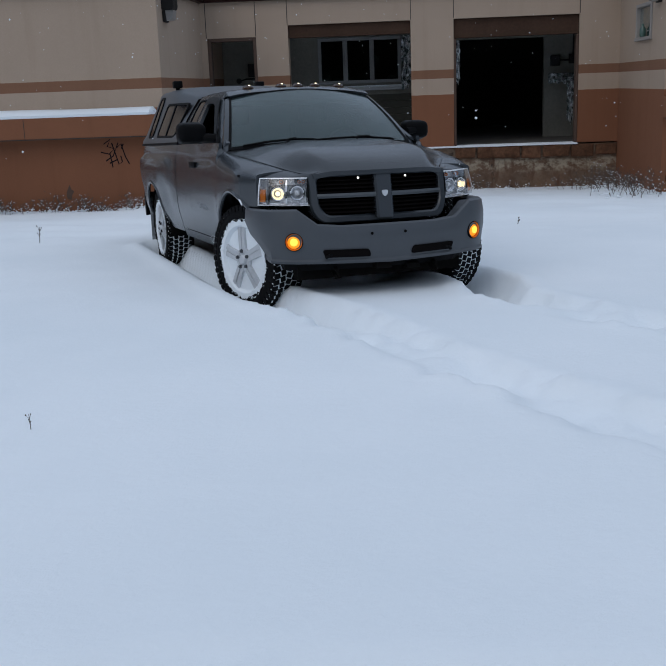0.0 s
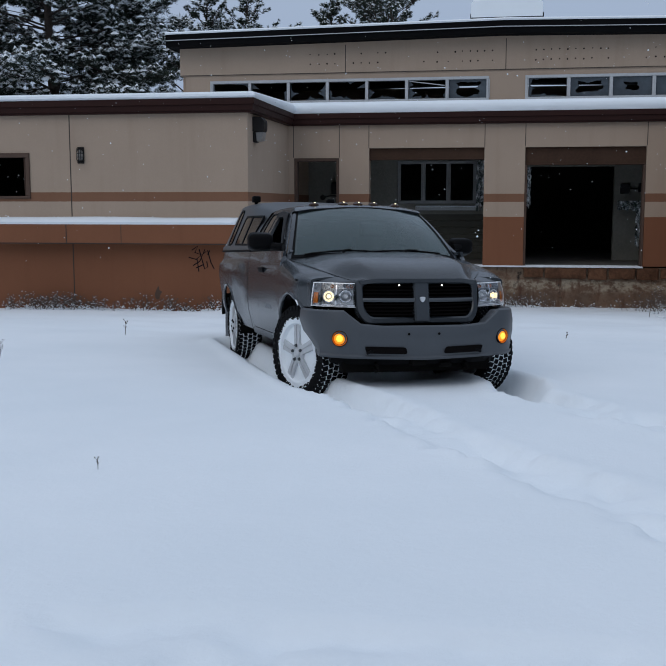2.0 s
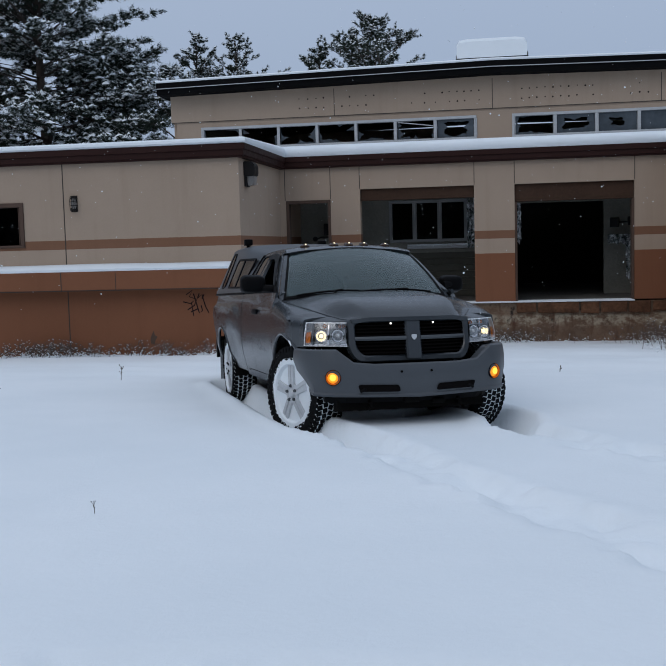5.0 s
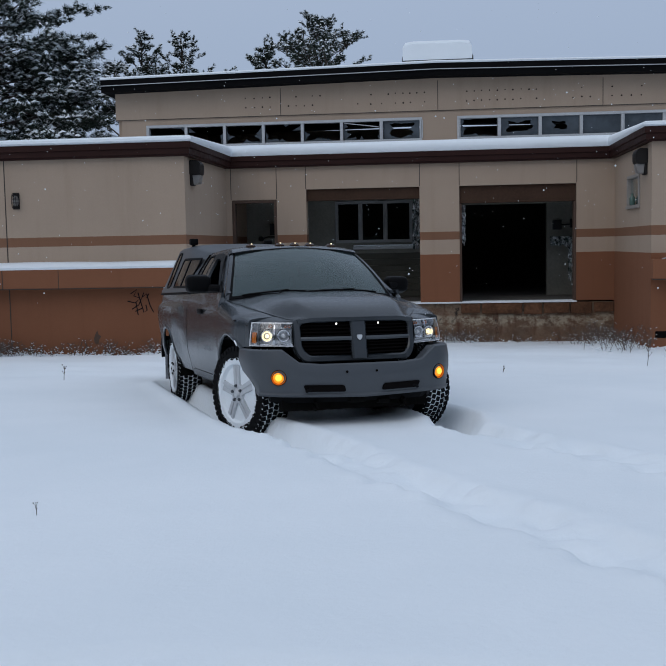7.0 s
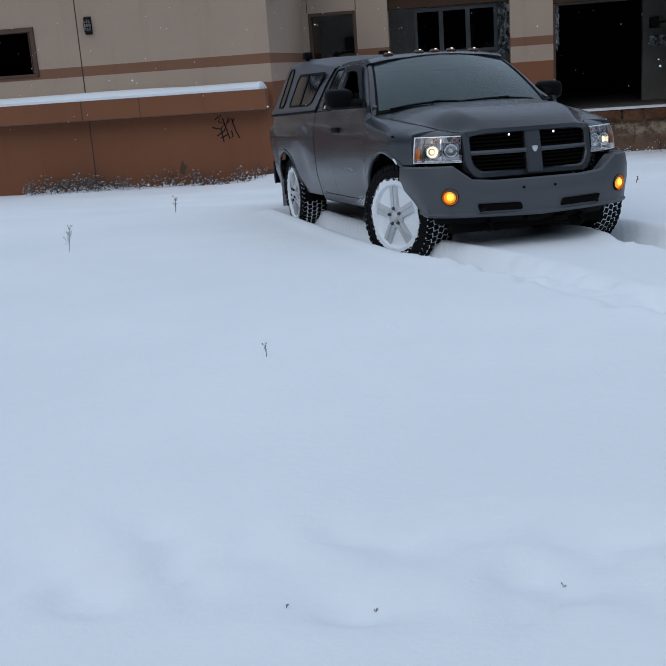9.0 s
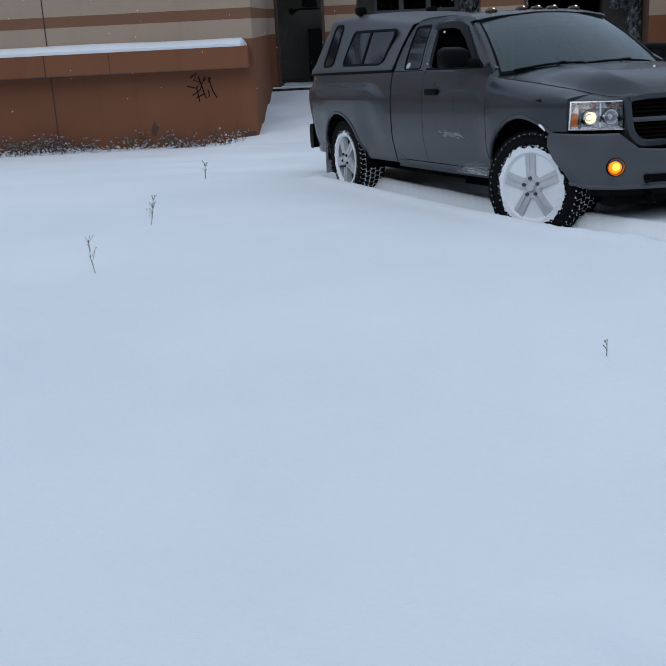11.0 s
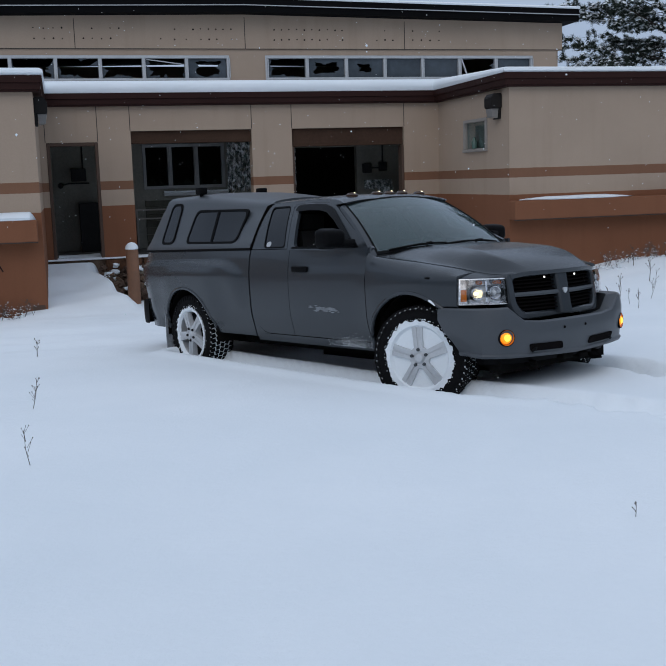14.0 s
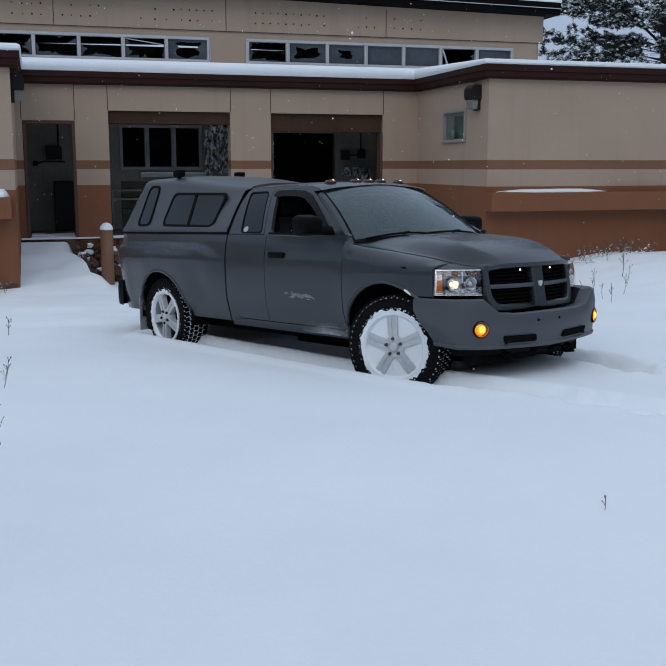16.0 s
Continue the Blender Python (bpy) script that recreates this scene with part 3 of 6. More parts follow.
def broken_pane(x0, x1, z0, z1, y, rng, whole=False, size=0.8):
    """A glass sheet with a jagged hole through it, or a whole one."""
    bm = bmesh.new()
    n = 64
    cx, cz, hx, hz = (x0 + x1) / 2, (z0 + z1) / 2, (x1 - x0) / 2, (z1 - z0) / 2
    edge = []
    for k in range(n):
        a = 2 * math.pi * k / n
        c, s = math.cos(a), math.sin(a)
        q = 1 / max(abs(c), abs(s))
        edge.append((cx + hx * c * q, cz + hz * s * q))
    if whole:
        loft(bm, [[(u, d, v) for u, v in edge] for d in (y, y + 0.006)])
        return bm
    # how far the hole reaches towards the frame, with shards left standing
    reach = [min(0.985, size * (0.97 + 0.05 * rng.random())) for k in range(n)]
    if size < 0.9:
        ph = rng.random() * 6
        reach = [r * (0.86 + 0.16 * math.sin(2 * math.pi * k * 2 / n + ph) + 0.12 * math.sin(2 * math.pi * k * 5 / n + 2 * ph) + 0.16 * (rng.random() - 0.5)) for k, r in enumerate(reach)]
    for _ in range(9 if size >= 0.9 else 2):
        k0 = int(n * (0.5 + 0.5 * rng.random())) if rng.random() < 0.65 else rng.randrange(n)
        w, deep = rng.randint(1, 4), 0.12 + 0.38 * rng.random() ** 1.5
        for d in range(-w, w + 1):
            reach[(k0 + d) % n] = min(reach[(k0 + d) % n], 0.985 - deep * (1 - abs(d) / (w + 1)) * (0.75 + 0.5 * rng.random()))
    hole = [(cx + (u - cx) * r, cz + (v - cz) * r) for (u, v), r in zip(edge, reach)]
    loft(bm, [[(u, y, v) for u, v in edge], [(u, y, v) for u, v in hole], [(u, y + 0.006, v) for u, v in hole], [(u, y + 0.006, v) for u, v in edge]], True, False)
    return bm


rng = random.Random(11)
HOLES = {0: [1.12, 1.1, 1.05, 1.12, 1.15, 1.1, 0.75], 1: [1.15, 0.66, 0.42, 0, 0, 1.1, 0]}
for g, gx0 in enumerate((-7.46, 0.04)):
    win = thing(f"window_{g + 1}", "row of white-framed clerestory windows with smashed panes" if g == 0 else "row of white-framed clerestory windows, partly smashed", "window", kind="structure")
    part("window_frame", boxes((gx0, gx0 + 7 * PANE + 0.06, UY - 0.02, UY + 0.12, 4.23, 4.295), (gx0, gx0 + 7 * PANE + 0.06, UY - 0.04, UY + 0.12, 3.75, 3.80), bevel=0.006), M_WHITE, win)
    for i in range(8):
        x = gx0 + i * PANE
        part("mullion", boxes((x - 0.0, x + 0.045 + (0.03 if 0 < i < 7 else 0), UY - 0.018, UY + 0.1, 3.80, 4.23), (x + 0.05, x + 0.075, UY - 0.03, UY + 0.1, 3.80, 4.23), bevel=0.005), M_WHITE, win)
    for i in range(7):
        x = gx0 + i * PANE
        s = HOLES[g][i]
        part("pane", broken_pane(x + 0.085, x + PANE - 0.005, 3.80, 4.23, UY + 0.05, rng, s == 0, s or 1), M_DUSTY, win, "dusty grey glass" if s == 0 else "smashed dusty glass with a jagged hole")
    if g == 1:
        part("open_sash", loft(bmesh.new(), [[(gx0 + 5 * PANE + o + (0.16 if z < 4 else 0), UY + d, z) for o, d in ((0.05, -0.05), (0.08, -0.05), (0.08, 0.0), (0.05, 0.0))] for z in (3.8, 4.23)]), M_WHITE, win)
    else:
        part("loose_strip", tube(bmesh.new(), [(gx0 + 5 * PANE + 0.1, UY + 0.02, 4.21), (gx0 + 6 * PANE - 0.02, UY + 0.02, 4.10)], 0.012, 6), M_WHITE, win)

# rooftop unit under snow
unit = thing("rooftop_unit", "metal rooftop ventilation unit buried under smooth snow", "roof unit")
part("casing", boxes((-1.29, 0.51, 4.5, 6.2, 5.4, 6.05), bevel=0.02), M_BOX, unit)
bm = bmesh.new()
loft(bm, [[(x, 4.47 + 1.78 * u, 5.95 + 0.56 * e * (math.sin(math.pi * min(1, max(0, u)) ** 0.8) ** 0.16 if 0 < u < 1 else 0)) for u in (0, 0.02, 0.08, 0.2, 0.5, 0.8, 0.92, 0.98, 1)] for x, e in ((-1.27, 0.0), (-1.27, 0.75), (-1.2, 0.95), (-1.0, 1.0), (0.2, 1.0), (0.42, 0.95), (0.48, 0.75), (0.48, 0.0))], True)
part("snow_cap", bm, M_SNOW, unit, "smooth white snow cap", True)

# ---- windows and fittings on the low walls ----
win = thing("window_3", "empty dark window in a weathered metal frame", "window", kind="structure")
part("window_frame", boxes((-10.45, -9.17, LY - 0.03, LY + 0.2, 2.20, 2.28), (-10.45, -9.17, LY - 0.04, LY + 0.2, 1.44, 1.49), (-9.25, -9.17, LY - 0.03, LY + 0.2, 1.49, 2.20), (-10.45, -10.37, LY - 0.03, LY + 0.2, 1.49, 2.20), (-9.29, -9.27, LY + 0.0, LY + 0.1, 1.49, 2.2), bevel=0.008), M_TRIM, win)
win = thing("window_4", "small square white-framed window with a green bottle behind", "window", kind="structure")
y0, y1, z0, z1 = -2.56, -1.42, 1.90, 2.53
part("window_frame", boxes((RX - 0.03, RX + 0.12, y0, y1, z1 - 0.06, z1), (RX - 0.05, RX + 0.12, y0, y1, z0, z0 + 0.06), (RX - 0.03, RX + 0.12, y0, y0 + 0.08, z0 + 0.06, z1 - 0.06), (RX - 0.03, RX + 0.12, y1 - 0.06, y1, z0 + 0.06, z1 - 0.06), bevel=0.008), M_TANFRAME, win)
part("pane", boxes((RX + 0.03, RX + 0.036, y0 + 0.09, y1 - 0.09, z0 + 0.06, z1 - 0.06)), M_GLASS, win, "bluish window glass")
M_CURTAIN = material("pale_blue_blind", (0.17, 0.20, 0.19), 0.8, 0.0, 0.15, 3, 30)
part("blind", boxes((RX + 0.05, RX + 0.06, y0 + 0.05, y1 - 0.05, z0 + 0.03, z1 - 0.03)), M_CURTAIN, win, "pale blue-grey blind")
bot = bmesh.new()
lathe(bot, [(0, 0), (0.05, 0), (0.055, 0.02), (0.055, 0.13), (0.02, 0.18), (0.02, 0.22), (0, 0.22)], 14, "z", (RX - 0.03, -2.0, z0 + 0.062))
part("bottle", bot, material("green_bottle_glass", (0.06, 0.11, 0.09), 0.2), None, "dark green bottle standing on a window sill", True, "bottle")

win = thing("window_5", "three-pane window in grey frames on the porch wall", "window", kind="structure")
part("window_frame", boxes((-2.87, -1.04, BY - 0.03, BY + 0.1, 2.28, 2.35), (-2.87, -1.04, BY - 0.03, BY + 0.1, 1.36, 1.43), (-2.87, -2.80, BY - 0.03, BY + 0.1, 1.43, 2.28), (-1.11, -1.04, BY - 0.03, BY + 0.1, 1.43, 2.28), bevel=0.006), M_PORCHFRAME, win)
for x in (-2.27, -1.68):
    part("mullion", boxes((x - 0.05, x + 0.05, BY - 0.025, BY + 0.1, 1.43, 2.28), (x - 0.015, x + 0.015, BY - 0.04, BY, 1.43, 2.28), bevel=0.006), M_PORCHFRAME, win)
for x0, x1 in ((-2.80, -2.32), (-2.22, -1.73), (-1.63, -1.11)):
    part("pane", broken_pane(x0, x1, 1.43, 2.28, BY + 0.03, rng, False, 1.6), M_GLASS, win, "broken clear glass with jagged edges")
part("window_sill", boxes((-2.45, -0.95, BY - 0.14, BY - 0.031, 1.20, 1.275), bevel=0.01), M_WHITE, win, "snow-dusted white sill")
part("sill_snow", boxes((-2.44, -0.96, BY - 0.145, BY - 0.033, 1.276, 1.31), bevel=0.012, seg=2), M_SNOW, win, "strip of snow on the sill", 40)

bm = bmesh.new()
box(bm, -4.43, -4.11, BY - 0.16, BY - 0.002, 1.58, 1.86, 0.01)
part("junction_box", lathe(bmesh.new(), [(0, -0.07), (0.05, -0.07), (0.06, -0.05), (0.06, 0.0)], 20, "y", (-4.66, BY - 0.002, 1.50)), M_BOX, None, "round dark junction box on the porch wall", True, "electrical box")
part("conduit", tube(bmesh.new(), [(-4.66, BY - 0.03, 1.50), (-4.50, BY - 0.03, 1.54), (-4.05, BY - 0.03, 1.54)], 0.016, 8), M_BOX, None, "thin dark conduit between two boxes", True, "conduit")
blown = bmesh.new()
loft(blown, [[(x, 0.32 + 0.1 * math.sin(5 * x), FL - 0.005), (x, 0.45, FL + 0.03), (x, 0.95 + 0.15 * math.sin(9 * x), FL + 0.02), (x, 1.25 + 0.2 * math.sin(7 * x), FL - 0.005)] for x in np.linspace(-4.8, -3.97, 12)])
part("blown_snow", blown, M_SNOW, None, "thin snow blown onto the porch floor", True, "snow", "structure")
part("electrical_box", bm, M_BOX, None, "dark steel electrical box on the porch wall", category="electrical box")
part("conduit", tube(bmesh.new(), [(-4.17, BY - 0.03, 1.86), (-4.17, BY - 0.03, 2.98)], 0.018, 8), M_BOX, None, "thin dark conduit running up the porch wall", category="conduit")
part("steel_cabinet", boxes((-4.31, -3.75, BY - 0.4, BY - 0.004, FL, 1.12), bevel=0.015), M_BOX, None, "dark steel cabinet against the porch wall", category="cabinet")
part("meter_box", boxes((2.22, 2.42, BY - 0.12, BY - 0.002, 1.58, 1.80), (2.62, 2.80, BY - 0.12, BY - 0.002, 1.62, 1.82), (2.42, 2.62, BY - 0.05, BY - 0.02, 1.68, 1.71), bevel=0.01), M_BOX, None, "pair of dark meter boxes linked by conduit", category="electrical box")
part("conduit", tube(bmesh.new(), [(2.71, BY - 0.04, 1.82), (2.71, BY - 0.04, 2.98)], 0.016, 8), M_BOX, None, "thin dark conduit above the meter boxes", category="conduit")
part("wooden_pallet", boxes((-3.1, -2.45, BY - 0.35, BY - 0.31, 0.90, 0.935), (-3.1, -2.45, BY - 0.35, BY - 0.31, 0.71, 0.745), (-3.1, -3.065, BY - 0.35, BY - 0.31, 0.745, 0.9), (-3.1, -3.06, BY - 0.34, BY - 0.05, FL, 0.72), (-2.5, -2.46, BY - 0.34, BY - 0.05, FL, 0.72), bevel=0.004), M_TANFRAME, None, "pale grey wooden pallet frame against the porch wall", category="bench frame")


def hanging_sheet(name, x0, x1, y, z0, z1, seed, label):
    """Creased clear plastic with a torn lower edge."""
    rs = np.random.RandomState(seed)
    nu, nv = 16, 26
    bm = bmesh.new()
    off = rs.rand(nv + 1, nu + 1) * 0.09
    low = z0 + rs.rand(nu + 1) * (z1 - z0) * 0.22
    vs = [[bm.verts.new((x0 + (x1 - x0) * i / nu + 0.02 * (rs.rand() - 0.5), y + off[j, i], low[i] + (z1 - low[i]) * j / nv)) for i in range(nu + 1)] for j in range(nv + 1)]
    for j in range(nv):
        for i in range(nu):
            if rs.rand() > 0.06:
                bm.faces.new((vs[j][i], vs[j][i + 1], vs[j + 1][i + 1], vs[j + 1][i]))
    ob = part(name, bm, M_PLASTIC, None, label, category="plastic sheet")
    so = ob.modifiers.new("thickness", "SOLIDIFY")
    so.thickness = 0.002
    return ob


hanging_sheet("plastic_sheet", -1.03, -0.45, 2.05, 1.15, 2.34, 1, "torn crinkled clear plastic sheet hanging beside the window")
hanging_sheet("plastic_sheet", 2.12, 2.80, 1.9, 1.18, 1.42, 2, "torn crinkled clear plastic sheet hanging in the open bay")
hanging_sheet("plastic_sheet", 2.52, 2.80, 1.85, 0.3, 1.25, 6, "long torn shred of clear plastic in the open bay")
hanging_sheet("plastic_sheet", -0.02, 0.14, 0.32, 1.2, 2.12, 3, "shred of clear plastic on the bay jamb")

# small lamps on the walls
cage = thing("caged_wall_lamp", "small caged bulkhead lamp on the stucco wall", "wall lamp", m=pose(-8.16, LY, 2.23))
bm = bmesh.new()
lathe(bm, [(0, -0.10), (0.03, -0.10), (0.05, -0.06), (0.052, 0.0), (0, 0.0)], 16, "y")
for v in bm.verts:
    v.co.z *= 2.0
part("lens", bm, M_LENS, cage, "", True)
bm = bmesh.new()
for z in (-0.1, -0.035, 0.035, 0.1):
    tube(bm, [(0.062 * math.cos(a), -0.11 * math.sin(a), z) for a in np.linspace(0, math.pi, 9)], 0.007, 5)
for x in (-0.04, 0.0, 0.04):
    tube(bm, [(x, -0.002, 0.14), (x, -0.09, 0.125), (x, -0.118, 0.05), (x, -0.118, -0.05), (x, -0.09, -0.125), (x, -0.002, -0.14)], 0.006, 5)
box(bm, -0.065, 0.065, -0.015, -0.001, -0.15, 0.15, 0.006)
part("cage", bm, M_LAMP, cage)


def wall_pack(m):
    """A box floodlight on a side wall, its lens sloping down; it faces +x."""
    t = thing("wall_floodlight", "dark box floodlight with a grey lens under the eaves", "wall lamp", "floodlights on the wing walls", m=m)
    bm = bmesh.new()
    prism(bm, [(0.0, -0.05), (0.0, 0.22), (0.15, 0.22), (0.21, 0.15), (0.21, 0.0), (0.19, -0.05)], -0.17, 0.17)
    bmesh.ops.bevel(bm, geom=bm.edges[:], offset=0.012, segments=2, affect="EDGES")
    box(bm, 0.0, 0.05, -0.13, 0.13, -0.24, -0.04, 0.01)
    part("housing", bm, M_LAMP, t, "", 40)
    bm = bmesh.new()
    prism(bm, [(0.052, -0.052), (0.195, -0.052), (0.165, -0.20), (0.07, -0.22)], -0.125, 0.125)
    part("lens", bm, M_LENS, t)
    return t


wall_pack(pose(LX, -3.15, 2.70))
wall_pack(pose(RX, -3.05, 2.70, 0, 0, 180))

# sprayed scrawl on the left base: plain strokes
bm = bmesh.new()
STROKES = [[(-6.08, 0.50), (-5.96, 0.58), (-6.02, 0.46), (-5.90, 0.42), (-5.99, 0.34)], [(-6.14, 0.37), (-5.98, 0.33), (-5.95, 0.11)], [(-6.06, 0.22), (-5.93, 0.30), (-5.83, 0.52)],
           [(-5.94, 0.52), (-5.88, 0.30), (-5.84, 0.16), (-5.78, 0.20), (-5.80, 0.30)], [(-5.86, 0.44), (-5.78, 0.50), (-5.72, 0.28), (-5.66, 0.16)], [(-5.78, 0.42), (-5.74, 0.50)], [(-6.0, 0.18), (-5.86, 0.24)]]
for s in STROKES:
    tube(bm, [(x, LY - 0.004, z) for x, z in s], 0.012, 6)
for v in bm.verts:
    v.co.y = LY - 0.003 + (v.co.y - LY + 0.004) * 0.12
part("sprayed_scrawl", bm, M_PAINT, None, "black sprayed scrawl on the brown wall base", category="graffiti")
part("vent_hole", boxes((-5.24, -5.05, LY - 0.012, LY + 0.01, -0.54, -0.41), bevel=0.01), M_TRIM, None, "dark vent opening at the wall foot", category="vent")
part("vent_hole", boxes((3.3, 3.62, RY - 0.012, RY + 0.01, -0.42, -0.3), bevel=0.01), M_HOLE, None, "dark rusty vent opening at the wall foot", category="vent")

# bollard
bol = thing("bollard", "brown painted steel bollard with a snow cap", "bollard", m=pose(-3.48, -1.55, 0))
part("post", lathe(bmesh.new(), [(0, -1.0), (0.116, -1.0), (0.116, 0.26), (0.107, 0.29), (0, 0.29)], 24, "z"), material("brown_bollard_paint", (0.205, 0.10, 0.056), 0.7, 0.0, 0.2, 3, 20), bol, "", 40)
part("snow_cap", lathe(bmesh.new(), [(0, 0.291), (0.116, 0.291), (0.123, 0.31), (0.107, 0.36), (0.06, 0.41), (0, 0.425)], 20, "z"), M_SNOW, bol, "", True)

# heap of broken masonry by the drift
rub = thing("masonry_rubble", "broken bricks and stones in a heap under the dock", "rubble")
rng = random.Random(8)
for i in range(110):
    x, y = rng.uniform(-4.0, -3.15), rng.uniform(-0.75, -0.02)
    top = -0.05 + (y + 0.02) * 0.75
    z = rng.uniform(-0.78, top) if rng.random() < 0.5 else top + rng.uniform(-0.06, 0.02)
    bm = bmesh.new()
    s = rng.uniform(0.03, 0.10)
    box(bm, -s, s, -s * 0.6, s * 0.6, -s * 0.45, s * 0.45, s * 0.18)
    for v in bm.verts:
        v.co += Vector((rng.uniform(-1, 1), rng.uniform(-1, 1), rng.uniform(-1, 1))) * s * 0.3
    ob = part("stone", bm, M_BRICK if rng.random() < 0.65 else (M_CONC if rng.random() < 0.6 else M_SNOW), rub)
    ob.matrix_basis = pose(x, y, z, rng.uniform(-40, 40), rng.uniform(-40, 40), rng.uniform(0, 180))

scar = [(-6.79, -0.40), (-6.72, -0.42), (-6.70, -0.33), (-6.66, -0.27), (-6.71, -0.24), (-6.73, -0.16), (-6.77, -0.23), (-6.80, -0.31)]
part("wall_scar", loft(bmesh.new(), [[(x, LY + d, z) for x, z in scar] for d in (-0.004, 0.02)]), M_TRIM, None, "small dark chipped scar in the brown wall base", category="damage")

# ---- pickup truck; in its own frame x runs ahead, y to its left, z up from the hubs ----
TRUCK = Matrix(((0.3963, 0.9179, -0.0189, -2.7803), (-0.9169, 0.3968, 0.0437, -10.1566), (0.0476, 0.0, 0.9989, -0.05), (0, 0, 0, 1))) @ pose(0, 0, 0, -0.9)


M_BODY = material("satin_grey_car_paint", (0.0315, 0.037, 0.043), 0.27, 0.06, 0.03, 1.6, 26, 0.0, 0.40, 0.16, 0.0)
M_BUMP = material("grey_painted_bumper", (0.066, 0.073, 0.082), 0.42, 0.1, 0.05, 2.0, 30, 0.0, 0.45, 0.05, 0.01)
M_TOPPER = material("satin_grey_topper_shell", (0.060, 0.067, 0.075), 0.42, 0.1, 0.05, 1.8, 30, 0.0, 0.45, 0.1, 0.01)
M_RUBBER = material("black_rubber", (0.005, 0.005, 0.0055), 0.8, 0.0, 0.3, 9, 60, 0.0, 0.12)
M_PLAST = material("black_textured_plastic", (0.0055, 0.0055, 0.006), 0.5, 0.0, 0.25, 7, 90, 0.0, 0.04)
# Near-black paint puts shade into the underside and inner hollows.
M_UNDER = material("underside_shade_black", (0.006, 0.0055, 0.005), 0.95, 0.0, 0.4, 4, 30, 0.0, 0.08)
M_CHROME = material("chrome", (0.75, 0.76, 0.78), 0.12, 1.0, 0.04, 5, 40)
M_REFL = material("bright_reflector", (0.82, 0.84, 0.87), 0.25, 0.35, 0.25, 9, 24)
M_BAR = material("grey_grille_bar", (0.075, 0.083, 0.09), 0.38, 0.5, 0.08, 5, 40)
M_SCUFF = material("scraped_primer", (0.20, 0.215, 0.23), 0.7, 0.0, 0.3, 14, 90)
M_DUSTED = material("snow_dusted_rubber", (0.22, 0.24, 0.26), 0.9, 0.0, 0.5, 9, 60)
M_RIM = material("silver_alloy", (0.56, 0.58, 0.60), 0.5, 0.3, 0.12, 6, 50)
M_TINT = material("tinted_side_glass", (0.008, 0.010, 0.013), 0.07, 0.0, 0.1, 3, 30, 0.0, 0.24, 0.0, 0.01)
# The teal film paints the sky's reflection into the windscreen.
M_SCREEN = filmed_glass("windscreen_glass", (0.15, 0.25, 0.26), 0.10)
M_CLEAR = glass_material("lamp_lens", (0.98, 0.98, 0.98), 0.02, 0.97)
M_SEAT = material("grey_seat_cloth", (0.022, 0.022, 0.024), 0.9, 0.0, 0.2, 6, 60)
M_VISOR = material("smoked_visor_plastic", (0.006, 0.0065, 0.0075), 0.45, 0.0, 0.1, 6, 60, 0.0, 0.12)
M_HALO = glow_material("lit_headlamp", (1.0, 0.84, 0.52), 1.8)
M_AMBERGLOW = glow_material("lit_amber_lamp", (1.0, 0.34, 0.012), 0.66)
M_BULB = glow_material("lit_yellow_bulb", (1.0, 0.66, 0.07), 1.05)
M_AMBER = material("amber_lens", (0.62, 0.17, 0.02), 0.2, 0.0, 0.1, 8, 50)
M_MARKER = material("dark_amber_lens", (0.045, 0.022, 0.012), 0.2, 0.0, 0.1, 8, 50)
M_RED = material("red_lens", (0.16, 0.012, 0.012), 0.2, 0.0, 0.1, 8, 50)
M_LED = glow_material("small_white_led", (1.0, 0.97, 0.9), 2.2)

truck = thing("pickup_truck", "satin grey extended-cab pickup with a bed topper, parked in deep snow", "pickup truck", m=TRUCK)
LO, HI = 0.045, 0.83
WELL = ((0.04, 0.475), (3.305, 0.495))   # wheel arches: middle and radius


def table(x, rows):
    return float(np.interp(x, [r[0] for r in rows], [r[1] for r in rows]))


def bell(x, a, b, soft):
    return float(smooth01(a - soft, a + soft, x) * (1 - smooth01(b - soft, b + soft, x)))


def skin(a, c):
    """Half width of the lower body."""
    w = table(c, [(-0.06, 0.77), (0.0, 0.79), (0.06, 0.806), (0.14, 0.824), (0.24, 0.849), (0.3, 0.856), (0.46, 0.862), (0.6, 0.862), (0.69, 0.853), (0.76, 0.842), (0.83, 0.822), (0.9, 0.79)])
    w += 0.026 * bell(a, -0.42, 0.62, 0.22) * bell(c, 0.15, 0.66, 0.06)      # flare over the rear wheel
    crest = 0.735 - 0.02 * abs(a - 0.1) - 0.10 * float(smooth01(0.55, 1.1, a)) ** 2
    w += 0.034 * bell(a, -1.2, 0.98, 0.16) * float(smooth01(crest - 0.45, crest - 0.08, c) * (1 - smooth01(crest - 0.03, crest + 0.022, c)))
    w += 0.022 * bell(a, 2.80, 3.85, 0.16) * bell(c, 0.15, 0.62, 0.07)        # flare over the front wheel
    w -= 0.012 * bell(a, 1.9, 2.75, 0.3) * bell(c, 0.66, 0.8, 0.03)          # hollow under the belt line
    w -= 0.05 * float(smooth01(-0.62, -0.86, a)) ** 2 + 0.088 * float(smooth01(3.38, 3.80, a)) ** 1.2
    return w


def arch(a):
    c = LO
    for m, r in WELL:
        if abs(a - m) < r:
            c = max(c, math.sqrt(r * r - (a - m) ** 2))
    return c


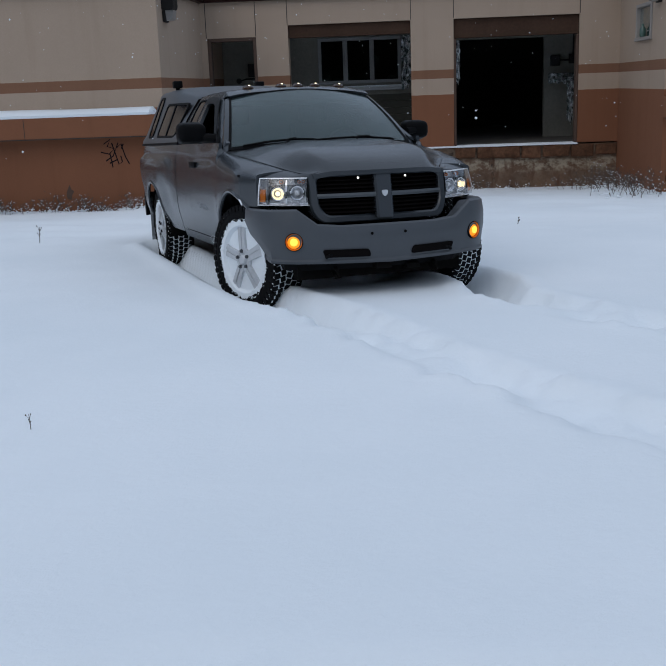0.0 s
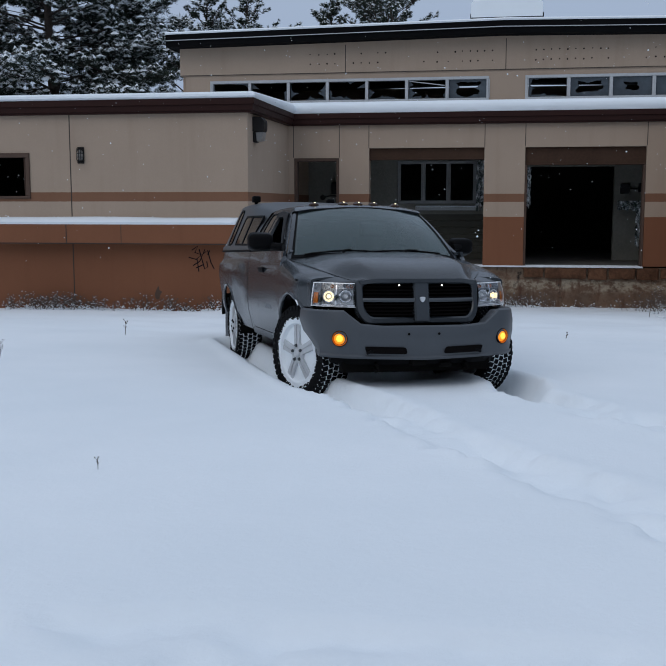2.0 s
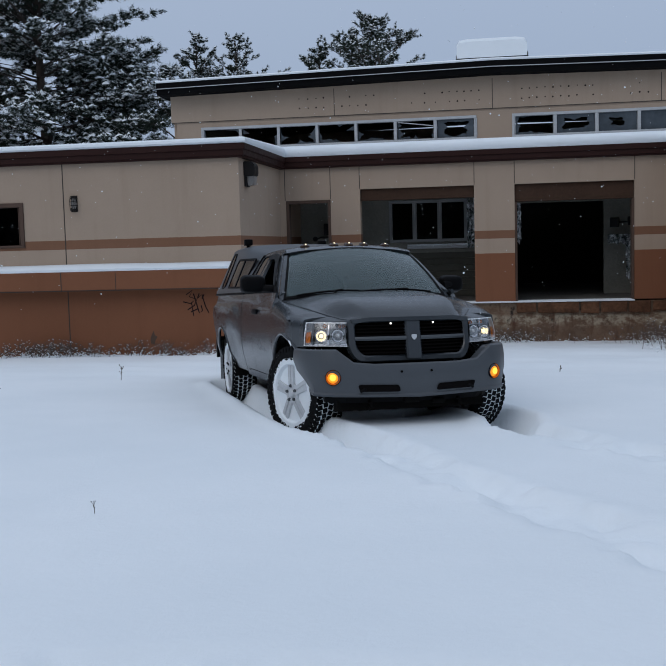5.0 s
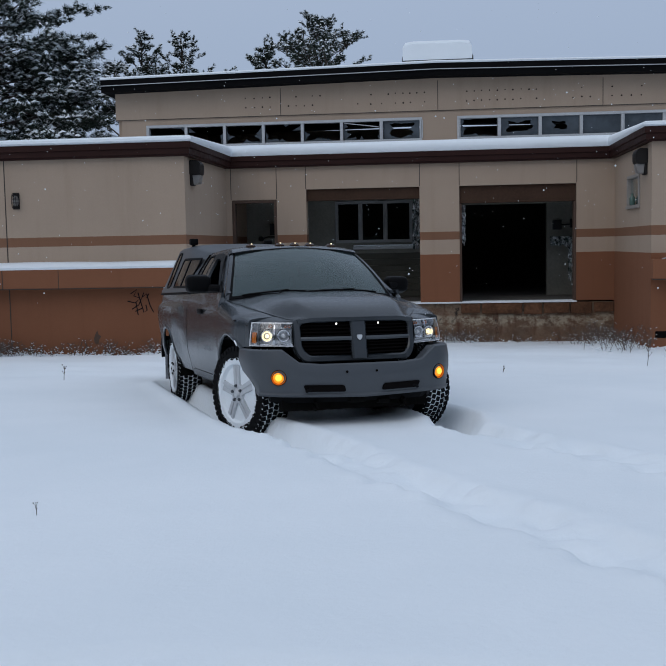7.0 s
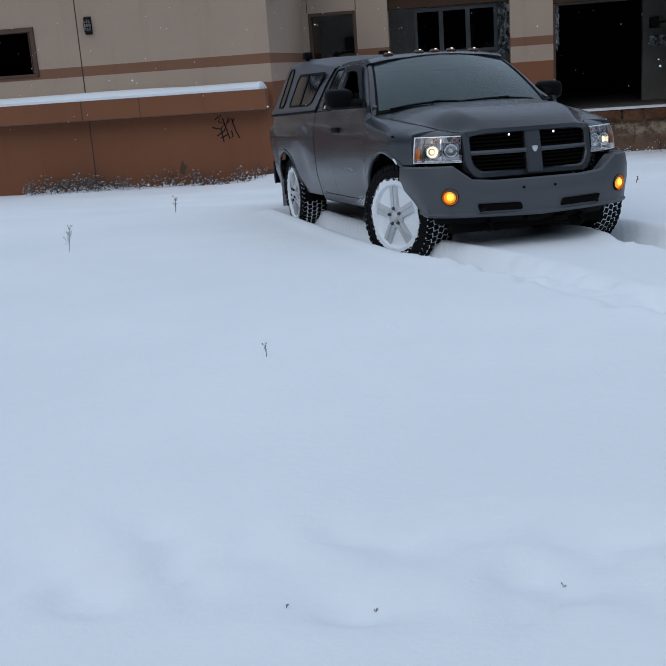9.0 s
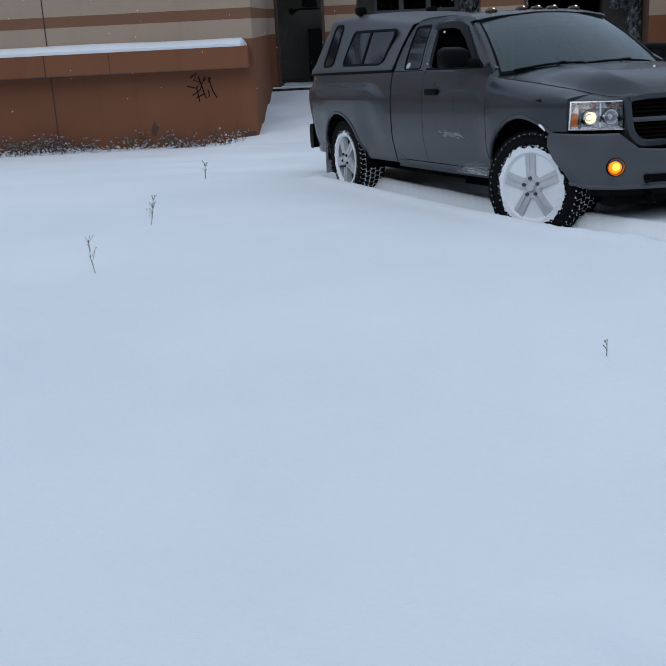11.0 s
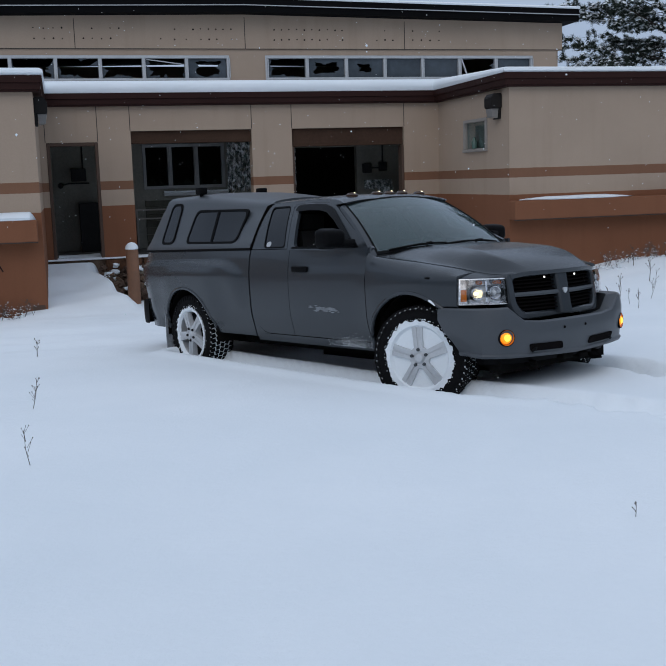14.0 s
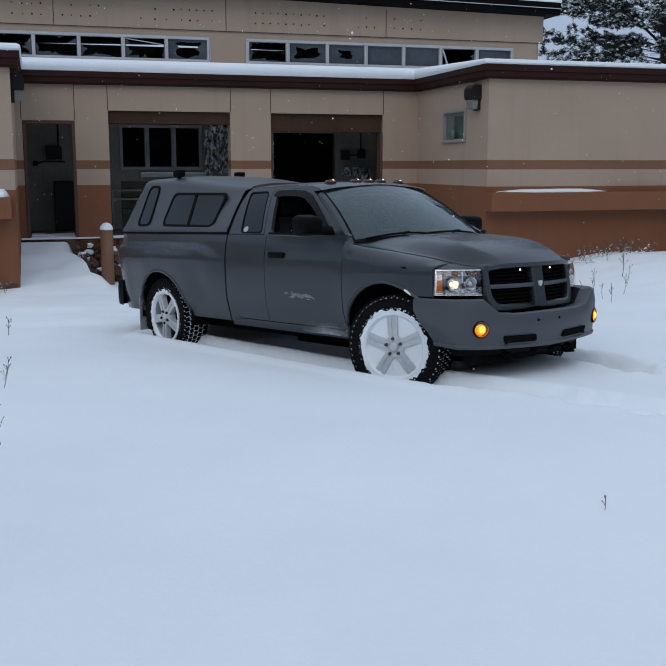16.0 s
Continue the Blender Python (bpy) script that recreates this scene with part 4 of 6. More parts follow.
def columns(a0, a1, step=0.07):
    """Stations along the side, close together where an arch is steep."""
    out = set(np.round(np.linspace(a0, a1, max(2, int((a1 - a0) / step) + 1)), 4))
    for m, r in WELL:
        out |= {round(m + r * math.cos(t), 4) for t in np.linspace(0, math.pi, 33) if a0 < m + r * math.cos(t) < a1}
    return sorted(out)


def shell(bm, rows, thick=0.025, drop=0.0):
    """A sheet of points given thickness inwards (towards y = 0)."""
    def pull(p):
        return (p[0], p[1] - math.copysign(min(thick, abs(p[1])), p[1]), p[2] - drop)
    n = len(rows[0])
    outer = [[bm.verts.new(p) for p in r] for r in rows]
    inner = [[bm.verts.new(pull(p)) for p in r] for r in rows]
    for i in range(len(rows) - 1):
        for j in range(n - 1):
            bm.faces.new((outer[i][j], outer[i + 1][j], outer[i + 1][j + 1], outer[i][j + 1]))
            bm.faces.new((inner[i][j], inner[i][j + 1], inner[i + 1][j + 1], inner[i + 1][j]))
        for j in (0, n - 1):
            bm.faces.new((outer[i][j], inner[i][j], inner[i + 1][j], outer[i + 1][j]))
    for i in (0, len(rows) - 1):
        for j in range(n - 1):
            bm.faces.new((outer[i][j], outer[i][j + 1], inner[i][j + 1], inner[i][j]))
    return bm


def side_panel(bm, side, a0, a1, low=arch, top=lambda a: HI, n=13, lean=None):
    rows = []
    for a in columns(a0, a1):
        c0, c1 = low(a), top(a)
        rows.append([(a + (lean(c) if lean else 0), side * skin(a, c), c) for c in np.linspace(c0, c1, n)])
    return shell(bm, rows)


def slab(bm, side, pts, b_of, thick=0.035, out=0.0):
    """A flat piece in the side's leaning plane, from an outline of (a, c)."""
    return loft(bm, [[(a, side * (b_of(c) + d), c) for a, c in pts] for d in (out, out - thick)])


def rounded(pts, r, n=5):
    """Round the corners of a closed outline."""
    out = []
    for i, p in enumerate(pts):
        p, q, s = Vector(p), Vector(pts[i - 1]), Vector(pts[(i + 1) % len(pts)])
        d0, d1 = (q - p), (s - p)
        k = min(r, d0.length * 0.45, d1.length * 0.45)
        a, b = p + d0.normalized() * k, p + d1.normalized() * k
        out += [tuple(a * (1 - t) ** 2 + p * 2 * t * (1 - t) + b * t * t) for t in np.linspace(0, 1, n)]
    return out


def inset(pts, d):
    cx, cy = sum(p[0] for p in pts) / len(pts), sum(p[1] for p in pts) / len(pts)
    w, h = max(p[0] for p in pts) - min(p[0] for p in pts), max(p[1] for p in pts) - min(p[1] for p in pts)
    return [(cx + (x - cx) * (1 - 2 * d / w), cy + (y - cy) * (1 - 2 * d / h)) for x, y in pts]


def inside(p, pts):
    hit = False
    for (x0, y0), (x1, y1) in zip(pts, pts[1:] + pts[:1]):
        if (y0 > p[1]) != (y1 > p[1]) and p[0] < x0 + (p[1] - y0) * (x1 - x0) / (y1 - y0):
            hit = not hit
    return hit


def sheet(bm, outline, holes, put, thick=0.03, grid=0.05):
    """A panel with holes, laid on a curved surface by put(u, v, depth) and given thickness."""
    loops = [list(outline)] + [list(h) for h in holes]
    pts, edges = [], []
    for lp in loops:
        fine = []
        for p, q in zip(lp, lp[1:] + lp[:1]):
            k = max(1, int(math.hypot(q[0] - p[0], q[1] - p[1]) / grid))
            fine += [(p[0] + (q[0] - p[0]) * t / k, p[1] + (q[1] - p[1]) * t / k) for t in range(k)]
        b = len(pts)
        pts += fine
        edges += [(b + i, b + (i + 1) % len(fine)) for i in range(len(fine))]
    ok = lambda p: inside(p, loops[0]) and not any(inside(p, h) for h in loops[1:])
    us, vs = [p[0] for p in outline], [p[1] for p in outline]
    pts += [(u, v) for u in np.arange(min(us), max(us), grid) for v in np.arange(min(vs), max(vs), grid) if ok((u, v))]
    co, _, tris = delaunay_2d_cdt([Vector(p) for p in pts], edges, [], 0, 1e-5)[:3]
    tris = [t for t in tris if ok((sum(co[i].x for i in t) / len(t), sum(co[i].y for i in t) / len(t)))]
    front = [bm.verts.new(put(p.x, p.y, 0.0)) for p in co]
    back = [bm.verts.new(put(p.x, p.y, -thick)) for p in co]
    count = collections.Counter(tuple(sorted(e)) for t in tris for e in zip(t, t[1:] + t[:1]))
    for t in tris:
        bm.faces.new([front[i] for i in t])
        bm.faces.new([back[i] for i in reversed(t)])
        for i, j in zip(t, t[1:] + t[:1]):
            if count[tuple(sorted((i, j)))] == 1:
                bm.faces.new((front[j], front[i], back[i], back[j]))
    bmesh.ops.delete(bm, geom=[v for v in bm.verts if not v.link_faces], context="VERTS")
    return bm


def on_cab(side, out=0.0):
    """Lay a piece on the bowed, forward-tapering side of the cab."""
    return lambda a, c, d: (a, side * (cab_b(c) + out + d - 0.058 * float(smooth01(2.12, 2.84, a))), c)


def on_topper(side, out=0.0):
    return lambda a, c, d: (a, side * (top_b(c) - top_in(a, c) + out + d), c)


cab_b = lambda c: 0.822 - (c - HI) * 0.62 + 0.024 * math.sin(math.pi * min(1.0, max(0.0, (c - HI) / 0.5)))   # bowed side of the cab
top_b = lambda c: 0.825 - (c - 0.845) * 0.42   # side of the topper
top_in = lambda a, c: 0.062 * float(smooth01(0.2, 1.165, a)) * max(0.0, min(1.0, (c - 0.845) / 0.4))   # drawn in towards the cab

# hood's cut line and crown
hood_b = lambda a: table(a, [(2.81, 0.81), (2.86, 0.79), (3.0, 0.775), (3.3, 0.735), (3.6, 0.65), (3.8, 0.57), (3.93, 0.505), (4.05, 0.47)])
hood_c = lambda a: table(a, [(2.81, 0.80), (2.86, 0.762), (3.0, 0.745), (3.3, 0.712), (3.6, 0.665), (3.8, 0.628), (3.93, 0.605), (4.05, 0.603)])
hood_m = lambda a: table(a, [(2.86, 0.81), (3.0, 0.812), (3.3, 0.80), (3.6, 0.765), (3.8, 0.722), (3.93, 0.68), (4.0, 0.65), (4.05, 0.618)])

def hood_at(x):
    """Where along the hood its drawn-back edge lies at x."""
    a = x
    for _ in range(14):
        a = x + 0.10 * (hood_b(a) / 0.5) ** 2 * float(smooth01(3.55, 4.05, a))
    return a


for side in (-1, 1):
    # bed side
    ob = part("bed_side", side_panel(bmesh.new(), side, -0.86, 1.165, n=40), M_BODY, truck, "", 40)
    part("bed_rail", loft(bmesh.new(), [[(a, side * (skin(a, HI) - 0.0), HI), (a, side * (skin(a, HI) + 0.004), HI + 0.016), (a, side * 0.74, HI + 0.018), (a, side * 0.74, HI - 0.03)] for a in np.linspace(-0.85, 1.165, 24)]), M_PLAST, ob)
    # cab: rear corner, access door, front door
    def hem(a):
        """Lower edge of the access door, round at its rear corner."""
        return 0.085 if a > 1.40 else 0.085 + 0.217 - math.sqrt(max(0.0, 0.217**2 - (1.40 - a) ** 2))

    part("cab_corner", side_panel(bmesh.new(), side, 1.186, 1.40, top=lambda a: hem(a) - 0.007, n=5), M_BODY, truck, "", 40)
    bm = bmesh.new()
    shell(bm, [[(a, side * skin(a, c), c) for c in np.linspace(hem(a), HI, 14)] for a in [1.186 + 0.214 * (1 - math.cos(t)) for t in np.linspace(0.05, math.pi / 2, 12)] + [1.48, 1.56, 1.65, 1.775]])
    part("access_door", bm, M_BODY, truck, "", 40)
    door = part("front_door", side_panel(bmesh.new(), side, 1.781, 2.812, lambda a: 0.085, n=20), M_BODY, truck, "", 40)
    bm = bmesh.new()
    box(bm, 1.84, 2.06, min(side * 0.845, side * 0.872), max(side * 0.845, side * 0.872), 0.635, 0.685, 0.012, 2)
    part("handle", bm, M_PLAST, door, "black door handle", 40)
    bm = bmesh.new()
    rg = random.Random(31)
    for k in range(46):
        a = rg.triangular(2.04, 2.48, 2.36)
        c, w, h = 0.330 + rg.gauss(0, 0.010) + 0.02 * (2.3 - a), rg.uniform(0.015, 0.06), rg.uniform(0.003, 0.008)
        shell(bm, [[(a + w * u, side * (skin(a + w * u, c + h * v) + 0.0015), c + h * v * (1 - abs(u))) for v in (-1, 0, 1)] for u in (-0.9, 0, 0.9)], 0.001)
    part("scuff", bm, M_SCUFF, door, "pale scrape mark on the door")
    part("rocker", side_panel(bmesh.new(), side, 1.20, 2.87, lambda a: 0.012, lambda a: 0.078, 5), M_UNDER if side > 0 else M_BODY, truck, "", 40)
    # fender with its shoulder up to the hood's cut
    rows = []
    for a in columns(2.821, 3.735):
        c0 = max(arch(a), LO) if a < 3.60 else max(arch(a), 0.395)
        cs = 0.60
        low = [(a, side * skin(a, c), c) for c in np.linspace(min(c0, cs - 0.02), cs, 10)]
        bs, hb, hc = skin(a, cs), hood_b(hood_at(a)) + 0.006, hood_c(hood_at(a)) - 0.002
        low += [(a, side * (bs + (hb - bs) * (1 - math.cos(t)) ** 0.9), cs + (hc - cs) * math.sin(t) ** 0.9) for t in np.linspace(0.2, math.pi / 2, 8)]
        rows.append(low)
    fend = part("front_fender", shell(bmesh.new(), rows, 0.02, 0.012), M_BODY, truck, "", 40)
    rows = []
    for a in np.linspace(3.738, 3.94, 9):
        u = (a - 3.738) / 0.187
        b0, hb, hc = 0.775 + (0.478 - 0.775) * u, hood_b(hood_at(a)) + 0.006, hood_c(hood_at(a)) - 0.002
        b0 = max(b0, hb + 0.006)
        rows.append([(a, side * (b0 + (hb - b0) * t), 0.588 + (hc - 0.588) * math.sin(t * math.pi / 2)) for t in np.linspace(0, 1, 8)])
    part("lamp_brow", shell(bmesh.new(), rows, 0.002, 0.010), M_BODY, fend, "", 40)
    part("lamp_mount", boxes((3.68, 3.85, min(side * 0.44, side * 0.565), max(side * 0.44, side * 0.565), 0.40, 0.596), bevel=0.01), M_BODY, fend)
    bm = bmesh.new()
    box(bm, 3.40, 3.53, min(side * 0.852, side * 0.868), max(side * 0.852, side * 0.868), 0.592, 0.607, 0.004)
    part("fender_badge", bm, M_PLAST, fend, "plain dark badge bar")
    # rolled lips of the arches
    for m, r in WELL:
        pts = [(m + (r - 0.004) * math.cos(t), side * (skin(m + r * math.cos(t), max(0.06, r * math.sin(t))) - 0.006), (r - 0.004) * math.sin(t)) for t in np.linspace(0.12 if m < 1 else 0.62, math.pi - 0.1, 30)]
        part("arch_lip", tube(bmesh.new(), pts, 0.017, 8), M_BODY, truck, "", True)
        bm = bmesh.new()
        n = 24
        loft(bm, [[(m + q * math.cos(t), side * b, q * math.sin(t)) for b in (0.825 if m < 1 else 0.76, 0.40)] for q in (r + 0.012,) for t in np.linspace(-0.1 if m < 1 else 0.85, math.pi + 0.05, n)], False, False)
        loft(bm, [[(m + q * math.cos(t), side * 0.42, q * math.sin(t)) for t in np.linspace(-0.1 if m < 1 else 0.7, math.pi + 0.05, n)] for q in (0.12, r + 0.012)], False, False)
        ob = part("wheel_well", bm, M_UNDER, truck, "dark inner wheel arch")
        so = ob.modifiers.new("thickness", "SOLIDIFY")
        so.thickness = 0.008
    # greenhouse: fixed rear quarter with its roof rail, then the door's window frame
    q = rounded([(1.375, 0.842), (1.695, 0.842), (1.545, 1.208), (1.262, 1.208)], 0.045, 6)
    door_edge = [(1.728, 0.836), (1.685, 0.96), (1.63, 1.11), (1.598, 1.19), (1.625, 1.216), (1.70, 1.222), (1.95, 1.219), (2.09, 1.208), (2.18, 1.186)]
    rail = [(2.275, 1.196), (2.22, 1.218), (2.12, 1.234), (1.9, 1.246), (1.5, 1.244), (1.26, 1.238), (1.215, 1.205), (1.192, 1.12), (1.186, 1.0), (1.186, 0.836)]
    part("cab_quarter", sheet(bmesh.new(), door_edge + rail, [q], on_cab(side), 0.03, 0.045), M_BODY, truck, "", 40)
    glass_hole = rounded([(1.822, 0.846), (1.762, 1.0), (1.69, 1.172), (1.86, 1.184), (2.03, 1.178), (2.15, 1.14), (2.27, 1.06), (2.40, 0.955), (2.50, 0.846)], 0.05, 5)
    frame_line = [(a + 0.007, c - 0.002) for a, c in door_edge] + [(2.25, 1.15), (2.45, 1.025), (2.65, 0.90), (2.80, 0.826), (2.80, 0.80), (1.74, 0.826)]
    part("door_frame", sheet(bmesh.new(), frame_line, [glass_hole], on_cab(side), 0.03, 0.045), M_BODY, door, "", 40)
    part("belt_seal", sheet(bmesh.new(), [(1.80, 0.836), (2.52, 0.832), (2.52, 0.848), (1.80, 0.850)], [], on_cab(side, 0.006), 0.01), M_PLAST, door)
    part("quarter_window", sheet(bmesh.new(), q, [], on_cab(side, -0.005), 0.008), M_TINT, truck, "tinted quarter glass", True)
    part("window_seal", sheet(bmesh.new(), q, [inset(q, 0.012)], on_cab(side, 0.003), 0.008), M_PLAST, truck)
    if side < 0:
        d = [(1.43 + 0.034 * math.cos(t), 0.876 + 0.026 * math.sin(t)) for t in np.linspace(0, 2 * math.pi, 17)[:-1]]
        part("decal", slab(bmesh.new(), side, d, cab_b, 0.002, -0.003), M_WHITE, truck, "small round pale window decal")
    over = [(1.668, 1.165), (1.68, 1.20), (1.73, 1.212), (1.95, 1.208), (2.08, 1.197), (2.18, 1.17), (2.30, 1.092), (2.44, 0.985), (2.53, 0.905)]
    under = [(2.49, 0.90), (2.385, 0.982), (2.26, 1.068), (2.14, 1.128), (2.03, 1.150), (1.86, 1.158), (1.715, 1.152)]
    part("window_visor", sheet(bmesh.new(), over + under, [], on_cab(side, 0.024), 0.008, 0.03), M_VISOR, door, "dark smoked rain visor", True)
    part("mirror_sail", sheet(bmesh.new(), rounded([(2.43, 0.95), (2.46, 0.835), (2.64, 0.832), (2.60, 0.87)], 0.02), [], on_cab(side, 0.008), 0.03), M_PLAST, door)
    if side > 0:
        part("door_glass", sheet(bmesh.new(), glass_hole, [], on_cab(side, -0.012), 0.006), M_TINT, door, "tinted side glass", True)
    # mirror
    bm = bmesh.new()
    y0, y1 = sorted((side * (0.865 if side < 0 else 0.80), side * (1.085 if side < 0 else 1.01)))
    lower = 0.0 if side < 0 else 0.035
    box(bm, 2.45, 2.62, y0, y1, 0.83 - lower, 0.995 - lower, 0.05, 4)
    for vtx in bm.verts:
        if vtx.co.x > 2.56:
            vtx.co.z = 0.91 + (vtx.co.z - 0.91) * 0.86
    mir = part("door_mirror", bm, M_PLAST, truck, "black door mirror", 50)
    part("mirror_arm", tube(bmesh.new(), [(2.62, side * 0.80, 0.87), (2.60, side * 0.87, 0.875), (2.55, side * 0.92, 0.88)], 0.032, 10), M_PLAST, mir, "", True)
    part("mirror_glass", boxes((2.444, 2.452, y0 + 0.025, y1 - 0.025, 0.855 - lower, 0.97 - lower), bevel=0.002), M_TINT, mir)
    # topper windows
    for pts in ([(-0.52, 0.905), (-0.26, 0.905), (-0.285, 1.315), (-0.50, 1.32)], [(-0.02, 0.905), (0.90, 0.893), (0.925, 1.21), (0.03, 1.235)]):
        pts = rounded(pts, 0.075, 7)
        w = part("topper_window", sheet(bmesh.new(), inset(pts, 0.02), [], on_topper(side, 0.006), 0.01), M_TINT, truck, "tinted sliding topper window")
        part("window_frame", sheet(bmesh.new(), pts, [inset(pts, 0.022)], on_topper(side, 0.012), 0.02), M_PLAST, w)
        if pts[0][0] > -0.2 or len(pts) and max(p[0] for p in pts) > 0.5:
            part("window_bar", sheet(bmesh.new(), [(0.45, 0.91), (0.485, 0.91), (0.46, 1.215), (0.425, 1.215)], [], on_topper(side, 0.013), 0.02), M_PLAST, w)
    # work lamp on the topper, mud flap, tail lamp
    la, lb = (-0.08, -0.545) if side < 0 else (-0.38, 0.40)
    bm = bmesh.new()
    box(bm, la - 0.05, la + 0.05, lb - 0.045, lb + 0.045, 1.395, 1.465, 0.012, 2)
    tube(bm, [(la, lb, 1.35), (la, lb, 1.40)], 0.02, 8)
    part("roof_lamp", bm, M_PLAST, truck, "small black work lamp on the topper", 40)
    part("mud_flap", boxes((-0.46, -0.445, min(side * 0.60, side * 0.85), max(side * 0.60, side * 0.855), -0.30, 0.30), bevel=0.003), M_DUSTED, truck)
    bm = bmesh.new()
    loft(bm, [[(-0.865, side * 0.66, c), (-0.868, side * 0.76, c), (-0.845, side * 0.80, c), (-0.80, side * 0.822, c), (-0.80, side * 0.78, c), (-0.84, side * 0.66, c)] for c in (0.42, 0.74)])
    part("tail_lamp", bm, M_RED, truck, "red tail lamp", 40)

# bed floor, tailgate and rear bumper, cab floor and firewall
part("bed_floor", boxes((-0.82, 1.15, -0.72, 0.72, 0.2, 0.25), (1.12, 1.15, -0.76, 0.76, 0.25, 0.82)), M_UNDER, truck)
bm = bmesh.new()
box(bm, -0.875, -0.83, -0.70, 0.70, 0.17, 0.83, 0.015, 2)
gate = part("tailgate", bm, M_BODY, truck, "", 40)
part("handle", boxes((-0.885, -0.87, -0.09, 0.09, 0.66, 0.74), bevel=0.006), M_PLAST, gate)
bm = bmesh.new()
loft(bm, [[(x + o, y, c) for o, c in ((0.0, 0.075), (-0.035, 0.08), (-0.05, 0.15), (-0.05, 0.26), (-0.035, 0.325), (0.0, 0.33))] for x, y in ((-0.82, -0.835), (-0.90, -0.825), (-0.955, -0.78), (-0.98, -0.6), (-0.99, 0), (-0.98, 0.6), (-0.955, 0.78), (-0.90, 0.825), (-0.82, 0.835))])
part("rear_bumper", bm, M_PLAST, truck, "black rear bumper", 40)
part("chassis", boxes((-0.8, 3.9, -0.50, -0.40, -0.08, 0.06), (-0.8, 3.9, 0.40, 0.50, -0.08, 0.06), (1.2, 2.9, -0.77, 0.77, 0.0, 0.06), (3.85, 3.95, -0.6, 0.6, -0.10, 0.0), (1.5, 2.2, -0.3, 0.3, -0.16, 0.0), (2.85, 2.9, -0.76, 0.76, 0.0, 0.76), (3.0, 3.9, -0.38, 0.38, 0.0, 0.5)), M_UNDER, truck, "frame and running gear painted near-black for shade")
for a in (0.0, 3.305):
    bm = tube(bmesh.new(), [(a, -0.66, 0), (a, 0.66, 0)], 0.045, 12)
    lathe(bm, [(0, -0.13), (0.09, -0.12), (0.13, 0), (0.09, 0.12), (0, 0.13)], 16, "y", (a, 0.1, -0.01))
    part("axle", bm, M_UNDER, truck, "", True)

# cab roof
bm = bmesh.new()
ROOF = [(1.19, 0.0, 0.582), (1.5, 0.006, 0.580), (1.9, 0.007, 0.578), (2.12, -0.004, 0.582), (2.21, -0.020, 0.584), (2.275, -0.042, 0.588)]
loft(bm, [[(a + 0.055 * (1 - (b / w) ** 2) * float(smooth01(1.9, 2.275, a)), b, 1.239 + dz + 0.034 * (1 - abs(b / w) ** 3.4)) for b in np.linspace(-w, w, 33)] + [(a, w - 0.03, 1.2 + dz), (a, -w + 0.03, 1.2 + dz)] for a, dz, w in ROOF])
part("cab_roof", bm, M_BODY, truck, "", 40)
part("headliner", boxes((1.22, 2.2, -0.54, 0.54, 1.16, 1.17)), M_SEAT, truck)
part("cab_back", boxes((1.20, 1.23, -0.76, 0.76, 0.05, 0.86)), M_UNDER, truck)
part("rear_window", loft(bmesh.new(), [[(1.2, b, c) for b, c in ((-0.70, 0.86), (0.70, 0.86), (0.52, 1.2), (-0.52, 1.2))], [(1.215, b, c) for b, c in ((-0.70, 0.86), (0.70, 0.86), (0.52, 1.2), (-0.52, 1.2))]]), M_TINT, truck, "dark rear window")

# windscreen with its black border and wipers
def screen(u, v, push=0.0):
    """u across from -1 to 1, v up from 0 to 1."""
    s = 1 - u * u
    low, high = Vector((2.845 + 0.13 * s, u * 0.748 - 0.016, 0.768 + 0.03 * s)), Vector((2.262 + 0.06 * s, u * 0.592, 1.178 + 0.062 * s))
    p = low.lerp(high, v)
    p += Vector((0.022, 0, 0.03)) * (4 * v * (1 - v)) * 0.7 + Vector((0.57, 0, 0.82)) * push
    return p


def screen_patch(us, vs, push, thick):
    bm = bmesh.new()
    top = [[bm.verts.new(screen(u, v, push)) for u in us] for v in vs]
    bot = [[bm.verts.new(screen(u, v, push - thick)) for u in us] for v in vs]
    for i in range(len(vs) - 1):
        for j in range(len(us) - 1):
            bm.faces.new((top[i][j], top[i][j + 1], top[i + 1][j + 1], top[i + 1][j]))
            bm.faces.new((bot[i][j], bot[i + 1][j], bot[i + 1][j + 1], bot[i][j + 1]))
    for i in range(len(vs) - 1):
        for j in (0, -1):
            bm.faces.new((top[i][j], top[i + 1][j], bot[i + 1][j], bot[i][j]))
    for j in range(len(us) - 1):
        for i in (0, -1):
            bm.faces.new((top[i][j], bot[i][j], bot[i][j + 1], top[i][j + 1]))
    return bm


glass = part("windscreen", screen_patch(np.linspace(-0.97, 0.97, 25), np.linspace(0.02, 0.98, 13), 0.0, 0.005), M_SCREEN, truck, "slightly teal windscreen reflecting the sky", True)
for us, vs in ((np.linspace(-1, 1, 25), (0.0, 0.045)), (np.linspace(-1, 1, 25), (0.98, 1.0)), ((-1.0, -0.972), np.linspace(0, 1, 13)), ((0.972, 1.0), np.linspace(0, 1, 13))):
    part("border", screen_patch(us, vs, 0.004, 0.003), M_PLAST, glass)
for side in (-1, 1):
    rows = [[screen(side * u, v, p) for u, p in ((1.0, 0.006), (1.05, 0.0), (1.062, -0.03), (1.02, -0.05))] for v in np.linspace(-0.03, 1.0, 9)]
    part("front_pillar", loft(bmesh.new(), rows), M_BODY, truck, "", 50)
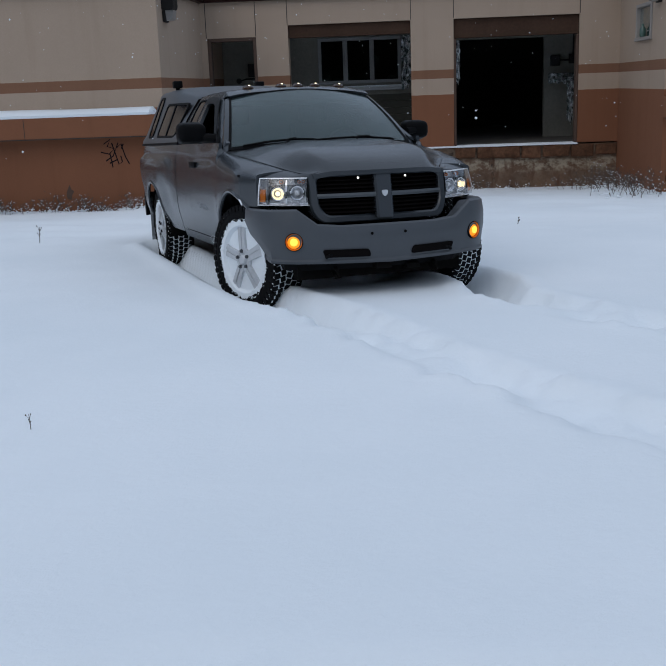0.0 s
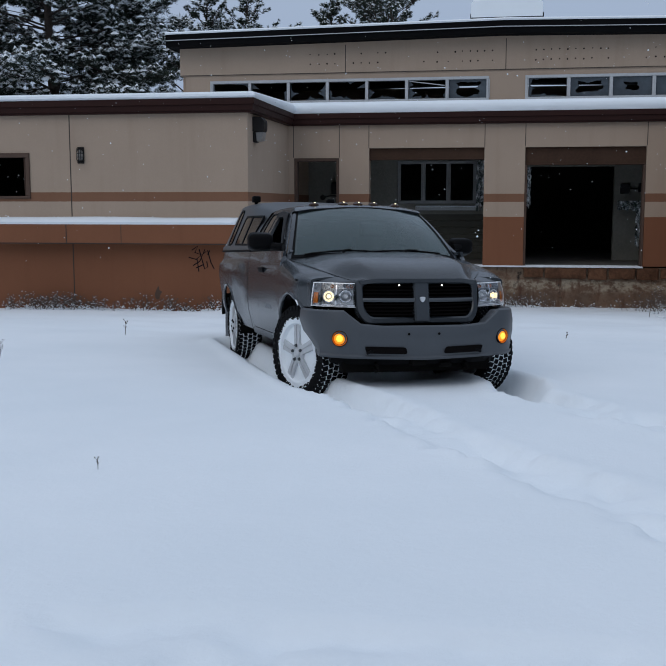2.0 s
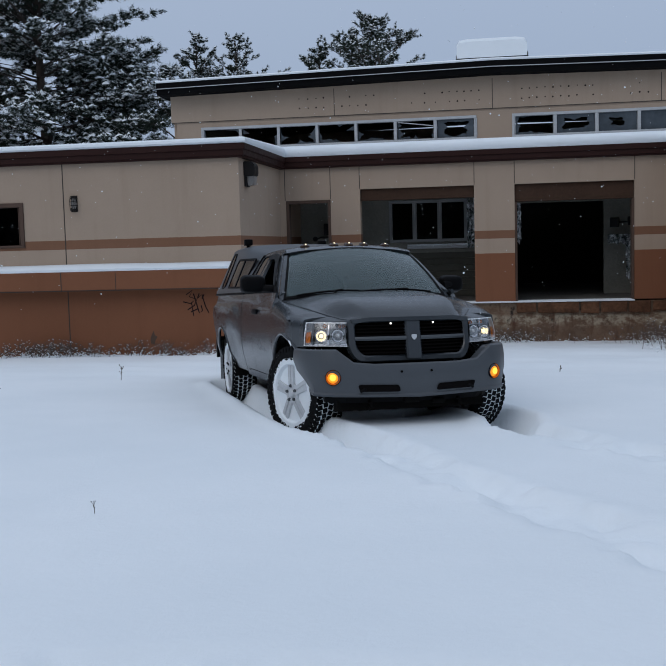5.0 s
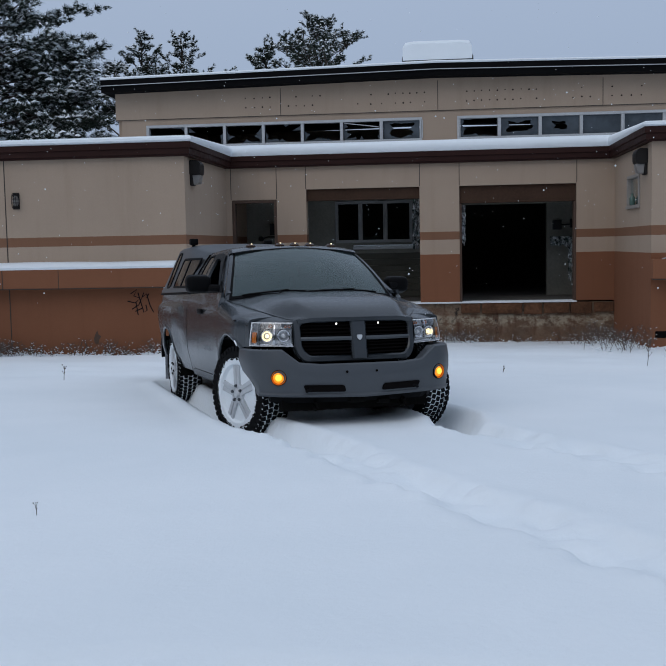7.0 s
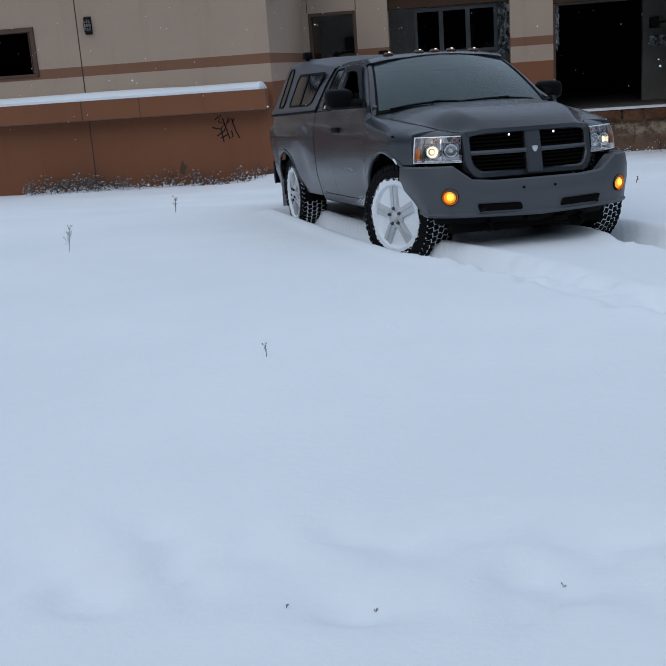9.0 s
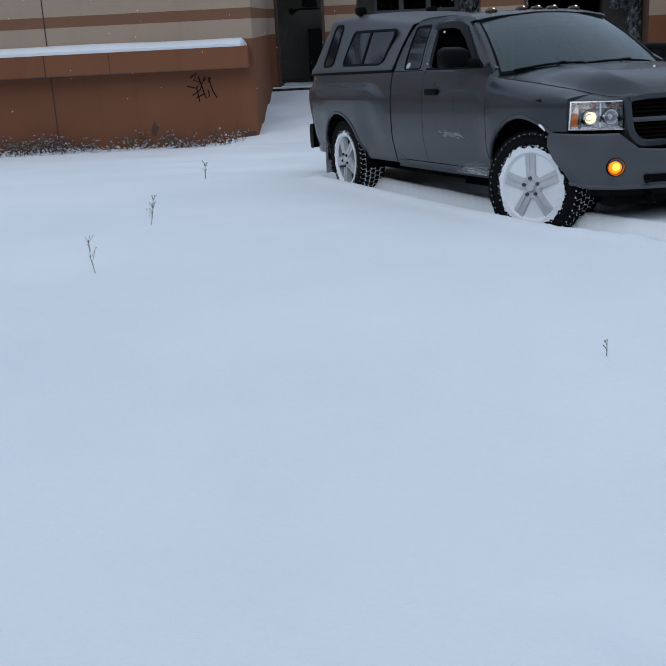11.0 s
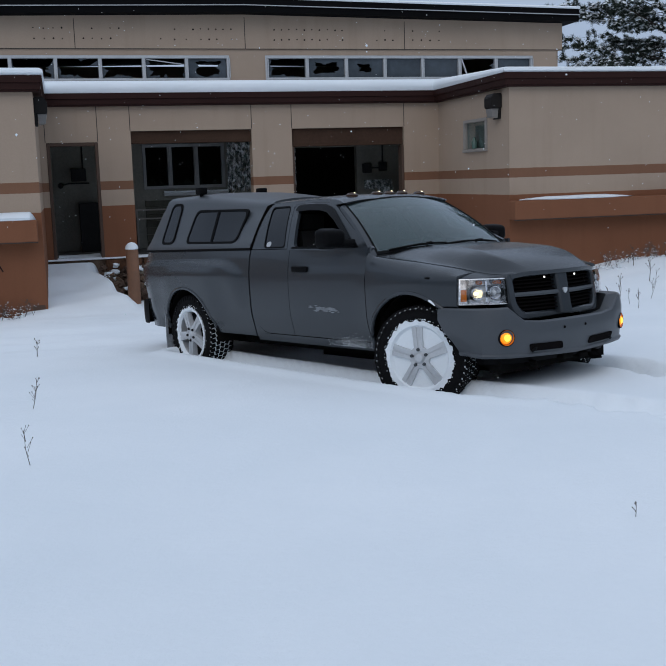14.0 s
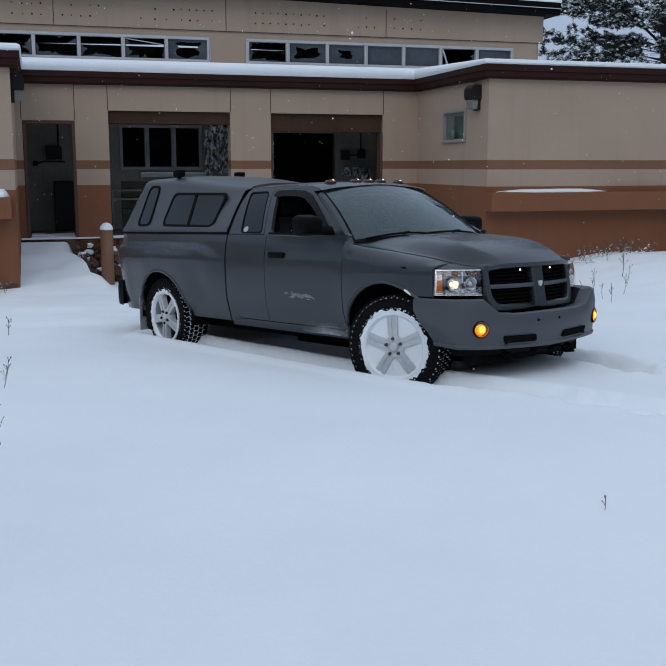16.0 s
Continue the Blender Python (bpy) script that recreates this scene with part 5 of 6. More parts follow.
part("cowl", loft(bmesh.new(), [[(2.80 + 0.13 * (1 - u * u), u * 0.78, 0.735 + 0.03 * (1 - u * u)), (2.86 + 0.13 * (1 - u * u), u * 0.78, 0.765 + 0.03 * (1 - u * u)), (2.93 + 0.12 * (1 - u * u), u * 0.78, 0.745 + 0.04 * (1 - u * u)), (2.93 + 0.12 * (1 - u * u), u * 0.78, 0.70)] for u in np.linspace(-1, 1, 17)]), M_PLAST, truck, "black cowl panel", 40)
for u0, u1, pivot in ((-0.86, -0.12, -0.45), (-0.14, 0.80, 0.30)):
    bm = tube(bmesh.new(), [screen(u, 0.025 + 0.03 * math.sin(max(0, (u - u0) / (u1 - u0)) * 2.6), 0.016) for u in np.linspace(u0, u1, 12)], 0.009, 6)
    tube(bm, [screen(pivot, -0.03, 0.02), screen(pivot + 0.04, 0.03, 0.034), screen((u0 + u1) / 2 + 0.16, 0.055, 0.026)], 0.011, 6)
    part("wiper", bm, M_PLAST, truck, "black wiper", True)

# cabin
seat = part("dashboard", loft(bmesh.new(), [[(2.5, y, 0.60), (2.42, y, 0.76), (2.5, y, 0.80), (2.85, y, 0.76), (2.85, y, 0.5)] for y in (-0.72, 0.72)]), M_UNDER, truck)
for y in (-0.36, 0.36):
    bm = bmesh.new()
    box(bm, 1.66, 2.12, y - 0.24, y + 0.24, 0.22, 0.40, 0.05, 3)
    loft(bm, [[(1.62 - 0.16 * t, y + s, 0.36 + 0.62 * t) for s in (-0.23 + 0.03 * t, 0.23 - 0.03 * t)] + [(1.76 - 0.16 * t, y + s, 0.36 + 0.62 * t) for s in (0.23 - 0.03 * t, -0.23 + 0.03 * t)] for t in (0, 0.5, 1)])
    st = part("seat", bm, M_SEAT, truck, "grey cloth seat", 40)
    bm = bmesh.new()
    box(bm, 1.43, 1.55, y - 0.12, y + 0.12, 0.99, 1.13, 0.03, 3)
    part("headrest", bm, M_SEAT, st, "", 40)
bm = bmesh.new()
pts = [Vector((2.36 - 0.05 * math.sin(t), 0.36 + 0.18 * math.cos(t), 0.74 + 0.17 * math.sin(t))) for t in np.linspace(0, 2 * math.pi, 25)]
tube(bm, pts, 0.014, 8)
tube(bm, [(2.36, 0.19, 0.74), (2.38, 0.36, 0.72), (2.36, 0.53, 0.74)], 0.018, 6)
part("steering_wheel", bm, M_PLAST, truck, "", True)

# hood
bm = bmesh.new()
rows = []
for a in np.linspace(2.905, 4.05, 26):
    hb, hc, hm = hood_b(a), hood_c(a), hood_m(a)
    row = []
    for u in np.linspace(-1, 1, 65):
        w = abs(u)
        f = 1 - float(smooth01(0.42 + 0.26 * float(smooth01(3.0, 3.9, a)), 1.0, w)) ** 1.3
        edge = 0.40 + 0.16 * float(smooth01(2.9, 4.0, a))
        lift = 0.013 * float(smooth01(edge + 0.045, edge - 0.02, w * hb / 0.8))
        row.append((a + 0.09 * (1 - u * u) * float(smooth01(3.1, 2.9, a)) - 0.10 * (u * hb / 0.5) ** 2 * float(smooth01(3.55, 4.05, a)), u * hb, hc + (hm - hc) * f + lift * float(smooth01(4.05, 3.9, a)) * 0.8))
    rows.append(row)
vs0 = [[bm.verts.new(p) for p in r] for r in rows]
vs1 = [[bm.verts.new((p[0], p[1] * 0.985, p[2] - 0.03)) for p in r] for r in rows]
for i in range(len(rows) - 1):
    for j in range(64):
        bm.faces.new((vs0[i][j], vs0[i][j + 1], vs0[i + 1][j + 1], vs0[i + 1][j]))
        bm.faces.new((vs1[i][j], vs1[i + 1][j], vs1[i + 1][j + 1], vs1[i][j + 1]))
    for j in (0, 64):
        bm.faces.new((vs0[i][j], vs0[i + 1][j], vs1[i + 1][j], vs1[i][j]))
for j in range(64):
    for i in (0, -1):
        bm.faces.new((vs0[i][j], vs1[i][j], vs1[i][j + 1], vs0[i][j + 1]))
part("hood", bm, M_BODY, truck, "grey hood with a raised middle", 40)

# grille: body-coloured shell, cross bars, black slats
def face_x(c):
    return 4.035 + (0.6 - c) * 0.17


outer = rounded([(-0.50, 0.60), (-0.455, 0.618), (0.455, 0.618), (0.50, 0.60), (0.495, 0.36), (0.44, 0.275), (-0.44, 0.275), (-0.495, 0.36)], 0.045, 4)
inner = rounded([(-0.445, 0.565), (-0.40, 0.578), (0.40, 0.578), (0.445, 0.565), (0.44, 0.39), (0.395, 0.325), (-0.395, 0.325), (-0.44, 0.39)], 0.04, 4)
bow = lambda b: -0.10 * (b / 0.5) ** 2
G = lambda pts, d: [(face_x(c) + bow(b) + d, b, c) for b, c in pts]
grille = part("grille_shell", loft(bmesh.new(), [G(outer, -0.10), G(outer, -0.012), G(inset(outer, 0.008), 0.0), G(inset(inner, -0.01), 0.0), G(inner, -0.012), G(inner, -0.07), G(outer, -0.10)], True, False), M_BODY, truck, "grey grille surround", 35)
part("centre_bar", loft(bmesh.new(), [[(face_x(c) + d, b, c) for b, d in ((-0.062, -0.06), (-0.062, -0.012), (-0.05, 0.002), (0.05, 0.002), (0.062, -0.012), (0.062, -0.06))] for c in (0.30, 0.35, 0.45, 0.55, 0.595)]), M_BODY, grille, "", 40)
for s in (-1, 1):
    part("cross_bar", loft(bmesh.new(), [[(face_x(0.455) + bow(b) + d, b, 0.455 + z) for d, z in ((-0.06, -0.012), (-0.008, -0.015), (-0.002, 0.0), (-0.008, 0.015), (-0.06, 0.012))] for b in np.linspace(s * 0.058, s * 0.452, 9)]), M_BAR, grille, "", 40)
    for k in range(9):
        c = 0.345 + k * 0.0265
        if abs(c - 0.455) > 0.012:
            part("slat", loft(bmesh.new(), [[(face_x(c) + bow(b) + d, b, c + z) for d, z in ((-0.07, 0.004), (-0.03, -0.006), (-0.028, 0.0), (-0.07, 0.010))] for b in np.linspace(s * 0.055, s * 0.45, 7)]), M_HOLE, grille)
    bm = bmesh.new()
    lathe(bm, [(0, 0.006), (0.005, 0.005), (0.0075, 0), (0, 0)], 10, "x", (face_x(0.572) + bow(0.17) - 0.012, s * 0.172, 0.568))
    part("marker_led", bm, M_LED, grille, "small lit white lamp", True)
part("grille_back", loft(bmesh.new(), [[(face_x(c) + bow(b) - 0.085, b, c) for c in (0.29, 0.60)] + [(face_x(c) + bow(b) - 0.095, b, c) for c in (0.60, 0.29)] for b in np.linspace(-0.48, 0.48, 9)]), M_UNDER, grille)
bm = prism(bmesh.new(), rounded([(-0.022, 0.480), (0.022, 0.480), (0.019, 0.455), (0.0, 0.435), (-0.019, 0.455)], 0.01), face_x(0.455), face_x(0.455) + 0.012, "x")
part("badge", bm, M_RIM, grille, "plain silver shield")

# head lamps
for s in (-1, 1):
    il, ol, ou, iu = (Vector((3.945, s * 0.495, 0.395)), Vector((3.765, s * 0.805, 0.405)), Vector((3.745, s * 0.778, 0.588)), Vector((3.928, s * 0.492, 0.582)))

    def lamp_at(u, v, d=0.0):
        p = il.lerp(ol, u).lerp(iu.lerp(ou, u), v)
        return p + Vector((0.86, s * 0.5, 0.0)) * (0.03 * (1 - (2 * u - 1) ** 2) + 0.012 * (1 - (2 * v - 1) ** 2) + d)

    def lamp_patch(us, vs, d0, d1):
        bm = bmesh.new()
        f = [[bm.verts.new(lamp_at(u, v, d0)) for u in us] for v in vs]
        b = [[bm.verts.new(lamp_at(u, v, d1)) for u in us] for v in vs]
        for i in range(len(vs) - 1):
            for j in range(len(us) - 1):
                bm.faces.new((f[i][j], f[i][j + 1], f[i + 1][j + 1], f[i + 1][j]))
                bm.faces.new((b[i][j], b[i + 1][j], b[i + 1][j + 1], b[i][j + 1]))
        for i in range(len(vs) - 1):
            for j in (0, -1):
                bm.faces.new((f[i][j], f[i + 1][j], b[i + 1][j], b[i][j]))
        for j in range(len(us) - 1):
            for i in (0, -1):
                bm.faces.new((f[i][j], b[i][j], b[i][j + 1], f[i][j + 1]))
        return bm

    g = np.linspace(0, 1, 9)
    lamp = part("head_lamp", lamp_patch(g, g, -0.07, -0.085), M_REFL, truck, "clear headlamp with chrome reflectors", True)
    part("lens", lamp_patch(g, g, 0.0, -0.004), M_CLEAR, lamp, "clear lens", True)
    part("lamp_rim", lamp_patch((0.0, 0.02), g, 0.002, -0.08), M_PLAST, lamp)
    part("lamp_rim", lamp_patch(g, (0.0, 0.035), 0.002, -0.08), M_REFL, lamp)
    part("lamp_rim", lamp_patch((0.975, 1.0), g, 0.001, -0.085), M_REFL, lamp)
    part("lamp_rim", lamp_patch(g, (0.965, 1.0), 0.002, -0.08), M_REFL, lamp)
    part("side_reflector", lamp_patch((0.85, 0.96), (0.12, 0.58), -0.012, -0.03), M_AMBER, lamp, "amber side reflector")
    part("bezel", lamp_patch((0.42, 0.45), np.linspace(0.04, 0.96, 5), -0.02, -0.07), M_CHROME, lamp)
    part("bezel", lamp_patch(np.linspace(0.04, 0.80, 6), (0.715, 0.745), -0.025, -0.07), M_BAR, lamp)
    part("bezel", lamp_patch((0.79, 0.82), np.linspace(0.04, 0.96, 5), -0.012, -0.07), M_BAR, lamp)
    part("bezel", lamp_patch(np.linspace(0.04, 0.96, 6), (0.035, 0.10), -0.03, -0.07), M_CHROME, lamp)
    turn = Vector((0.97, s * 0.24, 0)).to_track_quat("Z", "Y").to_matrix().to_4x4()
    for u, v, r, lit in ((0.62, 0.42, 0.052, True), (0.24, 0.45, 0.052, False), (0.55, 0.84, 0.016, False), (0.20, 0.84, 0.012, False), (0.12, 0.84, 0.012, False)):
        bm = bmesh.new()
        lathe(bm, [(r * 0.45, -0.02), (r * 0.62, -0.005), (r * 0.72, 0.0), (r * 0.78, 0.012), (r * 0.9, 0.014), (r, 0.006), (r * 1.05, -0.03)], 24, "z")
        bmesh.ops.transform(bm, matrix=Matrix.Translation(lamp_at(u, v, -0.045)) @ turn, verts=bm.verts)
        part("reflector_ring", bm, M_CHROME if r > 0.02 else M_AMBER, lamp, "", True)
        bm = bmesh.new()
        lathe(bm, [(0, 0.012), (r * 0.22, 0.008), (r * (0.30 if lit else 0.42), -0.008), (r * (0.30 if lit else 0.42), -0.02), (0, -0.02)], 20, "z")
        bmesh.ops.transform(bm, matrix=Matrix.Translation(lamp_at(u, v, -0.045)) @ turn, verts=bm.verts)
        part("projector", bm, M_HALO if lit else M_REFL, lamp, "lit bulb" if lit else "", True)

# front bumper
BLINE = [(3.585, 0.845), (3.72, 0.848), (3.84, 0.83), (3.95, 0.785), (4.03, 0.71), (4.075, 0.63), (4.11, 0.50), (4.135, 0.34), (4.15, 0.17), (4.155, 0.0)]
line = [(a, -b) for a, b in BLINE] + [(a, b) for a, b in BLINE[-2::-1]]


def bumper_top(b):
    return 0.268 + 0.117 * float(smooth01(0.47, 0.60, abs(b)))


rings = []
for i, (a, b) in enumerate(line):
    a0, b0 = line[max(0, i - 1)]
    a1, b1 = line[min(len(line) - 1, i + 1)]
    n = Vector((b1 - b0, -(a1 - a0))).normalized()
    tc, bc = bumper_top(b), 0.005 + 0.03 * abs(b)
    prof = [(-0.10, tc - 0.01), (-0.015, tc), (0.0, tc - 0.012), (0.012, tc * 0.75 + bc * 0.25), (0.012, tc * 0.5 + bc * 0.5), (0.0, tc * 0.28 + bc * 0.72), (-0.008, bc + 0.030), (0.004, bc + 0.016), (-0.004, bc), (-0.10, bc)]
    tuck = lambda c: 0.105 * float(smooth01(3.98, 3.72, a)) * float(smooth01(0.30, 0.0, c))
    fore = lambda c: 0.11 * float(smooth01(3.84, 3.585, a)) * float(smooth01(0.36, 0.02, c))
    rings.append([(a + n.x * o + fore(c), b + n.y * o - math.copysign(tuck(c), b), c) for o, c in prof])
bumper = part("front_bumper", loft(bmesh.new(), rings), M_BUMP, truck, "painted grey front bumper", 35)


def bumper_at(b):
    a = table(abs(b), [(q, p) for p, q in reversed(BLINE)])
    return a


for s in (-1, 1):
    # air slots, fog lamps, tow hooks
    slot = rounded([(s * 0.145, 0.052), (s * 0.455, 0.060), (s * 0.475, 0.112), (s * 0.16, 0.104)], 0.02, 5)
    slot = [(b0 + (b1 - b0) * t, c0 + (c1 - c0) * t) for (b0, c0), (b1, c1) in zip(slot, slot[1:] + slot[:1]) for t in ((0.0, 0.17, 0.33, 0.5, 0.67, 0.83) if abs(b1 - b0) > 0.1 else (0.0,))]
    # Near-black plates stand for the shade inside the open slots.
    part("air_slot", loft(bmesh.new(), [[(bumper_at(b) + d + 0.2 * (c - 0.08), b, c) for b, c in slot] for d in (0.010, -0.05)]), M_HOLE, bumper, "near-black plate for the shade in an air slot")
    turn = Vector((0.93, s * 0.36, 0)).to_track_quat("Z", "Y").to_matrix().to_4x4()
    mid = Matrix.Translation((bumper_at(0.645) - 0.012, s * 0.648, 0.172)) @ turn
    bm = lathe(bmesh.new(), [(0.054, 0.020), (0.057, 0.027), (0.060, 0.024), (0.062, 0.0)], 28, "z")
    bmesh.ops.transform(bm, matrix=mid, verts=bm.verts)
    fog = part("fog_lamp", bm, M_PLAST, bumper, "amber fog lamp", True)
    bm = lathe(bmesh.new(), [(0.0, 0.004), (0.03, 0.006), (0.046, 0.010), (0.055, 0.026)], 28, "z")
    bmesh.ops.transform(bm, matrix=mid, verts=bm.verts)
    part("bowl", bm, M_AMBER, fog, "amber lamp bowl", True)
    bm = lathe(bmesh.new(), [(0, 0.034), (0.018, 0.031), (0.034, 0.024), (0.043, 0.014), (0.045, 0.008)], 24, "z")
    bmesh.ops.transform(bm, matrix=mid, verts=bm.verts)
    part("lens", bm, M_AMBERGLOW, fog, "glowing amber lens", True)
    bm = lathe(bmesh.new(), [(0, 0.039), (0.014, 0.037), (0.024, 0.032), (0.026, 0.026)], 20, "z")
    bmesh.ops.transform(bm, matrix=mid, verts=bm.verts)
    part("bulb", bm, M_BULB, fog, "bright yellow bulb glow", True)
    part("tow_hook", tube(bmesh.new(), [(4.06, s * 0.40, 0.075), (4.12, s * 0.40, 0.085), (4.135, s * 0.43, 0.075), (4.12, s * 0.455, 0.06)], 0.012, 6), M_PLAST, bumper)
    for b in (0.075, ):
        bm = lathe(bmesh.new(), [(0, 0.004), (0.010, 0.004), (0.010, 0.0), (0, 0.0)], 8, "x", (4.166, s * 0.12 - 0.02, 0.205))
        part("bolt_hole", bm, M_HOLE, bumper)
part("valance", loft(bmesh.new(), [[(a - 0.07, b * 0.86, 0.012), (a - 0.10, b * 0.84, -0.035), (a - 0.16, b * 0.84, -0.035), (a - 0.16, b * 0.86, 0.012)] for a, b in line[3:-3]]), M_PLAST, bumper, "black lower valance")
part("tow_eye", boxes((4.02, 4.12, -0.10, 0.02, -0.04, 0.012), (4.0, 4.08, 0.14, 0.24, -0.06, -0.02), bevel=0.008), M_UNDER, bumper)

for s in (-1, 1):
    bm = tube(bmesh.new(), [(3.72, s * 0.30, -0.06), (3.45, s * 0.46, -0.09), (3.30, s * 0.62, -0.10)], 0.028, 8)
    tube(bm, [(3.05, s * 0.34, -0.05), (3.28, s * 0.62, -0.10)], 0.026, 8)
    part("control_arm", bm, M_UNDER, truck, "", True)
    part("shock_absorber", tube(bmesh.new(), [(3.36, s * 0.55, -0.08), (3.34, s * 0.52, 0.30)], 0.035, 10), M_UNDER, truck, "", True)
    part("tow_loop", tube(bmesh.new(), [(3.98, s * 0.36, -0.02), (4.08, s * 0.36, -0.035), (4.10, s * 0.36, -0.075), (4.03, s * 0.36, -0.085), (3.98, s * 0.36, -0.05)], 0.014, 8), M_UNDER, bumper, "", True)
part("skid_plate", loft(bmesh.new(), [[(3.95, y, -0.03), (3.72, y, -0.13), (3.2, y, -0.15), (3.2, y, -0.12), (3.72, y, -0.09), (3.95, y, -0.01)] for y in (-0.36, 0.36)]), M_UNDER, truck, "", 30)
part("track_bar", tube(bmesh.new(), [(3.5, -0.55, -0.04), (3.5, 0.5, -0.01)], 0.022, 8), M_UNDER, truck, "", True)

# topper shell
bm = bmesh.new()
rings = []
for k, a in enumerate((-0.80, -0.78, -0.6, -0.2, 0.1, 0.3, 0.5, 0.7, 0.9, 1.05, 1.14, 1.165)):
    ring = []
    end = 0.96 if k == 0 else 1.0
    half = [(0.828, 0.845), (0.826, 0.88)] + [(top_b(c), c) for c in np.linspace(0.93, 1.31, 6)] + [(0.615, 1.345), (0.575, 1.372), (0.51, 1.388), (0.3, 1.404), (0.0, 1.41)]
    for b, c in half + [(-b, c) for b, c in half[-2::-1]]:
        rear = max(0.0, (0.4 - a) / 1.2) * (c - 0.845) * 0.30
        sag = -0.112 * float(smooth01(-0.2, 1.165, a)) * float(smooth01(1.0, 1.4, c))
        b -= math.copysign(min(abs(b), top_in(a, c)), b) if abs(b) > 0.45 else 0.0
        ring.append((a + rear, b * (end if c > 1.3 else 0.995 if end < 1 else 1), c + sag - (0.012 if end < 1 and c > 1.3 else 0)))
    rings.append(ring)
loft(bm, rings)
topper = part("topper_shell", bm, M_TOPPER, truck, "grey fibreglass bed topper", 35)
part("topper_seal", boxes((-0.81, 1.17, -0.832, -0.80, 0.83, 0.852), (-0.81, 1.17, 0.80, 0.832, 0.83, 0.852), bevel=0.004), M_PLAST, topper)

gap = [(cab_b(c) + 0.014, c) for c in (0.84, 0.95, 1.06, 1.17, 1.225)] + [(0.50, 1.255)]
gap += [(-b, c) for b, c in reversed(gap)]
part("gap_plate", loft(bmesh.new(), [[(a, b, c) for b, c in gap] for a in (1.167, 1.176)]), M_HOLE, topper, "near-black plate between topper and cab")

# cab marker lamps
for b in (-0.395, -0.115, 0.03, 0.18, 0.39):
    z = 1.237 + 0.034 * (1 - abs(b / 0.585) ** 3.4)
    bm = lathe(bmesh.new(), [(0.045, -0.02), (0.045, 0.005), (0.03, 0.022), (0, 0.026)], 16, "z", (0, 0, 0))
    for v in bm.verts:
        v.co = Vector((2.13 + v.co.x * 1.35, b + v.co.y, z + v.co.z))
    cl = part("roof_marker", bm, M_MARKER, truck, "dark amber cab marker lamp", True)
    bm = lathe(bmesh.new(), [(0.012, 0.0), (0.010, 0.008), (0, 0.012)], 10, "z", (2.165, b, z + 0.014))
    part("bulb", bm, M_HALO, cl, "lit bulb", True)


# wheels
def wheel(a, side, turn_deg, tag):
    m = Matrix.Translation((a, side * 0.70, 0)) @ Matrix.Rotation(radians(turn_deg), 4, "Z") @ Matrix.Rotation(0 if side < 0 else math.pi, 4, "Z")
    root = new("wheel")
    root.parent = truck
    root.matrix_basis = m
    tyre = part("tyre", lathe(bmesh.new(), [(0.255, -0.10), (0.272, -0.122), (0.322, -0.134), (0.362, -0.125), (0.374, -0.108), (0.376, 0.0), (0.374, 0.108), (0.362, 0.125), (0.322, 0.134), (0.272, 0.122), (0.255, 0.10)], 64, "y"), M_RUBBER, root, "black mud tyre", 60)
    bm = bmesh.new()
    n = 50
    for k in range(n):
        for row, (y, wide) in enumerate(((-0.101, 0.046), (-0.050, 0.043), (0.0, 0.043), (0.050, 0.043), (0.101, 0.046))):
            t = 2 * math.pi * (k + (0.5 if row % 2 else 0.0)) / n
            q = Matrix.Rotation(-t, 4, "Y") @ Matrix.Translation((0.381, y, 0)) @ Matrix.Rotation(radians(14 if row < 2 else -14), 4, "X")
            bmesh.ops.create_cube(bm, size=1.0, matrix=q @ Matrix.Diagonal((0.018, wide - 0.004, 0.0385, 1)))
        for y in (-0.122, 0.122):
            q = Matrix.Rotation(-2 * math.pi * (k + 0.3) / n, 4, "Y") @ Matrix.Translation((0.360 + 0.006 * (k % 2), y * 1.01, 0))
            bmesh.ops.create_cube(bm, size=1.0, matrix=q @ Matrix.Diagonal((0.036, 0.020, 0.031, 1)))
    part("tread", bm, M_RUBBER, tyre, "chunky black tread blocks", kind="stuff")
    part("tread_snow", lathe(bmesh.new(), [(0.366, -0.1245), (0.378, -0.118), (0.385, -0.104), (0.385, 0.104), (0.378, 0.118), (0.366, 0.1245)], 64, "y"), M_SNOW, tyre, "snow packed in the tread", True)
    rim = part("rim", lathe(bmesh.new(), [(0.256, -0.10), (0.268, -0.126), (0.261, -0.133), (0.250, -0.126), (0.238, -0.085), (0.225, 0.06), (0.256, 0.10)], 48, "y"), M_RIM, root, "silver five-spoke alloy rim", 50)
    # snow in the rim, uneven, with gaps on the rear wheel
    bm = bmesh.new()
    rs = np.random.RandomState(tag)
    ring_r = (0.0, 0.06, 0.11, 0.155, 0.195, 0.226, 0.245, 0.262, 0.274, 0.284)
    full = 1.0 if a > 1 else 0.45
    jag = 0.94 + 0.10 * rs.rand(96)
    def packed(r, k, t):
        e = jag[k] if r > 0.26 else 1
        y = -0.108 - 0.005 * rs.rand() + (0.06 * (1 - full) if r < 0.2 else 0)
        y += -0.024 if 0.24 < r < 0.285 else (-0.012 if r >= 0.285 else 0)
        return (r * e * math.cos(t), y, r * e * math.sin(t))

    grid = [[packed(r, k, t) for k, t in enumerate(np.linspace(0, 2 * math.pi, 97)[:-1])] for r in ring_r[1:]]
    if full < 1:
        grid = grid[4:-1]
    loft(bm, grid, True, False)
    if full == 1:
        bm.faces.new([v for v in list(bm.verts)[:96]])
    else:
        part("brake_drum", lathe(bmesh.new(), [(0, -0.045), (0.15, -0.045), (0.16, -0.03), (0.245, -0.02)], 32, "y"), M_BOX, rim)
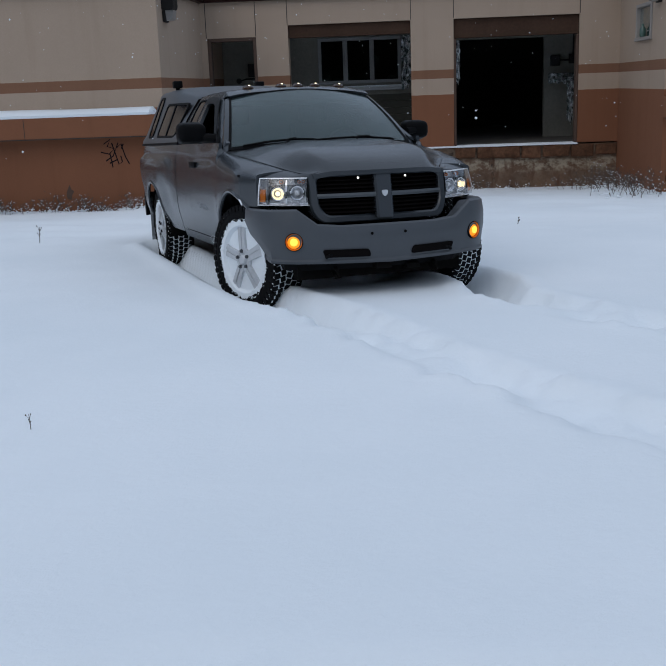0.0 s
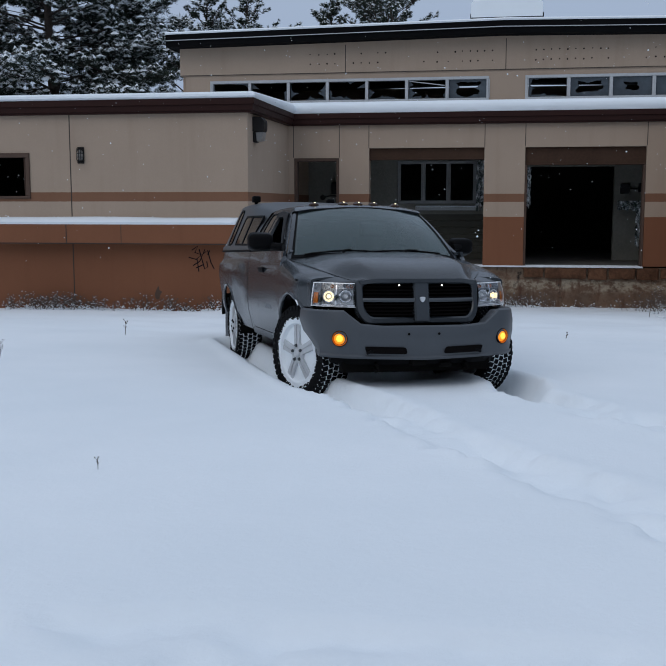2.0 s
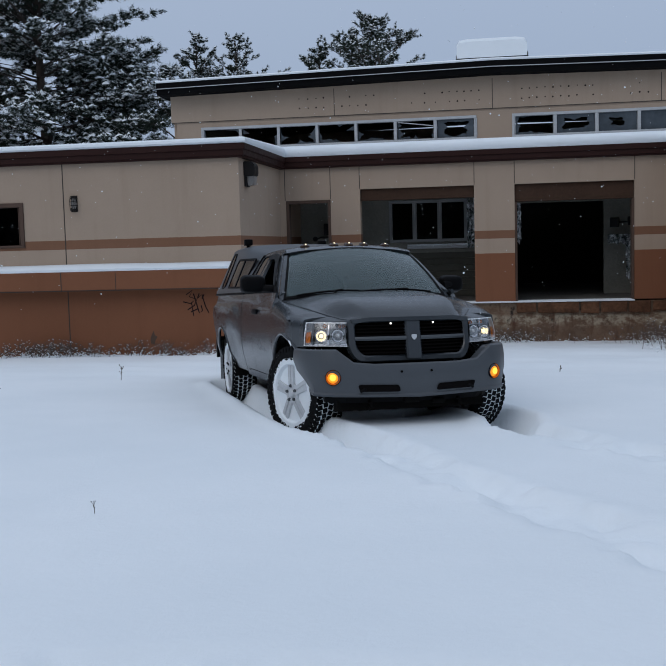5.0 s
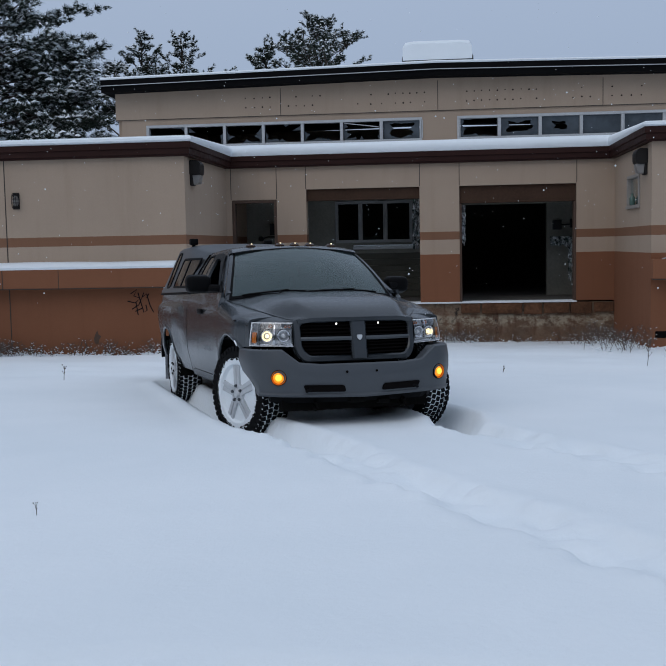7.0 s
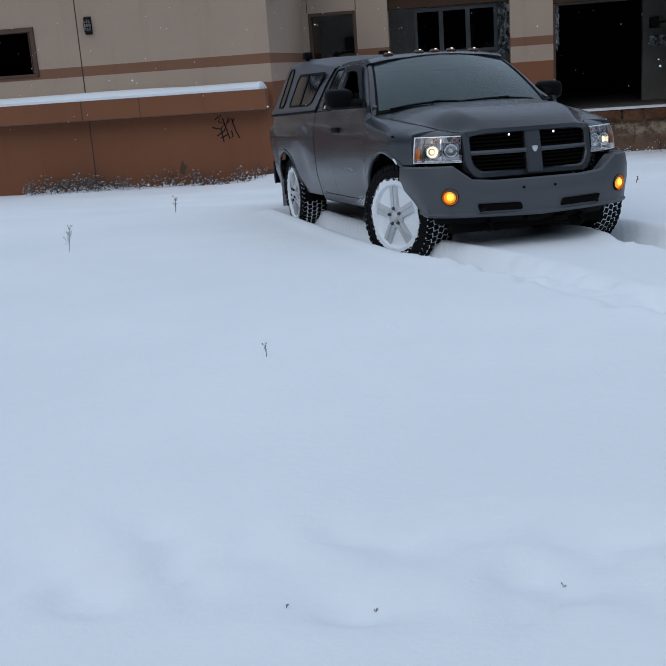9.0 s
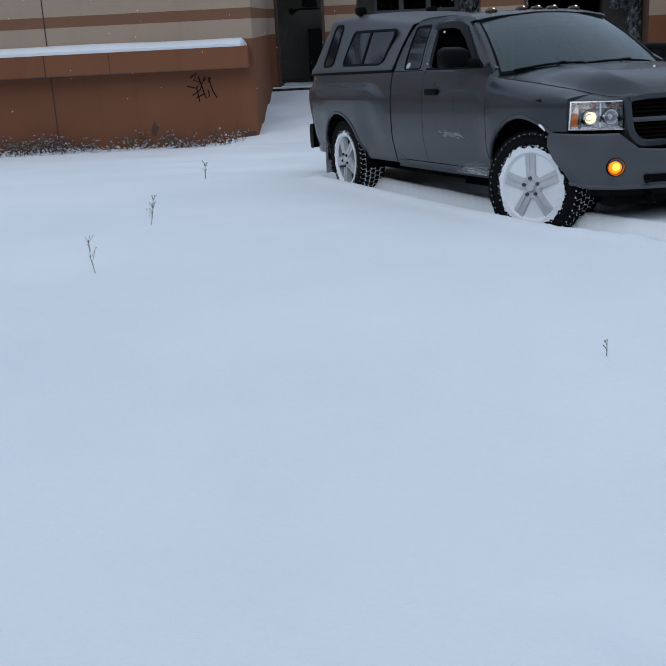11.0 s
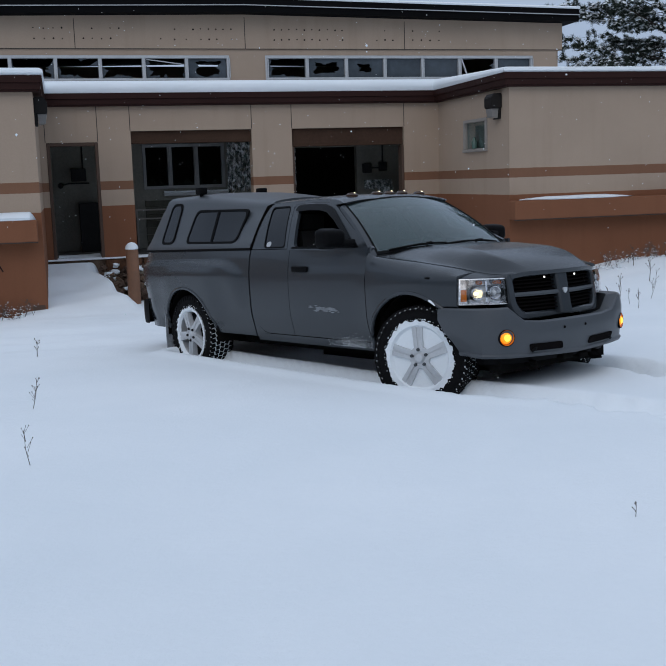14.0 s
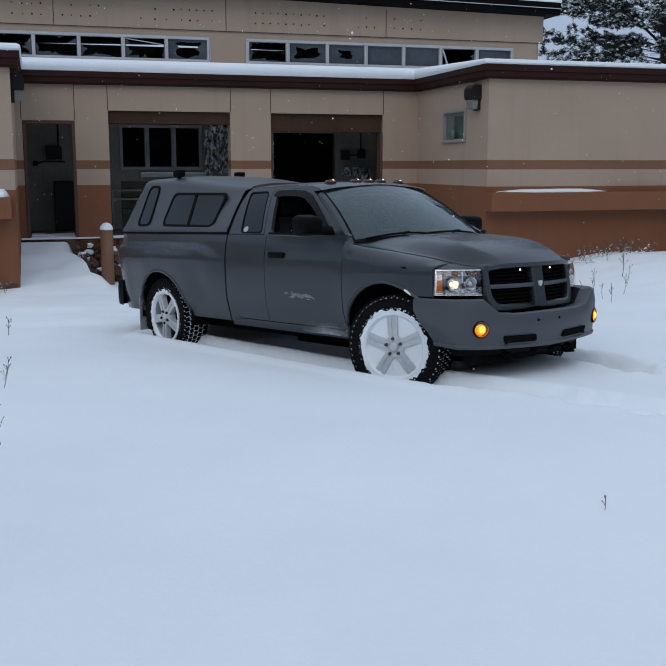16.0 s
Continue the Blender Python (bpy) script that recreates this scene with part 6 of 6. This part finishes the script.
    for _ in range(420 if full == 1 else 160):
        r, t, z = 0.245 + 0.052 * rs.rand(), 2 * math.pi * rs.rand(), 0.0015 + 0.005 * rs.rand() ** 2
        q = Matrix.Translation((r * math.cos(t), -0.130 - 0.004 * rs.rand(), r * math.sin(t))) @ Matrix.Rotation(6 * rs.rand(), 4, (rs.rand(), rs.rand(), rs.rand() + 0.1))
        bmesh.ops.create_icosphere(bm, subdivisions=1, radius=z, matrix=q)
    part("rim_snow", bm, M_SNOW, rim, "snow packed between the spokes", True)
    for k in range(5):
        t = 2 * math.pi * k / 5 + radians(94 if tag == 3 else 94 + 23 * tag)
        q = Matrix.Rotation(-t, 4, "Y")
        bm = bmesh.new()
        for y0 in (-0.0235, 0.0235):
            rows = [[(r, -0.132 + dy + 0.012 * (r / 0.25) ** 2, z) for z, dy in ((y0 * sp - w, 0.05), (y0 * sp - w * 0.8, 0.0), (y0 * sp + w * 0.8, 0.0), (y0 * sp + w, 0.05))] for r, w, sp in ((0.05, 0.018, 0.85), (0.11, 0.0195, 0.9), (0.18, 0.021, 1.0), (0.25, 0.024, 1.15))]
            loft(bm, rows)
        rows = [[(r, -0.1275 + dy + 0.012 * (r / 0.25) ** 2, z) for z, dy in ((-w, 0.05), (-w, 0.0), (w, 0.0), (w, 0.05))] for r, w in ((0.05, 0.014), (0.25, 0.024))]
        loft(bm, rows)
        bmesh.ops.transform(bm, matrix=q, verts=bm.verts)
        part("spoke", bm, M_RIM, rim, "", 40)
    bm = lathe(bmesh.new(), [(0, -0.142), (0.028, -0.142), (0.036, -0.134), (0.042, -0.124), (0.080, -0.130), (0.086, -0.12), (0.088, -0.06)], 28, "y")
    part("hub", bm, M_RIM, rim, "", 40)
    for k in range(5):
        t = 2 * math.pi * (k + 0.02) / 5 + radians(94 if tag == 3 else 94 + 23 * tag)
        bm = lathe(bmesh.new(), [(0, -0.145), (0.011, -0.145), (0.015, -0.128), (0.015, -0.10)], 8, "y", (0.062 * math.cos(t), 0, 0.062 * math.sin(t)))
        part("lug_nut", bm, M_BOX if a < 1 else M_BAR, rim, "", 40)


wheel(0.02, -1, 0, 1)
wheel(0.02, 1, 0, 2)
wheel(3.305, -1, 20, 3)
wheel(3.305, 1, 20, 4)

# snow clinging to the arch and to the lower door
bm = bmesh.new()
pts = [(3.305 + 0.48 * math.cos(t), -0.865 + 0.012 * (t - 1.2), 0.482 * math.sin(t) + 0.01) for t in np.linspace(0.95, 1.72, 12)]
tube(bm, pts, [0.004, 0.008, 0.010, 0.009, 0.007, 0.006, 0.006, 0.008, 0.012, 0.018, 0.017, 0.005], 8)
part("clinging_snow", bm, M_SNOW, truck, "snow crust on the front arch", True)
bm = bmesh.new()
rng = random.Random(4)
for i in range(420):
    a, c = rng.gauss(2.56, 0.13), 0.03 + abs(rng.gauss(0, 0.035))
    if 2.2 < a < 2.81:
        q = Matrix.Translation((a, -skin(a, c) - 0.001, c)) @ Matrix.Rotation(rng.random() * 6, 4, "Y")
        bmesh.ops.create_cube(bm, size=rng.uniform(0.0012, 0.0042), matrix=q)
part("snow_specks", bm, M_SNOW, truck, "specks of snow on the lower door", kind="stuff")

# ---- pines behind the building ----
M_BARK = material("pine_bark", (0.055, 0.040, 0.031), 0.95, 0.0, 0.35, 3, 14, 0.02)
M_NEEDLE = material("pine_needles", (0.042, 0.054, 0.042), 0.9, 0.0, 0.4, 0.8, 7, 0.0, 0.1)


class Soup:
    """Loose triangles and quads gathered in lists."""

    def __init__(self):
        self.v, self.f = [], []

    def stick(self, pts, radii, n=4):
        b = len(self.v)
        for p, r in zip(pts, radii):
            self.v += [(p.x + r * math.cos(6.2832 * k / n), p.y + r * math.sin(6.2832 * k / n), p.z) for k in range(n)]
        for i in range(len(pts) - 1):
            self.f += [(b + i * n + k, b + i * n + (k + 1) % n, b + (i + 1) * n + (k + 1) % n, b + (i + 1) * n + k) for k in range(n)]

    def blob(self, p, r, flat=1.0, n=7):
        b = len(self.v)
        for c, h in ((0.62, -0.75), (1.0, -0.1), (0.72, 0.62)):
            self.v += [(p.x + r * c * math.cos(6.2832 * k / n), p.y + r * c * math.sin(6.2832 * k / n), p.z + r * h * flat) for k in range(n)]
        self.v += [(p.x, p.y, p.z - r * flat), (p.x, p.y, p.z + r * flat)]
        for i in range(2):
            self.f += [(b + i * n + k, b + i * n + (k + 1) % n, b + (i + 1) * n + (k + 1) % n, b + (i + 1) * n + k) for k in range(n)]
        self.f += [(b + (k + 1) % n, b + k, b + 3 * n) for k in range(n)] + [(b + 2 * n + k, b + 2 * n + (k + 1) % n, b + 3 * n + 1) for k in range(n)]

    def make(self, name, mat, label, category, kind="", group="", smooth=False):
        me = bpy.data.meshes.new(name)
        me.from_pydata(self.v, [], self.f)
        if smooth:
            me.shade_smooth()
        me.materials.append(mat)
        return tagged(new(name, me), label, category, group, kind)


def pine(name, label, x, y, z0, height, crown_low, radius, seed, limbs=60, lean=0.0, tufts=1.0, snowy=0.6, peak=False, fine=1.0, twigs=15):
    """Trunk, limbs with twigs, needle tufts along the twigs, and snow lying on the tufts."""
    rs = np.random.RandomState(seed)
    root = thing(name, label, "tree", m=pose(x, y, z0))
    spine = lambda t: Vector((lean * t * height + 0.25 * math.sin(t * 5 + seed), 0.2 * math.sin(t * 4 + 2 * seed), t * height))
    bm = tube(bmesh.new(), [spine(t) for t in np.linspace(0, 1, 14)], [max(0.03, 0.22 * (height / 13) * (1 - t) ** 0.8) for t in np.linspace(0, 1, 14)], 10)
    part("trunk", bm, M_BARK, root, "", True)
    bm = Soup()
    ends = []
    for i in range(limbs):
        t = crown_low + (1 - crown_low) * (i + rs.rand()) / limbs
        u = (t - crown_low) / (1 - crown_low)
        reach = radius * (0.35 + 0.65 * math.sin(math.pi * min(1, 0.18 + 0.82 * (1 - u)) * 0.62)) * (0.5 + 0.75 * rs.rand()) * (1 - 0.55 * u * u)
        if peak:
            reach = radius * (1.03 - u) ** 0.85 * (0.45 + 0.65 * rs.rand())
        az = rs.rand() * 2 * math.pi
        way = Vector((math.cos(az), math.sin(az), 0))
        a = spine(t)
        rise = (0.75 if peak else 0.18 - 0.3 * (1 - u) + 0.55 * u) + 0.12 * rs.randn()
        bend = 0.25 * rs.randn()
        cross = Vector((-way.y, way.x, 0))
        pts = [a + way * reach * s + cross * reach * bend * s * s + Vector((0, 0, reach * (rise * s - (0.0 if peak else 0.12) * s * s) + 0.10 * rs.randn() * s * fine)) for s in (0, 0.3, 0.6, 0.85, 1.0)]
        bm.stick(pts, [(0.085 if u < 0.4 else 0.05) * (1 - 0.85 * s) * (reach / radius + 0.3) * (0.4 + 0.6 * fine) + 0.007 for s in (0, 0.3, 0.6, 0.85, 1.0)], 5)
        load = snowy * (0.25 + 1.3 * rs.rand())          # some boughs carry more snow than others
        for k in range(int(twigs * reach / radius) + 3):
            s = 0.25 + 0.75 * rs.rand() ** 0.7
            q = pts[0].lerp(pts[-1], s) + cross * reach * bend * (s * s - s)
            side = (0.9 * way + Vector((rs.randn(), rs.randn(), 0.22 * rs.randn() + (0.95 if peak else 0.35)))).normalized()
            ln = (0.30 + 0.55 * rs.rand()) * (0.45 + 0.55 * reach / radius) * fine * (1.5 if peak else 1.0)
            bm.stick([q, q + side * ln], [0.014, 0.006], 4)
            ends += [(q + side * ln * w, side, load) for w in np.linspace(0.35, 1.0, max(2, int((5 if peak else 4) * tufts)))]
        ends += [(pts[3].lerp(pts[4], w), way + Vector((0, 0, 0.4)), load) for w in (0.2, 0.6, 1.0)]
    if peak:
        ends += [(spine(w) + Vector((0, 0, 0.05)), Vector((0, 0, 1)), snowy) for w in np.linspace(0.9, 1.0, 6)]
    bm.make("limb", M_BARK, "dark bare limbs and twigs", "", "stuff").parent = root
    nv, nf, sv, sf = [], [], [], []
    size = 0.5 if peak else 0.35 + 0.65 * fine
    for p, way, load in ends:
        p = p + Vector(rs.randn(3) * 0.05 * fine)
        for k in range(26):
            d = (way * 0.9 + Vector(rs.randn(3)) * (0.42 if peak else 0.6) + Vector((0, 0, 0.12))).normalized()
            ln = (0.10 + 0.12 * rs.rand()) * size
            s = d.cross(Vector(rs.randn(3))).normalized() * 0.0125 * size
            b = len(nv)
            o = p + Vector(rs.randn(3) * 0.035 * size)
            nv += [tuple(o - s), tuple(o + s), tuple(o + d * ln)]
            nf.append((b, b + 1, b + 2))
        if rs.rand() < load:
            c = p + way * 0.07 * size + Vector((0, 0, 0.075 * size))
            r = (0.055 + 0.12 * rs.rand() ** 1.5) * size
            b = len(sv)
            n = 7
            droop = [0.02 + 0.09 * rs.rand() for k in range(n)]
            sv += [tuple(c + Vector((r * (0.6 + 0.8 * rs.rand()) * math.cos(2 * math.pi * k / n), r * (0.6 + 0.8 * rs.rand()) * math.sin(2 * math.pi * k / n), -droop[k] * size))) for k in range(n)]
            sv.append(tuple(c + Vector((0, 0, 0.03 * size))))
            sf += [(b + k, b + (k + 1) % n, b + n) for k in range(n)]
    for nm, v, f, mt, lb in (("crown", nv, nf, M_NEEDLE, "dark green needle tufts"), ("snow_load", sv, sf, M_SNOW, "snow lying on the needles")):
        me = bpy.data.meshes.new(nm)
        me.from_pydata(v, [], f)
        me.materials.append(mt)
        ob = tagged(new(nm, me), lb, kind="stuff")
        ob.parent = root
    return root


BIG = "large snow-laden pine tree with dark limbs behind the building"
pine("pine_tree", BIG, -16.9, 14.0, -0.8, 15.5, 0.27, 5.4, 1, 230, 0.05, 1.2, 1.05, twigs=17)
pine("pine_tree", BIG, -20.8, 16.5, -0.8, 14.5, 0.28, 5.6, 2, 140, -0.03, 1.2, 1.05, twigs=16)
pine("pine_tree", "snow-laden pine tree with crooked limbs behind the wing", -14.9, 17.0, -0.8, 9.6, 0.28, 3.4, 9, 100, 0.02, 1.2, 1.05)
pine("pine_tree", "slim snow-dusted young conifer behind the roof", -10.98, 14.0, -0.8, 9.6, 0.55, 2.0, 3, 54, 0.0, 0.9, 0.8, True, 0.45, 13)
pine("pine_tree", "slim snow-dusted young conifer with a forked top behind the roof", -9.75, 14.6, -0.8, 9.6, 0.55, 2.0, 4, 50, 0.02, 0.9, 0.8, True, 0.45, 13)
pine("pine_tree", "broad snow-dusted pine top showing above the roof", -4.85, 14.0, -0.8, 9.9, 0.60, 2.9, 5, 66, 0.03, 1.0, 0.5, True, 0.5, 18)
pine("pine_tree", "broad snow-dusted pine top showing above the roof", -6.2, 14.6, -0.8, 9.1, 0.62, 2.2, 12, 46, 0.0, 1.0, 0.5, True, 0.5, 15)
pine("pine_tree", "large dark pine tree with snowy boughs behind the wing", 18.7, 14.0, -0.8, 13.0, 0.22, 5.4, 6, 300, -0.01, 1.2, 0.45, False, 0.85)

# unseen dark woods added to close the yard round and darken reflections
woods = Soup()
rs = random.Random(77)
for i in range(420):
    az = radians(rs.uniform(62, 298))
    far = rs.uniform(52, 85)
    cx, cy, h = far * math.sin(az), -15 + far * math.cos(az), rs.uniform(9, 16)
    if abs(cx) > 30 or cy < -30:
        woods.stick([Vector((cx, cy, -0.5)), Vector((cx, cy, h * 0.4))], [0.22, 0.15], 5)
        for k in range(6):
            z0, r, n = h * (0.08 + 0.15 * k), (h * 0.26) * (1 - k / 6.6), 9
            b = len(woods.v)
            woods.v += [(cx + r * rs.uniform(0.6, 1.2) * math.cos(6.2832 * j / n), cy + r * rs.uniform(0.6, 1.2) * math.sin(6.2832 * j / n), z0 - rs.uniform(0, 0.5)) for j in range(n)] + [(cx, cy, z0 + h * 0.26)]
            woods.f += [(b + j, b + (j + 1) % n, b + n) for j in range(n)]
woods.make("unseen_woods", M_NEEDLE, "unseen dark pine woods added round the yard to darken reflections", "woods", "stuff")

# ---- weeds ----
M_STALK = material("dry_weed_stalk", (0.085, 0.066, 0.054), 0.9, 0.0, 0.3, 20, 90)


def twig(bm, x, y, h, seed, spread=0.35, branches=5, r=0.0022, snow=None):
    rs = random.Random(seed)
    z = float(ground_z(x, y)) - 0.02
    top = Vector((x + rs.uniform(-1, 1) * spread * h * 0.5, y + rs.uniform(-1, 1) * spread * h * 0.3, z + h))
    base = Vector((x, y, z))
    mid = base.lerp(top, 0.5) + Vector((rs.uniform(-1, 1), 0, 0)) * h * 0.06
    bm.stick([base, mid, top], [r * 1.3, r, r * 0.7])
    for k in range(branches):
        s = rs.uniform(0.3, 0.98)
        q = base.lerp(top, s)
        e = q + Vector((rs.uniform(-1, 1) * spread, rs.uniform(-1, 1) * spread, rs.uniform(0.25, 0.7))) * h * 0.42 * (1.15 - s * 0.5)
        bm.stick([q, e], [r * 0.8, r * 0.6])
        bm.blob(e, r * rs.uniform(1.2, 2.2), 1.3, 5)
        if snow is not None and rs.random() < 0.5:
            snow.blob(q.lerp(e, rs.uniform(0.4, 1.0)) + Vector((0, 0, 0.004)), rs.uniform(0.003, 0.013), 0.55, 5)
    return bm


for i, (x, y, h, n, r) in enumerate(((-2.52, -17.0, 0.085, 4, 0.0015), (-4.97, -15.03, 0.215, 8, 0.0016), (-5.01, -13.17, 0.225, 17, 0.0019), (-5.05, -9.9, 0.19, 6, 0.0035), (0.27, -8.9, 0.085, 5, 0.004), (-2.05, -19.08, 0.03, 2, 0.0011), (-1.85, -19.05, 0.03, 2, 0.0011), (-1.4, -18.93, 0.028, 2, 0.001),
                                      (2.2, -8.15, 0.36, 7, 0.003), (2.42, -8.4, 0.24, 4, 0.003), (2.6, -8.6, 0.22, 4, 0.003), (2.2, -9.45, 0.24, 9, 0.0028), (3.3, -8.0, 0.4, 11, 0.003), (3.05, -7.6, 0.35, 8, 0.004), (5.0, -4.8, 0.34, 8, 0.005), (4.3, -6.4, 0.4, 8, 0.005))):
    twig(Soup(), x, y, h, 50 + i, 0.42, n, r).make("weed", M_STALK, "thin dry weed stalk poking out of the snow", "weed", "", "weeds in the snow")

stalks, clumps = Soup(), Soup()
rs = random.Random(21)
spots = [(rs.uniform(-9.6, -5.2), LY - 0.05 - abs(rs.gauss(0, 0.22)), rs.uniform(0.08, 0.30)) for _ in range(150)]
spots += [(rs.gauss(-8.7, 0.5), LY - 0.1 - abs(rs.gauss(0, 0.3)), rs.uniform(0.15, 0.36)) for _ in range(55)]
spots += [(-6.9 + rs.gauss(0, 0.02), LY - 0.08, 0.62)] * 1
spots += [(rs.gauss(-0.05, 0.35), -0.25 - abs(rs.gauss(0, 0.25)), rs.uniform(0.12, 0.34)) for _ in range(60)]
spots += [(rs.uniform(0.2, 3.1), -0.1 - abs(rs.gauss(0, 0.15)), rs.uniform(0.06, 0.16)) for _ in range(14)]
spots += [(rs.gauss(2.75, 0.33), rs.uniform(-4.6, -0.8), rs.uniform(0.14, 0.45)) for _ in range(100)]
spots += [(rs.uniform(3.4, 9.0), RY - 0.4 - abs(rs.gauss(0, 0.3)), rs.uniform(0.08, 0.3)) for _ in range(90)]
for i, (x, y, h) in enumerate(spots):
    twig(stalks, x, y, h, 200 + i, 1.1, 7, 0.0035, clumps)
    if rs.random() < 0.35:
        z = float(ground_z(x, y))
        for _ in range(14):
            up = abs(rs.gauss(0, 0.06))
            clumps.blob(Vector((x + rs.gauss(0, 0.08), y + rs.gauss(0, 0.05), z - 0.01 + up)), rs.uniform(0.006, 0.03) * (1.2 if up < 0.04 else 0.7), rs.uniform(0.4, 0.8), 6)
stalks.make("dry_grass", M_STALK, "dry weeds and grass along the walls", "weeds", "stuff")
clumps.make("snow_clumps", M_SNOW, "clumps of snow caught on the weeds", "snow", "stuff", smooth=True)

# snow falling through the still air
flakes = Soup()
rs = random.Random(99)
for i in range(1700):
    x, y, z = rs.uniform(-12, 9), rs.uniform(-18.2, -1.0), rs.uniform(0.6, 6.0)
    p, r = Vector((x, y, z)), rs.uniform(0.003, 0.010) * (0.55 + 0.45 * (y + 18.2) / 17.2)
    b = len(flakes.v)
    flakes.v += [tuple(p + Vector(d) * r * rs.uniform(0.7, 1.3)) for d in ((1, 0, 0), (-1, 0, 0), (0, 1, 0), (0, -1, 0), (0, 0, 1), (0, 0, -1))]
    flakes.f += [(b + i0, b + i1, b + i2) for i0, i1, i2 in ((0, 2, 4), (2, 1, 4), (1, 3, 4), (3, 0, 4), (2, 0, 5), (1, 2, 5), (3, 1, 5), (0, 3, 5))]
flakes.make("falling_snow", M_SNOW, "white snowflakes falling through the air", "snow", "stuff")
